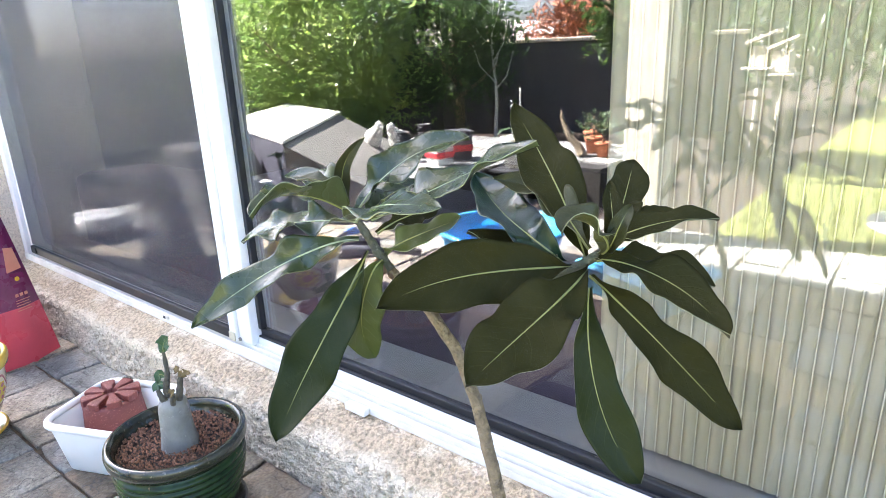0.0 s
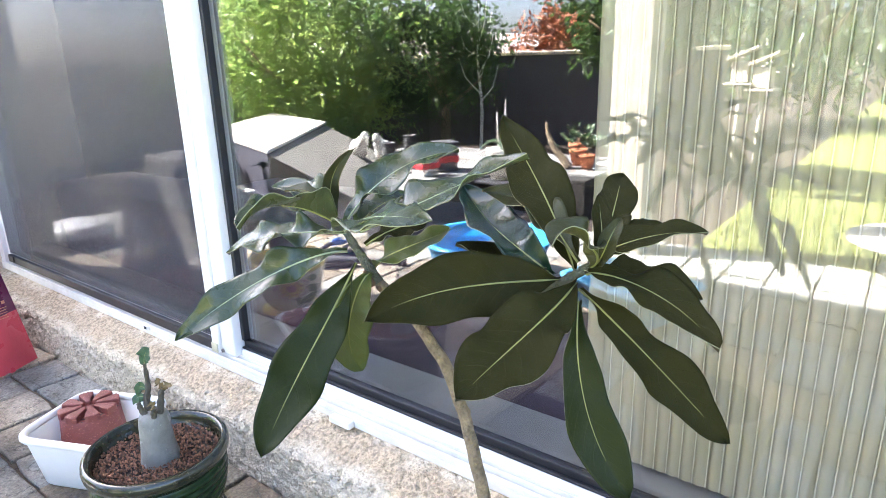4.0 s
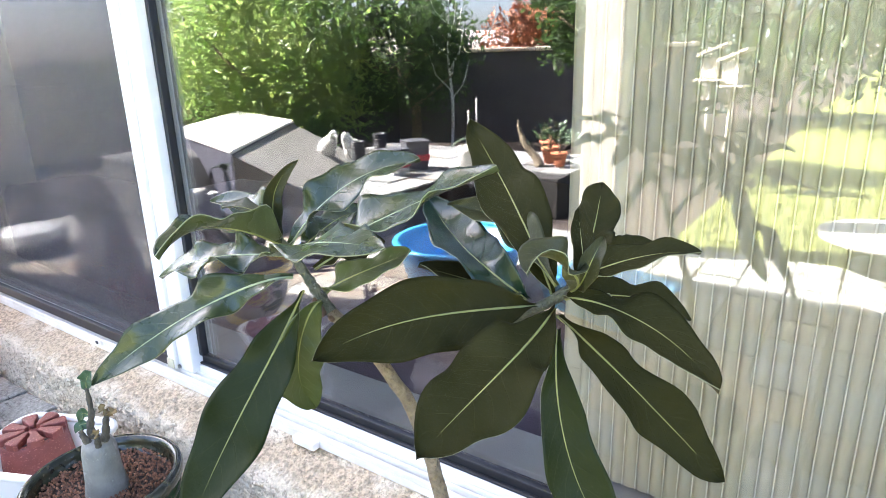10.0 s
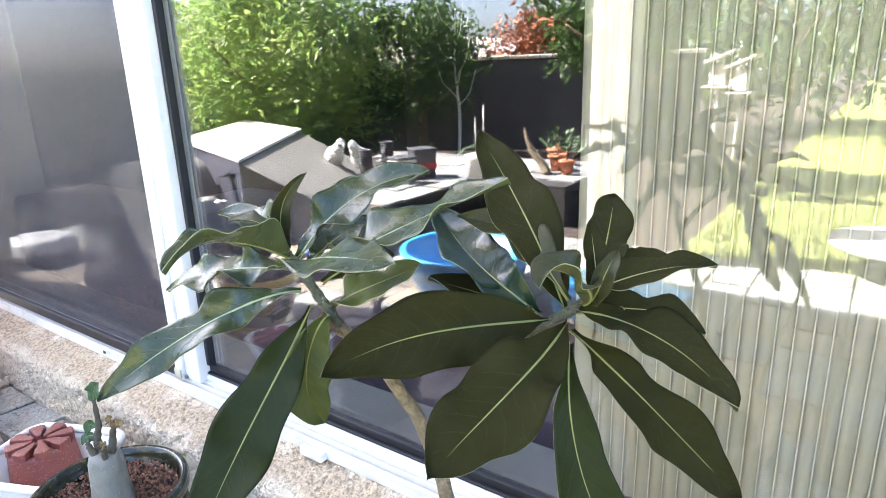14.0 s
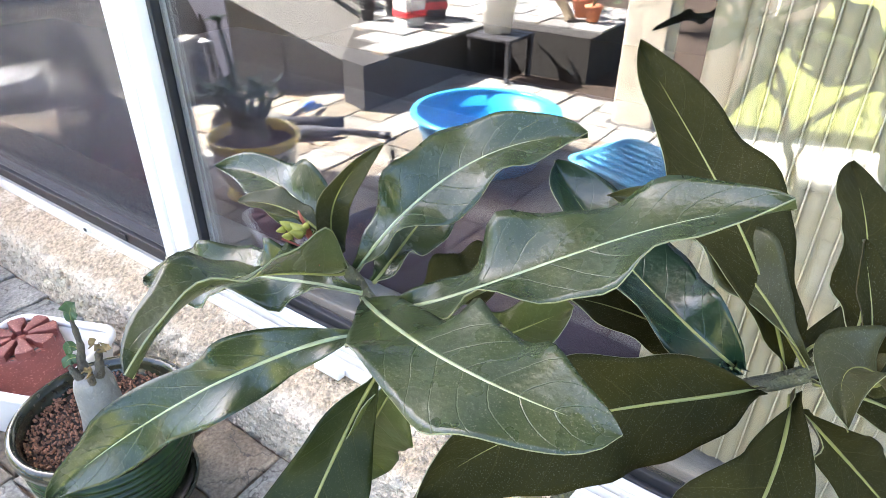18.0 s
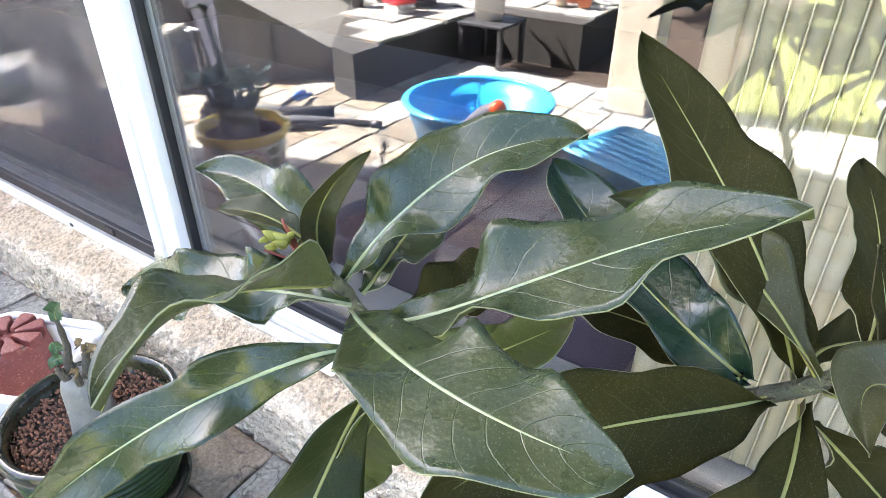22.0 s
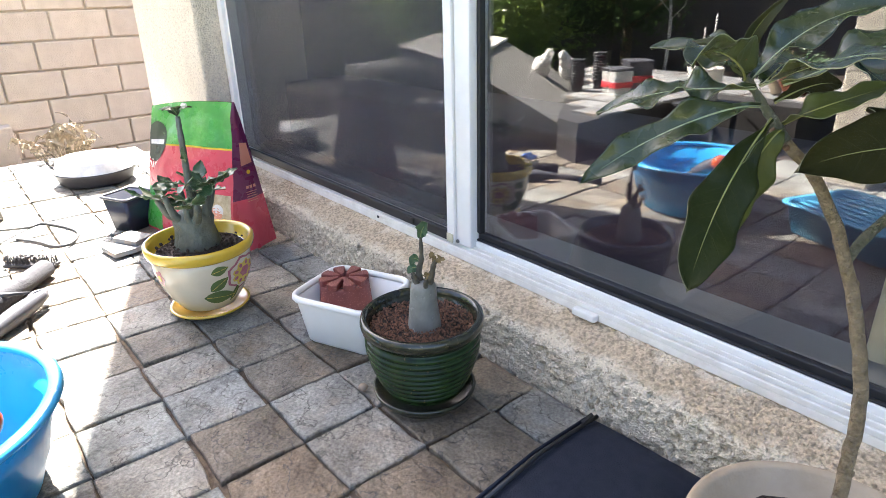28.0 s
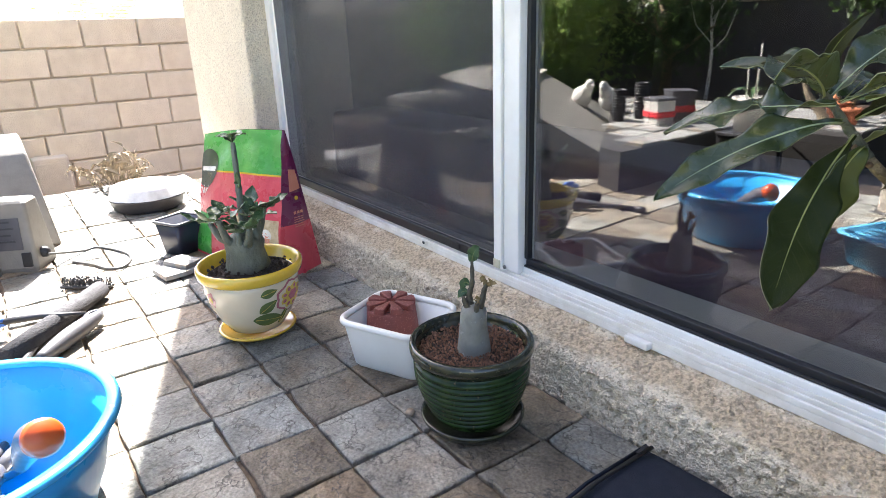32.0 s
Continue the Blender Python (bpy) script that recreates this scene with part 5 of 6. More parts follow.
# ---- things on the sunlit paving ----
M_BLUELINE = mat("blue_plastic_rim", (0.05, 0.36, 0.68), (0.04, 0.32, 0.62), 0.25, 6)
tub = thing("blue_tub", "round blue plastic tub with tools in it", "tub", (-0.051, -1.011, 0))
tub.scale = (1.20, 1.20, 0.97)
part("body", lathe([(0, 0.0), (0.1288, 0.0), (0.1389, 0.006), (0.1536, 0.056), (0.1564, 0.059), (0.1674, 0.112), (0.1702, 0.115), (0.1785, 0.158), (0.1730, 0.158), (0.1638, 0.112), (0.1601, 0.109), (0.1490, 0.059), (0.1454, 0.056), (0.1334, 0.012), (0, 0.010)], 80), M_BLUE, tub, smooth=True)
part("rim", lathe([(0.1730, 0.154), (0.1868, 0.155), (0.1895, 0.159), (0.1886, 0.165), (0.1849, 0.168), (0.1748, 0.168), (0.1720, 0.165), (0.1725, 0.158)], 80), M_BLUELINE, tub, smooth=True)
M_GREYTOOL = mat("grey_tool_plastic", (0.085, 0.085, 0.095), (0.065, 0.065, 0.075), 0.4, 20)
M_ORANGE = mat("orange_plastic", (0.52, 0.075, 0.012), (0.45, 0.06, 0.012), 0.35, 20)
M_DARKPLASTIC = mat("dark_plastic", (0.03, 0.03, 0.035), (0.05, 0.05, 0.055), 0.45, 30)
tool = thing("garden_tool", "grey garden tool with an orange grip end", "tool", (0.040, -0.905, 0.145), 0)
grip = smooth_line([(-0.10, -0.03, -0.075), (-0.05, -0.012, -0.02), (0.0, 0.0, 0.02), (0.045, 0.012, 0.042)], 6)
part("grip", tube(grip, [0.010, 0.012, 0.014, 0.016, 0.018, 0.020, 0.021, 0.021, 0.022, 0.022, 0.022, 0.023, 0.023, 0.023, 0.023, 0.023, 0.023, 0.023, 0.023][:len(grip)], 20), M_GREYTOOL, tool, smooth=True)
d_ = (grip[-1] - grip[-2]).normalized()
part("end_cap", lathe([(0.0235, -0.012), (0.026, -0.004), (0.026, 0.004), (0.022, 0.010), (0, 0.014)], 28), M_ORANGE, tool, "orange end cap", smooth=True).matrix_basis = Matrix.Translation(grip[-1]) @ d_.to_track_quat("Z", "Y").to_matrix().to_4x4()
part("blade", prism([(-0.022, 0), (0.022, 0), (0.02, 0.08), (0, 0.13), (-0.02, 0.08)], 0, 0.003), mat("steel_blade", (0.4, 0.4, 0.42), rough=0.35, metal=1.0), tool).matrix_basis = pose(-0.10, -0.03, -0.075, -38, 0, 105)
for k_, (x, y, t) in enumerate(((-0.02, -1.06, 30), (-0.10, -1.01, 65))):
    gl_ = thing("cloth_glove", "folded grey work glove in the tub", "glove", (x, y, 0.03), t, group="work gloves")
    part("palm", B(-0.05, 0.05, -0.1, 0.03, 0, 0.035, bevel=0.015, seg=4), M_GREYTOOL, gl_, smooth=True)
    for q in range(4):
        part("finger", tube([(-0.038 + 0.025 * q, 0.025, 0.018), (-0.042 + 0.028 * q, 0.065, 0.02), (-0.044 + 0.029 * q, 0.10 - 0.008 * abs(q - 1.5), 0.016)], [0.012, 0.0115, 0.008], 9), M_GREYTOOL, gl_, smooth=True)

bin2 = thing("shallow_bin", "light blue shallow plastic bin", "bin", (0.45, -1.04, 0), 20)
M_LBLUE = mat("light_blue_plastic", (0.10, 0.42, 0.68), (0.08, 0.36, 0.60), 0.35, 8)
part("body", tapered_bin([(0.15, 0.11, 0.03, 0.0), (0.155, 0.115, 0.032, 0.006), (0.17, 0.13, 0.036, 0.085), (0.182, 0.142, 0.04, 0.087), (0.183, 0.143, 0.04, 0.093), (0.168, 0.128, 0.034, 0.093), (0.152, 0.112, 0.03, 0.012), (0.15, 0.11, 0.03, 0.010)]), M_LBLUE, bin2, smooth=True)
for q in range(7):
    part("slat", B(-0.165, 0.165, -0.11 + 0.034 * q, -0.096 + 0.034 * q, 0.078, 0.083, bevel=0.002), M_LBLUE, bin2)

tray = thing("plant_saucer", "black round saucer under a clear lid", "saucer", (-1.83, -0.39, 0))
tray.scale = (0.9, 0.9, 0.95)
part("dish", lathe([(0, 0), (0.135, 0.0), (0.15, 0.012), (0.162, 0.052), (0.166, 0.056), (0.160, 0.058), (0.145, 0.014), (0, 0.008)], 56), M_DARKPLASTIC, tray, smooth=True)
part("lid", lathe([(0.164, 0.0585), (0.160, 0.062), (0.150, 0.098), (0.135, 0.108), (0, 0.112)], 56), mat("milky_plastic", (0.75, 0.76, 0.77), rough=0.3), tray, "milky plastic lid", smooth=True)

bp = thing("square_pot", "black square plastic nursery pot with pale rim", "flower pot", (-1.145, -0.425, 0), 25)
bp.scale = (1.10, 1.10, 1.10)
part("body", tapered_bin([(0.040, 0.040, 0.01, 0.0), (0.052, 0.052, 0.012, 0.098), (0.049, 0.049, 0.011, 0.098), (0.037, 0.037, 0.009, 0.012)]), mat("blue_black_plastic", (0.02, 0.025, 0.05), rough=0.35), bp, smooth=True)
part("rim", tube([Vector((x, y, 0.099)) for x, y in rounded_rect(0.054, 0.054, 0.013, 5)] + [Vector((0.054, 0.041, 0.099))], 0.0042, 8), M_GREYTOOL, bp, smooth=True)
cut = thing("slate_offcut", "loose flat slate offcut on the paving", "stone", (-0.945, -0.475, 0.003), 20, group="slate offcuts")
part("slab", prism([(-0.05, -0.03), (0.045, -0.034), (0.05, 0.028), (-0.046, 0.032)], 0, 0.014, bevel=0.002), M_SLATE, cut)
copy_thing(cut, pose(-0.960, -0.472, 0.018, 2, 0, 30))
copy_thing(cut, pose(-0.935, -0.520, 0.003, 0, 0, 12))

# power unit, its cord, and tools
M_PGREY = mat("warm_grey_plastic", (0.22, 0.21, 0.19), (0.18, 0.17, 0.155), 0.5, 18, 0.1, 200)
pu = thing("power_unit", "grey plastic power unit with socket", "power unit", (-1.345, -0.875, 0.0), 62)
pu.scale = (1.15, 1.15, 1.42)
part("case", tapered_bin([(0.068, 0.055, 0.008, 0.0), (0.072, 0.058, 0.010, 0.01), (0.066, 0.036, 0.010, 0.150), (0.060, 0.030, 0.008, 0.155)]), M_PGREY, pu, smooth=False)
part("label_plate", B(-0.045, 0.045, -0.002, 0.0, -0.035, 0.035, bevel=0.001), M_GREYTOOL, pu).matrix_basis = pose(0.0, -0.0475, 0.085, -9, 0, 0)
for q in range(4):
    part("label_line", B(-0.036, 0.030 - 0.008 * (q % 2), -0.0015, 0.0, -0.002, 0.002), M_DARKPLASTIC, pu).matrix_basis = pose(0.0, -0.0492 + 0.0024 * (q - 1.5), 0.070 + 0.014 * q, -9, 0, 0)
part("socket", B(-0.012, 0.012, -0.003, 0.003, -0.016, 0.016, bevel=0.002), M_BLACK, pu, "black mains socket").matrix_basis = pose(0.048, -0.0562, 0.028, -9, 0, 0)
part("cord_gland", lathe([(0.012, 0), (0.012, 0.012), (0.007, 0.02), (0, 0.022)], 16), M_BLACK, pu, smooth=True).matrix_basis = pose(0.072, -0.02, 0.035, 0, 90, 0)
cord = tagged(part("loose_lead", tube(smooth_line([(-1.262, -0.80, 0.045), (-1.35, -0.70, 0.008), (-1.366, -0.653, 0.005), (-1.27, -0.60, 0.005), (-1.18, -0.583, 0.005), (-1.10, -0.62, 0.005), (-1.11, -0.66, 0.005), (-1.18, -0.69, 0.005), (-1.26, -0.74, 0.005)], 10), 0.0042, 8), mat("grey_cable", (0.10, 0.10, 0.10), rough=0.5), smooth=True), "grey electric lead looped on the slate", "lead")
hood = thing("equipment_hood", "tall grey plastic hood with a rounded top", "hood", (-1.69, -0.975, 0), 0)
hood.scale = (1.05, 1.0, 1.0)
out_ = [(-0.20, 0.0), (0.17, 0.0), (0.155, 0.06), (0.115, 0.16), (0.07, 0.25), (0.035, 0.305), (0.005, 0.332), (-0.03, 0.346), (-0.07, 0.35), (-0.20, 0.35)]
bm = bmesh.new()
fr_ = [bm.verts.new((x, 0.23 - 0.10 * z, z)) for x, z in out_]
bk_ = [bm.verts.new((x - 0.02, -0.18, z)) for x, z in out_]
bm.faces.new(fr_)
bm.faces.new(bk_[::-1])
for i in range(len(out_)):
    bm.faces.new((fr_[i], fr_[(i + 1) % len(out_)], bk_[(i + 1) % len(out_)], bk_[i]))
bmesh.ops.recalc_face_normals(bm, faces=bm.faces[:])
bmesh.ops.bevel(bm, geom=bm.edges[:], offset=0.008, segments=2, affect="EDGES", profile=0.5)
part("shell", bm, M_PGREY, hood)
pipe = thing("foam_pipe", "thick grey foam pipe on the paving", "pipe", (0, 0, 0))
part("sleeve", tube([(-0.885, -0.712, 0.025), (-0.74, -0.825, 0.025), (-0.585, -0.945, 0.025)], 0.024, 18), mat("dark_foam", (0.03, 0.03, 0.035), (0.02, 0.02, 0.025), 0.9, 40, 0.4, 200), pipe, smooth=True)
trow = thing("hand_trowel", "grey hand trowel with rounded scoop", "trowel", (0, 0, 0))
part("handle", tube(smooth_line([(-0.690, -0.742, 0.030), (-0.650, -0.785, 0.026), (-0.600, -0.835, 0.022), (-0.545, -0.885, 0.020)], 6), [0.012 + 0.010 * math.sin(math.pi * q / 18) for q in range(19)], 14), M_GREYTOOL, trow, smooth=True)
part("hang_loop", tube(smooth_line([(-0.686, -0.745, 0.030), (-0.712, -0.738, 0.030), (-0.718, -0.762, 0.028), (-0.690, -0.778, 0.026), (-0.664, -0.772, 0.026)], 6), 0.006, 10), M_GREYTOOL, trow, smooth=True)

brush = thing("wire_brush", "dark bristle brush lying on the paving", "brush", (-0.985, -0.735, 0.0), 50)
part("back", B(-0.075, 0.075, -0.014, 0.014, 0.004, 0.014, bevel=0.004), M_DARKPLASTIC, brush)
bm = bmesh.new()
rb_ = random.Random(5)
for q in range(150):
    x, y = rb_.uniform(-0.07, 0.07), rb_.uniform(-0.012, 0.012)
    tube([(x, y, 0.013), (x + rb_.uniform(-0.006, 0.006), y + rb_.uniform(-0.01, 0.01), 0.034)], 0.0013, 4, bm)
tagged(part("bristles", bm, M_DARKPLASTIC, brush), kind="stuff")
sc = thing("garden_shears", "long dark garden shears with a blue handle", "shears", (0, 0, 0))
M_SBLUE = mat("blue_handle", (0.08, 0.20, 0.60), (0.06, 0.16, 0.50), 0.35, 20)
part("blade", tube([(-0.700, -0.770, 0.040), (-0.735, -0.860, 0.046), (-0.775, -0.940, 0.040)], [0.003, 0.008, 0.009], 8), M_DARKPLASTIC, sc, smooth=True)
for s_ in (-1, 1):
    part("handle", tube([(-0.770, -0.935, 0.040 + 0.004 * s_), (-0.790, -0.975 + 0.006 * s_, 0.034 + 0.008 * s_), (-0.815, -1.05 + 0.016 * s_, 0.022 + 0.009 * s_)], [0.006, 0.009, 0.008], 10), M_SBLUE, sc, "blue plastic handle", smooth=True)
rod = thing("hose_wand", "long black hose wand on the paving", "hose wand", (0, 0, 0))
part("shaft", tube([(-0.716, -0.860, 0.012), (-0.57, -0.915, 0.012), (-0.42, -0.968, 0.012)], [0.008, 0.008, 0.011], 12), M_DARKPLASTIC, rod, smooth=True)
part("collar", tube([(-0.435, -0.962, 0.012), (-0.40, -0.975, 0.012)], 0.0135, 12), M_DARKPLASTIC, rod, smooth=True)
dry = thing("dried_weeds", "tangle of dried tan leaves", "dried plant", (-2.36, -0.42, 0.0))
M_DRY = mat("dried_tan_leaf", (0.27, 0.215, 0.15), (0.18, 0.14, 0.09), 0.85, 50, 0.3)
rd = random.Random(14)
for q in range(34):
    a = rd.uniform(0, 6.28)
    r0, h_ = rd.uniform(0, 0.1), rd.uniform(0.05, 0.2)
    p0 = Vector((0.5 * r0 * math.cos(a), r0 * math.sin(a), 0.0))
    ln = rd.uniform(0.05, 0.13)
    leaf(dry, p0, p0 + Vector((ln * 0.4 * math.cos(a), ln * 0.6 * math.sin(a), h_ * 0.8)), p0 + Vector((ln * math.cos(a + 0.6), ln * math.sin(a + 0.6), h_ * rd.uniform(0.3, 1.1))), rd.uniform(0.012, 0.028), (math.cos(a), math.sin(a), 0.6), mats=[M_DRY, M_DRY], rib=M_DRY, wave=0.3, freq=3)

# ---- the yard ----
bm = bmesh.new()
gx = [-60, -2.46, -2.40, 60]
gz = [-0.62, -0.62, -0.036, -0.036]
va = [bm.verts.new((x, -60, z)) for x, z in zip(gx, gz)]
vb = [bm.verts.new((x, 60, z)) for x, z in zip(gx, gz)]
for i in range(3):
    bm.faces.new((va[i], va[i + 1], vb[i + 1], vb[i]))
structure("ground", bm, M_SOIL, "bare brown garden soil", "ground")

# tan block wall beside the house
wall = structure("wall_yard_side", B(-4.92, -4.72, -4.2, 3.2, -0.66, 0.815), M_MORTAR, "tan slump block wall with worn joints", "wall")
r_ = random.Random(9)
for row in range(7):
    z0 = 0.613 - 0.211 * row
    x = -4.2 + (0.20 if row % 2 else 0.06)
    while x < 3.1:
        part("block", B(-4.725, -4.69 + r_.uniform(-0.004, 0.004), x + 0.006, x + 0.394, z0 + 0.006, z0 + 0.205, bevel=0.008, seg=1), M_BLOCK, wall)
        x += 0.40
back = structure("wall_yard_back", B(-3.20, 1.60, -0.2, 0.0, -0.8, 0.785), M_BLOCKSHADE, "grey-brown block wall with shade put into its colour", "wall")
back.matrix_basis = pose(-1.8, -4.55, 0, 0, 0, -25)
x = -3.18
while x < 1.5:
    part("cap_block", B(x + 0.004, x + 0.396, -0.22, 0.02, 0.787, 0.822, bevel=0.006, seg=1), M_BLOCK, back)
    x += 0.40
jb = thing("meter_box", "tan metal meter box at the foot of the wall", "meter box", (-4.60, -0.55, -0.62))
part("case", B(-0.08, 0.08, -0.12, 0.12, 0, 0.46, bevel=0.012), M_BLOCK, jb)
part("door", B(0.081, 0.086, -0.10, 0.10, 0.2, 0.42, bevel=0.002), M_BLOCK, jb)

# raised slate platform with garden things on it
PLAT = [(-0.66, -1.14), (-0.80, -1.18), (-1.74, -2.42), (-1.98, -2.80), (-0.18, -2.80), (-0.18, -2.06), (-0.66, -2.06)]
PLAT_Z = 0.18
# Near-black sides: the shade on the riser is put into the stone colour.
plat = structure("raised_platform", prism(PLAT[::-1], -0.30, PLAT_Z - 0.012), mat("riser_shade_stone", (0.028, 0.025, 0.023), (0.018, 0.016, 0.015), 0.85, 14, 0.5, 60), "low raised platform paved with slate", "platform")


def on_platform(x, y):
    inside = False
    for (x0, y0), (x1, y1) in zip(PLAT, PLAT[1:] + PLAT[:1]):
        if (y0 > y) != (y1 > y) and x < x0 + (x1 - x0) * (y - y0) / (y1 - y0):
            inside = not inside
    return inside


r_ = random.Random(31)
for i in range(12):
    for j in range(12):
        cx, cy = -0.66 + 0.16 * 3 - 0.08 - 0.16 * i, -1.14 - 0.075 - 0.148 * j
        if not all(on_platform(cx + dx, cy + dy) for dx in (-0.05, 0.05) for dy in (-0.05, 0.05)):
            continue
        j4 = [r_.uniform(0.002, 0.008) for _ in range(8)]
        part("tile", prism([(cx - 0.08 + j4[0], cy - 0.074 + j4[1]), (cx + 0.08 - j4[2], cy - 0.074 + j4[3]), (cx + 0.08 - j4[4], cy + 0.074 - j4[5]), (cx - 0.08 + j4[6], cy + 0.074 - j4[7])],
                           PLAT_Z - 0.014, PLAT_Z + r_.uniform(-0.003, 0.004), bevel=0.003), M_SLATE, plat)
M_STONE = mat("pale_cast_stone", (0.62, 0.61, 0.58), (0.52, 0.51, 0.48), 0.8, 30, 0.4, 120)
for i, (x, y, t) in enumerate(((-1.64, -1.99, 20), (-1.44, -2.00, 70))):
    bm = bmesh.new()
    for (cx, cz, r1, r2) in ((0, 0.05, 0.05, 0.048), (0.045, 0.085, 0.032, 0.03), (0.072, 0.112, 0.021, 0.022), (-0.05, 0.045, 0.03, 0.02)):
        bmesh.ops.create_uvsphere(bm, u_segments=16, v_segments=10, radius=1, matrix=Matrix.Translation((cx, 0, cz)) @ Matrix.Diagonal((r1, r2 * 0.85, r2, 1)))
    bmesh.ops.create_cone(bm, cap_ends=True, segments=8, radius1=0.008, radius2=0.001, depth=0.024, matrix=Matrix.Translation((0.098, 0, 0.108)) @ Matrix.Rotation(radians(100), 4, "Y"))
    st = tagged(part("bird_statue", bm, M_STONE, smooth=True), "pale cast stone bird ornament on the platform", "statue", "stone birds")
    st.matrix_basis = pose(x, y, PLAT_Z, 0, 0, t) @ Matrix.Diagonal((1.35, 1.35, 1.35, 1))
for i, (x, y, n, h) in enumerate(((-1.16, -1.74, 9, 0.09), (-1.13, -1.88, 11, 0.11))):
    stck = thing("pot_stack", "stack of dark plastic nursery pots", "flower pots", (x, y, PLAT_Z + 0.001), 0, group="pot stacks")
    for q in range(n):
        part("pot", lathe([(0.026, 0.0), (0.033, 0.045), (0.036, 0.046), (0.036, 0.052), (0.032, 0.052), (0.024, 0.006), (0, 0.006)], 24), M_DARKPLASTIC, stck, smooth=True).location = (0, 0, 0.0135 * q)
M_REDPRINT = mat("red_print", (0.60, 0.04, 0.05), (0.5, 0.03, 0.04), 0.4, 20)
for i, (x, y, s, h) in enumerate(((-0.93, -1.76, 0.055, 0.12), (-0.95, -1.95, 0.062, 0.14))):
    jar_ = thing("plastic_box", "clear plastic box with grey lid and red label", "box", (x, y, PLAT_Z + 0.001), 15 + 20 * i, group="plastic boxes")
    part("body", tapered_bin([(s * 0.9, s * 0.9, 0.006, 0.0), (s, s, 0.008, h), (s * 0.96, s * 0.96, 0.007, h), (s * 0.86, s * 0.86, 0.005, 0.006)], 3), M_STONE if i == 0 else M_GREYTOOL, jar_, smooth=False)
    part("lid", tapered_bin([(s * 1.03, s * 1.03, 0.008, h + 0.001), (s * 1.05, s * 1.05, 0.008, h + 0.012), (s, s, 0.008, h + 0.014)], 3), M_GREYTOOL, jar_)
    part("label_band", tapered_bin([(s * 0.975, s * 0.975, 0.008, h * 0.34), (s * 1.03, s * 1.03, 0.008, h * 0.36), (s * 1.04, s * 1.04, 0.008, h * 0.56), (s * 0.99, s * 0.99, 0.008, h * 0.58)], 3), M_REDPRINT, jar_)
wp = thing("white_pot", "white pot with two upright stalks", "plant pot", (-0.545, -1.89, 0.18))
wp.scale = (1.4, 1.4, 1.5)
stand = thing("plant_stand", "low dark slatted plant stand", "stand", (-0.52, -1.88, 0))
for q in range(4):
    part("slat", B(-0.11, 0.11, -0.11 + 0.058 * q, -0.064 + 0.058 * q, 0.165, 0.178, bevel=0.002), M_DARKPLASTIC, stand)
for sx in (-1, 1):
    for sy in (-1, 1):
        part("leg", B(sx * 0.095 - 0.01, sx * 0.095 + 0.01, sy * 0.095 - 0.01, sy * 0.095 + 0.01, -0.012, 0.1645, bevel=0.002), M_DARKPLASTIC, stand)
part("body", lathe([(0, 0), (0.042, 0), (0.055, 0.09), (0.058, 0.10), (0.053, 0.10), (0.05, 0.09), (0, 0.086)], 32), M_TUBWHITE, wp, smooth=True)
for q, (dx, h) in enumerate(((-0.015, 0.13), (0.012, 0.17))):
    part("stalk", tube([(dx, 0, 0.085), (dx * 1.3, 0.004, 0.085 + h)], [0.0045, 0.002], 8), M_STONE, wp, smooth=True)
for q in range(6):
    a = q * 1.05
    leaf(wp, (0, 0, 0.088), (0.035 * math.cos(a), 0.035 * math.sin(a), 0.125), (0.085 * math.cos(a), 0.085 * math.sin(a), 0.10), 0.014, (0, 0, 1), mats=M_SMALLLEAF, ribw=0.0008)
sp = thing("storage_bench", "grey plastic bench with a sloping end", "bench", (-1.25, -1.03, 0))
# its top is a skewed four-sided lid; the sloping end falls away towards the platform
TOPB = [Vector((0, 0)), Vector((-0.88, -1.14)), Vector((-1.98, -1.56)), Vector((-1.10, -0.42))]
FALL = Vector((0.79, -0.61))


def slab(pts, z0, z1):
    bm = bmesh.new()
    lo = [bm.verts.new((*p, z0 if not hasattr(z0, "__len__") else z0[i])) for i, p in enumerate(pts)]
    hi = [bm.verts.new((*p, z1 if not hasattr(z1, "__len__") else z1[i])) for i, p in enumerate(pts)]
    n = len(pts)
    bm.faces.new(lo[::-1])
    bm.faces.new(hi)
    for i in range(n):
        bm.faces.new((lo[i], lo[(i + 1) % n], hi[(i + 1) % n], hi[i]))
    bmesh.ops.recalc_face_normals(bm, faces=bm.faces[:])
    bmesh.ops.bevel(bm, geom=bm.edges[:], offset=0.006, segments=2, affect="EDGES", profile=0.5)
    return bm


M_NAVYPANEL = mat("navy_panel", (0.07, 0.07, 0.09), (0.055, 0.055, 0.075), 0.5, 6)
part("body", slab(TOPB, -0.03, 0.362), M_NAVYPANEL, sp, "dark navy body")
part("lid", slab([TOPB[0] * 0.99 + Vector((0.01, 0.01)), TOPB[1] + Vector((0.01, -0.01)), TOPB[2] + Vector((-0.01, -0.01)), TOPB[3] + Vector((-0.01, 0.01))], 0.363, 0.381), M_TUBWHITE, sp, "pale lid")
part("sloping_end", slab([TOPB[0] + FALL * 0.002, TOPB[0] + FALL * 0.45, TOPB[1] + FALL * 0.45, TOPB[1] + FALL * 0.002], -0.03, [0.360, 0.11, 0.11, 0.360]), M_PGREY, sp, "grey sloping end")
part("seam", slab([TOPB[0] + FALL * 0.20 + Vector((0.003, 0.004)), TOPB[0] + FALL * 0.207 + Vector((0.003, 0.004)), TOPB[0] + FALL * 0.207, TOPB[0] + FALL * 0.20], 0.0, 0.22), M_DARKPLASTIC, sp)
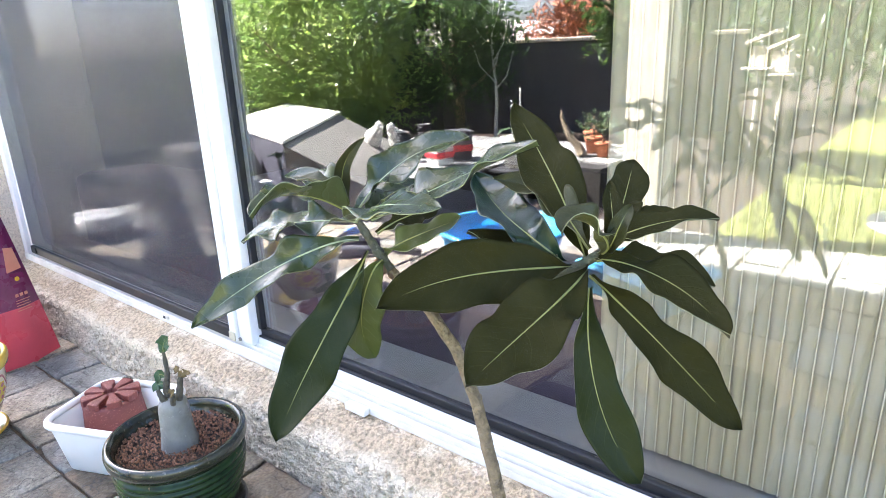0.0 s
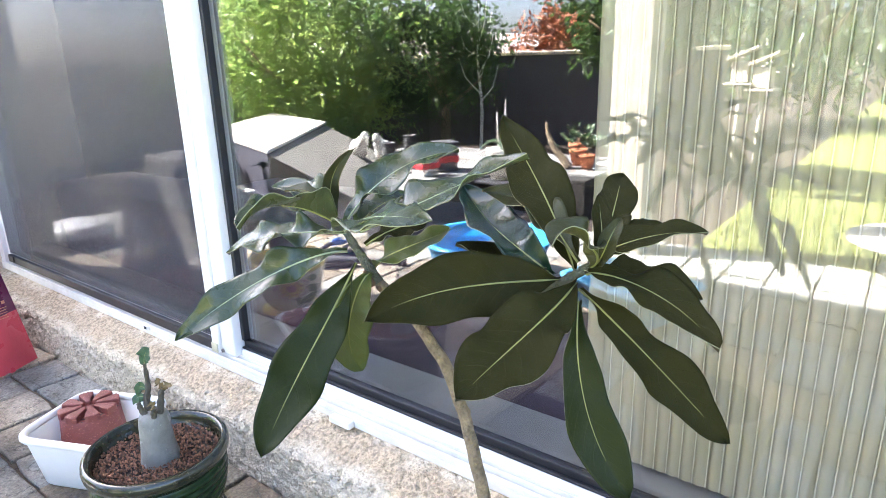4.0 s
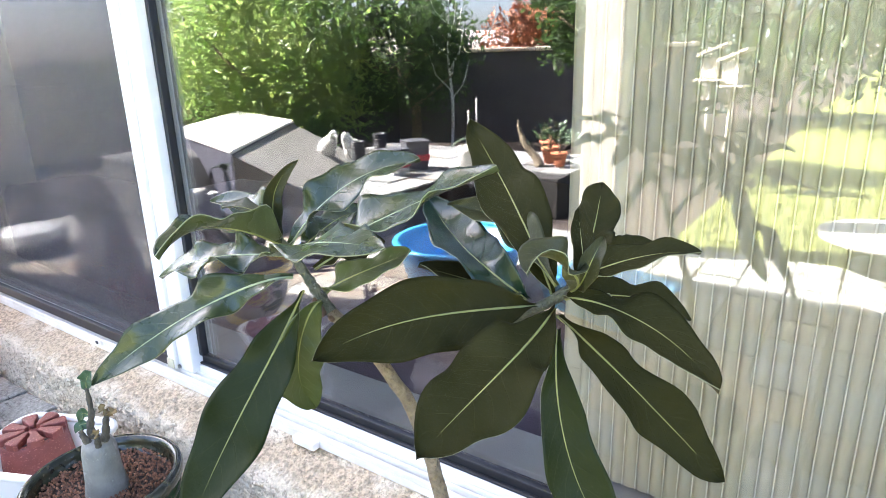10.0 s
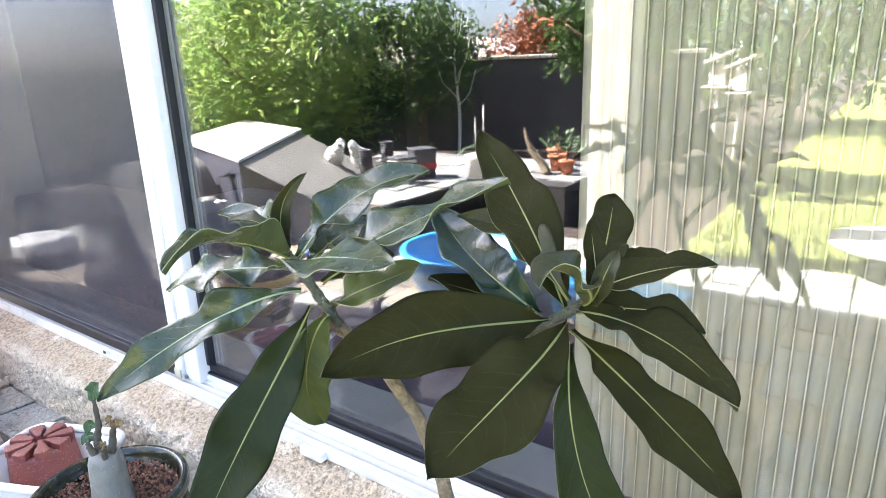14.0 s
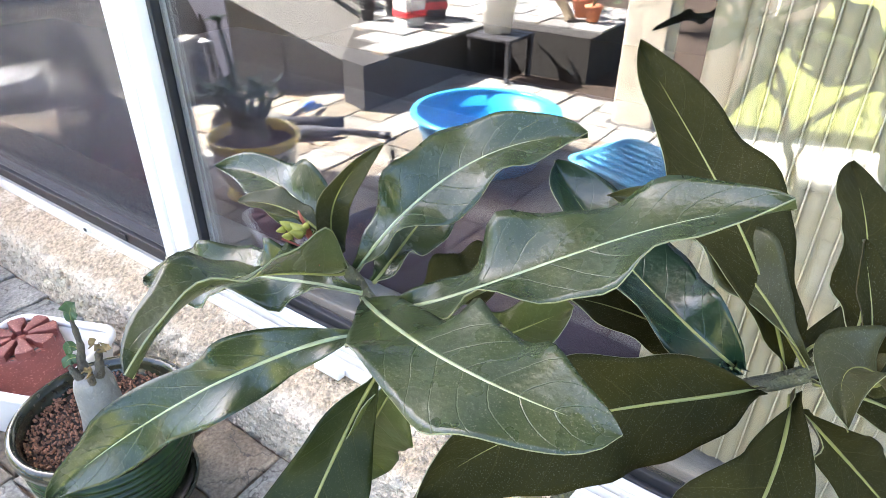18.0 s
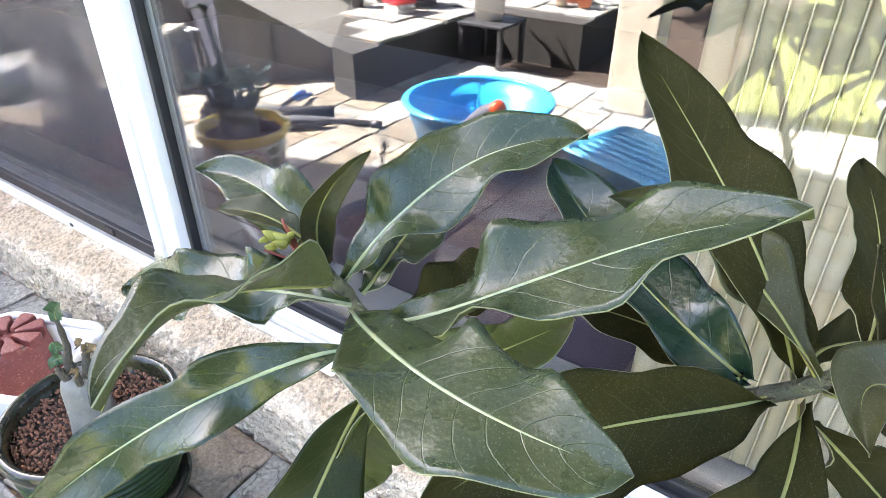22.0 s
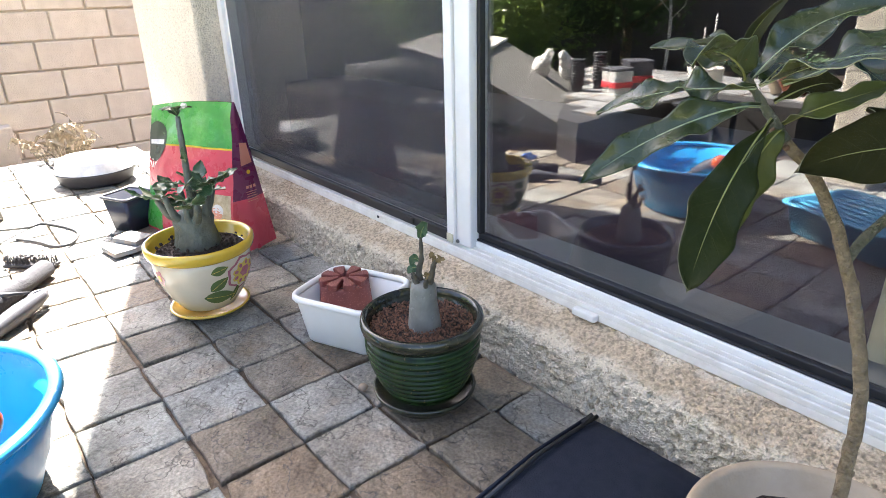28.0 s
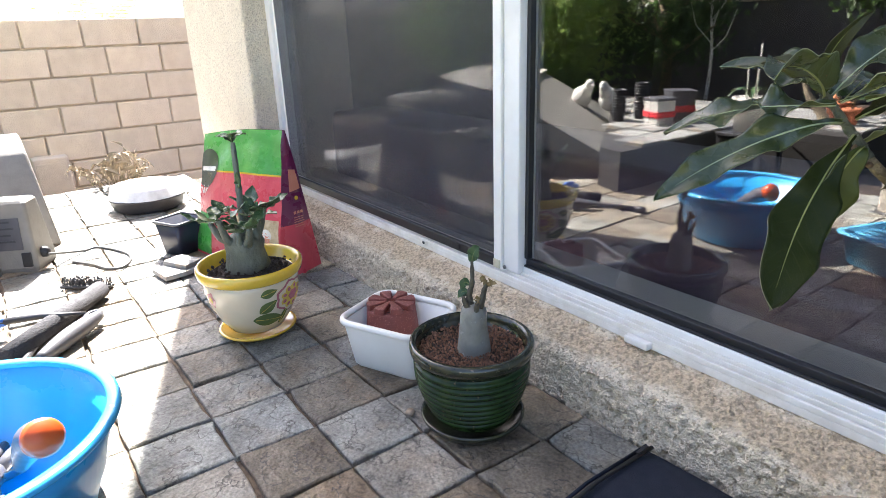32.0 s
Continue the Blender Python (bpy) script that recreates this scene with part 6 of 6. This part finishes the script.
fr = thing("tube_frame", "low bent metal tube frame", "frame", (-1.50, -0.965, 0))
M_TUBEMETAL = mat("dull_metal_tube", (0.45, 0.45, 0.46), rough=0.35, metal=1.0)
for s in (0, 1):
    part("hoop", tube(smooth_line([(0.0, 0.03 * s, 0.0), (0.01, 0.03 * s, 0.17), (0.03, 0.03 * s, 0.195), (0.19, 0.03 * s, 0.20), (0.215, 0.03 * s, 0.18), (0.22, 0.03 * s, 0.0)], 6), 0.006, 8), M_TUBEMETAL, fr, smooth=True)

# post, lawn and table beyond
M_POST = mat("weathered_white_post", (0.62, 0.56, 0.46), (0.42, 0.37, 0.30), 0.85, 14, 0.5, 60)
post = thing("wooden_post", "weathered pale timber post", "post", (0.205, -1.64, 0))
part("shaft", B(-0.075, 0.075, -0.06, 0.06, -0.16, 2.6, bevel=0.008), M_POST, post)
part("base_plate", B(-0.09, 0.09, -0.075, 0.075, -0.15, 0.004, bevel=0.003), M_TUBEMETAL, post)
structure("lawn", B(0.42, 30, -30, -1.80, -0.028, -0.004), M_LAWN, "sunlit mown lawn", "lawn")
bm = bmesh.new()
rg = np.random.RandomState(2)
for q in range(9000):
    x, y = rg.uniform(0.45, 2.4), -1.81 - abs(rg.normal(0, 0.9))
    h, a = rg.uniform(0.02, 0.045), rg.uniform(0, 6.28)
    c, s = 0.0025 * math.cos(a), 0.0025 * math.sin(a)
    bx_, by_ = rg.uniform(-0.015, 0.015), rg.uniform(-0.015, 0.015)
    v = [bm.verts.new(p) for p in ((x - c, y - s, -0.006), (x + c, y + s, -0.006), (x + bx_, y + by_, h - 0.006))]
    bm.faces.new(v)
tagged(part("grass", bm, M_LAWN), "short blades of sunlit grass", "grass", kind="stuff")
M_TABLE = mat("pale_stone_table", (0.55, 0.53, 0.48), (0.46, 0.44, 0.40), 0.35, 12)
tbl = thing("round_table", "round pale patio table on the lawn", "table", (1.15, -1.90, -0.004))
part("tabletop", lathe([(0, 0.10), (0.22, 0.10), (0.232, 0.106), (0.230, 0.118), (0.22, 0.121), (0, 0.121)], 56), M_TABLE, tbl, smooth=True)
part("pedestal", lathe([(0.12, 0), (0.11, 0.015), (0.04, 0.03), (0.035, 0.08), (0.07, 0.099)], 24), M_TUBEMETAL, tbl, smooth=True)
for i, (x, dz) in enumerate(((0.275, 0.0), (0.385, -0.03))):
    bh = thing("bird_house", "small pale wooden bird house on a pole", "bird house", (x, -2.95, 0.13), 8 * i, group="bird houses")
    part("pole", tube([(0, 0, -0.17), (0, 0, 0.47 + dz)], 0.010, 10), M_POST, bh, smooth=True)
    part("box", B(-0.042, 0.042, -0.04, 0.04, 0.471 + dz, 0.575 + dz, bevel=0.003), M_POST, bh)
    part("roof", prism([(-0.07, 0.58), (0.08, 0.64), (0.082, 0.655), (-0.07, 0.596)], -0.06, 0.06), M_POST, bh).matrix_basis = pose(0, 0, dz, 90, 0, 0)
    part("perch_tray", B(-0.075, 0.075, -0.06, 0.06, 0.455 + dz, 0.468 + dz, bevel=0.003), M_POST, bh)
M_CLAY = mat("terracotta", (0.50, 0.17, 0.08), (0.42, 0.14, 0.07), 0.8, 18, 0.2, 90)
for i, (x, y, r) in enumerate(((-0.39, -2.42, 0.05), (-0.30, -2.34, 0.042), (-0.48, -2.60, 0.055))):
    tp = thing("clay_pot", "terracotta pot with a bushy jade plant", "plant pot", (x, y, PLAT_Z + 0.002), 0, group="clay pots")
    zb = 0.0
    part("body", lathe([(0, zb), (r * 0.65, zb), (r * 0.9, zb + r * 1.4), (r * 1.02, zb + r * 1.42), (r * 1.02, zb + r * 1.75), (r * 0.92, zb + r * 1.75), (0, zb + r * 1.6)], 28), M_CLAY, tp, smooth=True)
    rl = random.Random(40 + i)
    for q in range(26):
        a, e = rl.uniform(0, 6.28), rl.uniform(0.2, 1.3)
        p0 = Vector((0.02 * math.cos(a), 0.02 * math.sin(a), zb + r * 1.6))
        d = Vector((math.cos(a) * math.cos(e), math.sin(a) * math.cos(e), math.sin(e)))
        p1 = p0 + d * rl.uniform(0.05, 0.12)
        leaf(tp, p1, p1 + d * 0.018, p1 + d * 0.04, 0.022, (0.1, 0.3, 1), mats=M_SMALLLEAF, ribw=0.0008, belly=0.5)
    part("stems", tube([(0, 0, zb + r * 1.5), (0.004, 0, zb + r * 1.5 + 0.09)], [0.008, 0.004], 8), M_BARK, tp, smooth=True)
drift = thing("driftwood", "curved pale driftwood branch standing upright", "driftwood", (-0.45, -2.30, PLAT_Z))
part("branch", tube(smooth_line([(0.06, 0, 0), (0.03, 0.0, 0.05), (-0.02, 0.01, 0.11), (-0.06, 0.01, 0.19), (-0.07, 0.01, 0.24)], 6), [0.024, 0.026, 0.025, 0.024, 0.023, 0.022, 0.022, 0.021, 0.02, 0.02, 0.019, 0.018, 0.018, 0.017, 0.016, 0.015, 0.013, 0.012, 0.011, 0.01, 0.009, 0.008, 0.007, 0.006, 0.005], 10), M_DRY, drift, smooth=True)


def foliage(parent, name_, n, centre, radius, leaf_size, material, seed, clumps=40, squash=(1, 1, 1), floor=None):
    """A crown of many small folded leaves, gathered in clumps with gaps between."""
    r_ = np.random.RandomState(seed)
    cl = []
    while len(cl) < clumps:
        p = r_.uniform(-1, 1, 3)
        d = np.linalg.norm(p)
        if 0.35 < d < 1:
            cl.append(p * np.array(squash) * radius)
    verts, faces = [], []
    for q in range(n):
        c = cl[r_.randint(clumps)] + r_.normal(0, 0.17 * radius, 3)
        p = np.array(centre) + c
        if floor is not None and p[2] < floor:
            continue
        a = r_.normal(0, 1, 3)
        a /= np.linalg.norm(a)
        b = np.cross(a, r_.normal(0, 1, 3))
        b /= np.linalg.norm(b)
        nrm = np.cross(a, b)
        s = leaf_size * r_.uniform(0.6, 1.3)
        k = len(verts)
        verts += [p - a * s, p + b * s * 0.42 + nrm * s * 0.12, p + a * s, p - b * s * 0.42 + nrm * s * 0.12]
        faces += [(k, k + 1, k + 2), (k, k + 2, k + 3)]
    me = bpy.data.meshes.new(name_)
    me.from_pydata([tuple(v) for v in verts], [], faces)
    me.materials.append(material)
    ob = new(name_, me)
    ob.parent = parent
    return tagged(ob, kind="stuff")


def foliage_mat(name, col, col2):
    """Thin leaves: part of the light shines through them."""
    m = mat(name, col, col2, 0.4, 3)
    n, L = m.node_tree.nodes, m.node_tree.links.new
    p = n["Principled BSDF"]
    tl, mix = n.new("ShaderNodeBsdfTranslucent"), n.new("ShaderNodeMixShader")
    mix.inputs[0].default_value = 0.55
    L(p.inputs["Base Color"].links[0].from_socket, tl.inputs[0])
    L(p.outputs[0], mix.inputs[1])
    L(tl.outputs[0], mix.inputs[2])
    L(mix.outputs[0], n["Material Output"].inputs[0])
    return m


M_FOLI = foliage_mat("citrus_leaf", (0.42, 0.52, 0.14), (0.14, 0.26, 0.08))
M_FOLD = foliage_mat("dark_shrub_leaf", (0.075, 0.13, 0.035), (0.05, 0.09, 0.025))
M_FOLO = mat("rusty_shrub_leaf", (0.36, 0.13, 0.05), (0.26, 0.10, 0.04), 0.6, 3)


def tree(name_, label, at, height, crown_r, n, material, seed, leaf_size, trunk_r=0.05, squash=(1, 1, 0.9), floor=None):
    t = thing(name_, label, "tree", at)
    tl = smooth_line([(0, 0, -0.02), (0.02, 0.01, height * 0.3), (-0.02, 0.02, height * 0.55), (0.0, 0.0, height * 0.85)], 5)
    part("trunk", tube(tl, [trunk_r * (1 - 0.75 * i / len(tl)) for i in range(len(tl))], 10), M_BARK, t, smooth=True)
    rr_ = random.Random(seed)
    for q in range(6):
        a = q * 1.05 + rr_.uniform(-0.3, 0.3)
        s0 = tl[5 + q]
        part("limb", tube([s0, s0 + Vector((0.4 * crown_r * math.cos(a), 0.4 * crown_r * math.sin(a), 0.2 * crown_r)), s0 + Vector((0.8 * crown_r * math.cos(a), 0.8 * crown_r * math.sin(a), 0.45 * crown_r))], [trunk_r * 0.45, trunk_r * 0.3, trunk_r * 0.12], 7), M_BARK, t, smooth=True)
    foliage(t, "crown", n, (0, 0, height * 0.62), crown_r, leaf_size, material, seed, squash=squash, floor=floor)
    return t


tree("citrus_tree", "sunlit citrus tree with dense yellow-green leaves", (-3.35, -2.95, -0.03), 1.55, 1.0, 30000, M_FOLI, 5, 0.028, squash=(1.1, 0.75, 0.95), floor=0.03)
tree("shade_shrub", "dark green shrub against the wall", (-2.20, -3.60, -0.03), 1.35, 0.55, 7000, M_FOLD, 6, 0.03, floor=0.02)
tree("dark_shrub", "dark leafy shrub at the wall end", (-0.40, -3.35, -0.03), 1.9, 0.50, 8000, M_FOLD, 7, 0.03, floor=0.02)
tree("rusty_bush", "rust-coloured shrub beyond the wall", (-2.9, -7.0, -0.03), 1.6, 0.55, 2500, M_FOLO, 9, 0.05)
tree("lawn_tree", "leafy tree at the far side of the lawn", (0.2, -6.5, -0.03), 2.4, 1.35, 9000, M_FOLD, 13, 0.06, floor=0.02)
tree("lawn_tree", "leafy tree at the far side of the lawn", (2.3, -7.0, -0.03), 2.6, 1.45, 8000, M_FOLD, 15, 0.06, floor=0.02)
bare = thing("bare_tree", "slender leafless young tree", "tree", (-1.80, -3.55, -0.03))
part("trunk", tube(smooth_line([(0, 0, 0), (0.02, 0, 0.4), (-0.01, 0.01, 0.8), (0.0, 0, 1.2)], 6), [0.016 - 0.0006 * i for i in range(19)], 8), M_STONE, bare, smooth=True)
for q in range(8):
    a = q * 2.2
    z = 0.45 + 0.08 * q
    part("twig", tube([(0, 0, z), (0.12 * math.cos(a), 0.12 * math.sin(a), z + 0.12), (0.18 * math.cos(a), 0.18 * math.sin(a), z + 0.3)], [0.006, 0.004, 0.002], 6), M_STONE, bare, smooth=True)
# Distance haze is painted as a pale colour; the far roof shares it.
M_HILL = mat("haze_tinted_hill", (0.62, 0.55, 0.50), (0.56, 0.50, 0.46), 0.95, 0.05)
bm = bmesh.new()
ha = [bm.verts.new((-58 + 4 * i, -55, -14)) for i in range(30)]
hb = [bm.verts.new((-58 + 4 * i, -55 - 2, 0.2 + 1.6 * noise.noise((i * 0.35, 2, 0)) + 0.8)) for i in range(30)]
hc = [bm.verts.new((-58 + 4 * i, -59, -14)) for i in range(30)]
for a, b in ((ha, hb), (hb, hc)):
    for i in range(29):
        bm.faces.new((a[i], a[i + 1], b[i + 1], b[i]))
structure("backdrop", bm, M_HILL, "low hills on the horizon, coloured pale for haze", "hills")
hs = thing("neighbour_house", "low tan house with tiled roof beyond the wall", "house", (-10.3, -16, 0.25))
part("wall", B(-2.4, 2.4, -1.5, 1.5, -2.2, 0.7), M_BLOCK, hs)
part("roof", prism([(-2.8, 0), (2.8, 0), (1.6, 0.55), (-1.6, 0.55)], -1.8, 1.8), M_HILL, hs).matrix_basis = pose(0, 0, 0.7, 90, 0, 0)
for x in (-1.5, 0.2, 1.5):
    w_ = part("window", B(x - 0.25, x + 0.25, 1.501, 1.53, 0.2, 0.55), M_WHITE, hs)
    part("pane", B(x - 0.21, x + 0.21, 1.531, 1.54, 0.24, 0.51), M_BLACK, w_)
structure("garden_bed", B(-4.69, 30, -30, -1.30, -0.45, -0.03), M_SOIL, "sloping soil bed behind the patio", "garden bed")
palm = thing("palm_tree", "fan of bright palm fronds over the side wall", "palm", (-6.2, 0.05, -0.35))
part("trunk", tube([(0, 0, -0.30), (0, 0.02, 0.9)], [0.1, 0.08], 10), M_BARK, palm, smooth=True)
rp_ = random.Random(3)
for q in range(16):
    a = q * 0.41
    bm = bmesh.new()
    tip_ = Vector((1.15 * math.cos(a), 1.15 * math.sin(a), 1.0 + rp_.uniform(0.0, 0.5)))
    b0 = Vector((0, 0, 0.9))
    for s in range(14):
        t = 0.2 + 0.8 * s / 14
        c = b0.lerp(tip_, t) + Vector((0, 0, 0.35 * math.sin(t * 3.0)))
        for sd in (-1, 1):
            side = Vector((-math.sin(a), math.cos(a), -0.35)) * sd
            e = c + side * 0.26 * (1 - 0.6 * t) + (tip_ - b0) * 0.18
            w = (tip_ - b0).normalized() * 0.02
            bm.faces.new([bm.verts.new(v) for v in (c - w, c + w, e)])
    part("frond", bm, M_FOLI, palm)

# ---- paving ----
pave = structure("pavement", B(-2.40, 2.3, -1.80, FACE - 0.0005, -0.036, -0.010), M_GROUT, "random slate paving with sandy joints", "paving")


def slate_mat():
    """Riven slate: each tile its own cast from blue-grey to rust-brown, with stepped cleavage and dusty sheen."""
    m = mat("slate_tile", (0.36, 0.335, 0.295), (0.16, 0.145, 0.125), 0.55, 9, rand=0.26, spec=0.3)
    n, L = m.node_tree.nodes, m.node_tree.links.new
    p = n["Principled BSDF"]
    base = p.inputs["Base Color"].links[0].from_socket
    oi, rp, mul, tc = (n.new("ShaderNode" + k) for k in ("ObjectInfo", "ValToRGB", "Mix", "TexCoord"))
    rp.color_ramp.elements[0].color, rp.color_ramp.elements[1].color = (0.82, 0.90, 0.95, 1), (0.82, 0.66, 0.50, 1)
    for pos, col in ((0.3, (0.94, 1.0, 1.02, 1)), (0.5, (1.06, 1.02, 0.94, 1)), (0.68, (0.72, 0.68, 0.60, 1)), (0.84, (1.02, 0.88, 0.72, 1))):
        rp.color_ramp.elements.new(pos).color = col
    wn_ = n.new("ShaderNodeTexWhiteNoise")
    wn_.noise_dimensions = "1D"
    L(oi.outputs["Random"], wn_.inputs["W"])
    L(wn_.outputs["Value"], rp.inputs[0])
    mul.data_type, mul.blend_type = "RGBA", "MULTIPLY"
    mul.inputs[0].default_value = 1.0
    L(base, mul.inputs[6])
    L(rp.outputs[0], mul.inputs[7])
    off = n.new("ShaderNodeVectorMath")
    off.operation = "MULTIPLY_ADD"
    off.inputs[1].default_value = (1, 1, 1)
    L(tc.outputs["Object"], off.inputs[0])
    cmb = n.new("ShaderNodeCombineXYZ")
    sc_ = n.new("ShaderNodeMath")
    sc_.operation = "MULTIPLY"
    sc_.inputs[1].default_value = 37.0
    L(oi.outputs["Random"], sc_.inputs[0])
    L(sc_.outputs[0], cmb.inputs[2])
    L(cmb.outputs[0], off.inputs[2])
    rust, big, fine = (n.new("ShaderNodeTexNoise") for _ in range(3))
    for q, s, d in ((rust, 11, 4), (big, 8, 7), (fine, 45, 8)):
        q.inputs["Scale"].default_value, q.inputs["Detail"].default_value = s, d
        L(off.outputs[0], q.inputs["Vector"])
    rm, m2 = n.new("ShaderNodeMapRange"), n.new("ShaderNodeMix")
    rm.inputs[1].default_value, rm.inputs[2].default_value, rm.inputs[4].default_value = 0.54, 0.70, 0.5
    L(rust.outputs["Fac"], rm.inputs[0])
    m2.data_type = "RGBA"
    m2.inputs[7].default_value = (0.25, 0.18, 0.115, 1)
    L(rm.outputs[0], m2.inputs[0])
    L(mul.outputs[2], m2.inputs[6])
    # cleavage steps: thin dark lips where a layer breaks off
    st, fl = n.new("ShaderNodeMath"), n.new("ShaderNodeMath")
    st.operation, fl.operation = "MULTIPLY", "FLOOR"
    st.inputs[1].default_value = 7.0
    L(big.outputs["Fac"], st.inputs[0])
    L(st.outputs[0], fl.inputs[0])
    fr_ = n.new("ShaderNodeMath")
    fr_.operation = "FRACT"
    L(st.outputs[0], fr_.inputs[0])
    lip = n.new("ShaderNodeMapRange")
    lip.inputs[1].default_value, lip.inputs[2].default_value, lip.inputs[3].default_value, lip.inputs[4].default_value = 0.0, 0.11, 0.95, 0.0
    L(fr_.outputs[0], lip.inputs[0])
    m3 = n.new("ShaderNodeMix")
    m3.data_type = "RGBA"
    m3.inputs[7].default_value = (0.085, 0.075, 0.065, 1)
    L(lip.outputs[0], m3.inputs[0])
    L(m2.outputs[2], m3.inputs[6])
    L(m3.outputs[2], p.inputs["Base Color"])
    b1, b2 = n.new("ShaderNodeBump"), n.new("ShaderNodeBump")
    b1.inputs["Strength"].default_value, b1.inputs["Distance"].default_value = 1.0, 0.0045
    b2.inputs["Strength"].default_value, b2.inputs["Distance"].default_value = 1.0, 0.012
    L(fl.outputs[0], b1.inputs["Height"])
    L(fine.outputs["Fac"], b2.inputs["Height"])
    L(b1.outputs[0], b2.inputs["Normal"])
    L(b2.outputs[0], p.inputs["Normal"])
    return m


M_SLATE_T = grain(grain(slate_mat(), 160, 0.66, 1.22), 30, 0.82, 1.14)
rng = random.Random(4)


def tile_outline(w, h, seed):
    """A riven tile: uneven edges and broken corners."""
    r_ = random.Random(seed)
    pts = []
    cs = [(-w / 2, -h / 2), (w / 2, -h / 2), (w / 2, h / 2), (-w / 2, h / 2)]
    for (x0, y0), (x1, y1) in zip(cs, cs[1:] + cs[:1]):
        for k in range(4):
            t = k / 4
            j = 0.0019 if k else 0.0028
            if k == 0 and r_.random() < 0.25:
                j = 0.008
            pts.append((x0 + (x1 - x0) * t + r_.uniform(-j, j), y0 + (y1 - y0) * t + r_.uniform(-j, j)))
    return pts


TILE_W, TILE_H = 0.1425, 0.1462
JOINT_X, JOINT_Y = 0.030, -0.2065
CUT_H = JOINT_Y - FACE
shapes = {}
for h in (TILE_H, -CUT_H):
    for v in range(9):
        bm = prism(tile_outline(TILE_W - 0.0065, h - 0.0065, v * 7 + int(h * 1000)), -0.014, 0.0)
        bmesh.ops.bevel(bm, geom=[e for e in bm.edges if all(q.co.z > -0.001 for q in e.verts)], offset=0.0022, segments=1, affect="EDGES")
        me = bpy.data.meshes.new("tile")
        bm.to_mesh(me)
        bm.free()
        me.materials.append(M_SLATE_T)
        shapes[h, v] = me
far_v, far_f = [], []
count = 0
for r in range(-1, 11):
    h = TILE_H if r >= 0 else -CUT_H
    yc = JOINT_Y - TILE_H * (r + 0.5) if r >= 0 else (JOINT_Y + FACE) / 2
    for k in range(-17, 16):
        x = JOINT_X + TILE_W * (k + 0.5)
        me = shapes[h, rng.randint(0, 8)]
        z, tx, ty = rng.uniform(-0.0035, 0.0022), rng.uniform(-0.8, 0.8), rng.uniform(-0.7, 0.7)
        m = pose(x + rng.uniform(-0.0022, 0.0022), yc + rng.uniform(-0.002, 0.002), z, tx, ty, 180 * rng.randint(0, 1) + rng.uniform(-0.7, 0.7))
        if -14 < k < 8 and r < 8 and count < 300:
            ob = new("tile", me)
            ob.parent = pave
            ob.matrix_basis = m
            count += 1
        else:
            n0 = len(far_v)
            far_v += [m @ q.co for q in me.vertices]
            far_f += [[n0 + i for i in p.vertices] for p in me.polygons]
me = bpy.data.meshes.new("far_tiles")
me.from_pydata(far_v, [], far_f)
me.materials.append(M_SLATE_T)
ob = new("far_tiles", me)
ob.parent = pave
tagged(ob, kind="stuff")
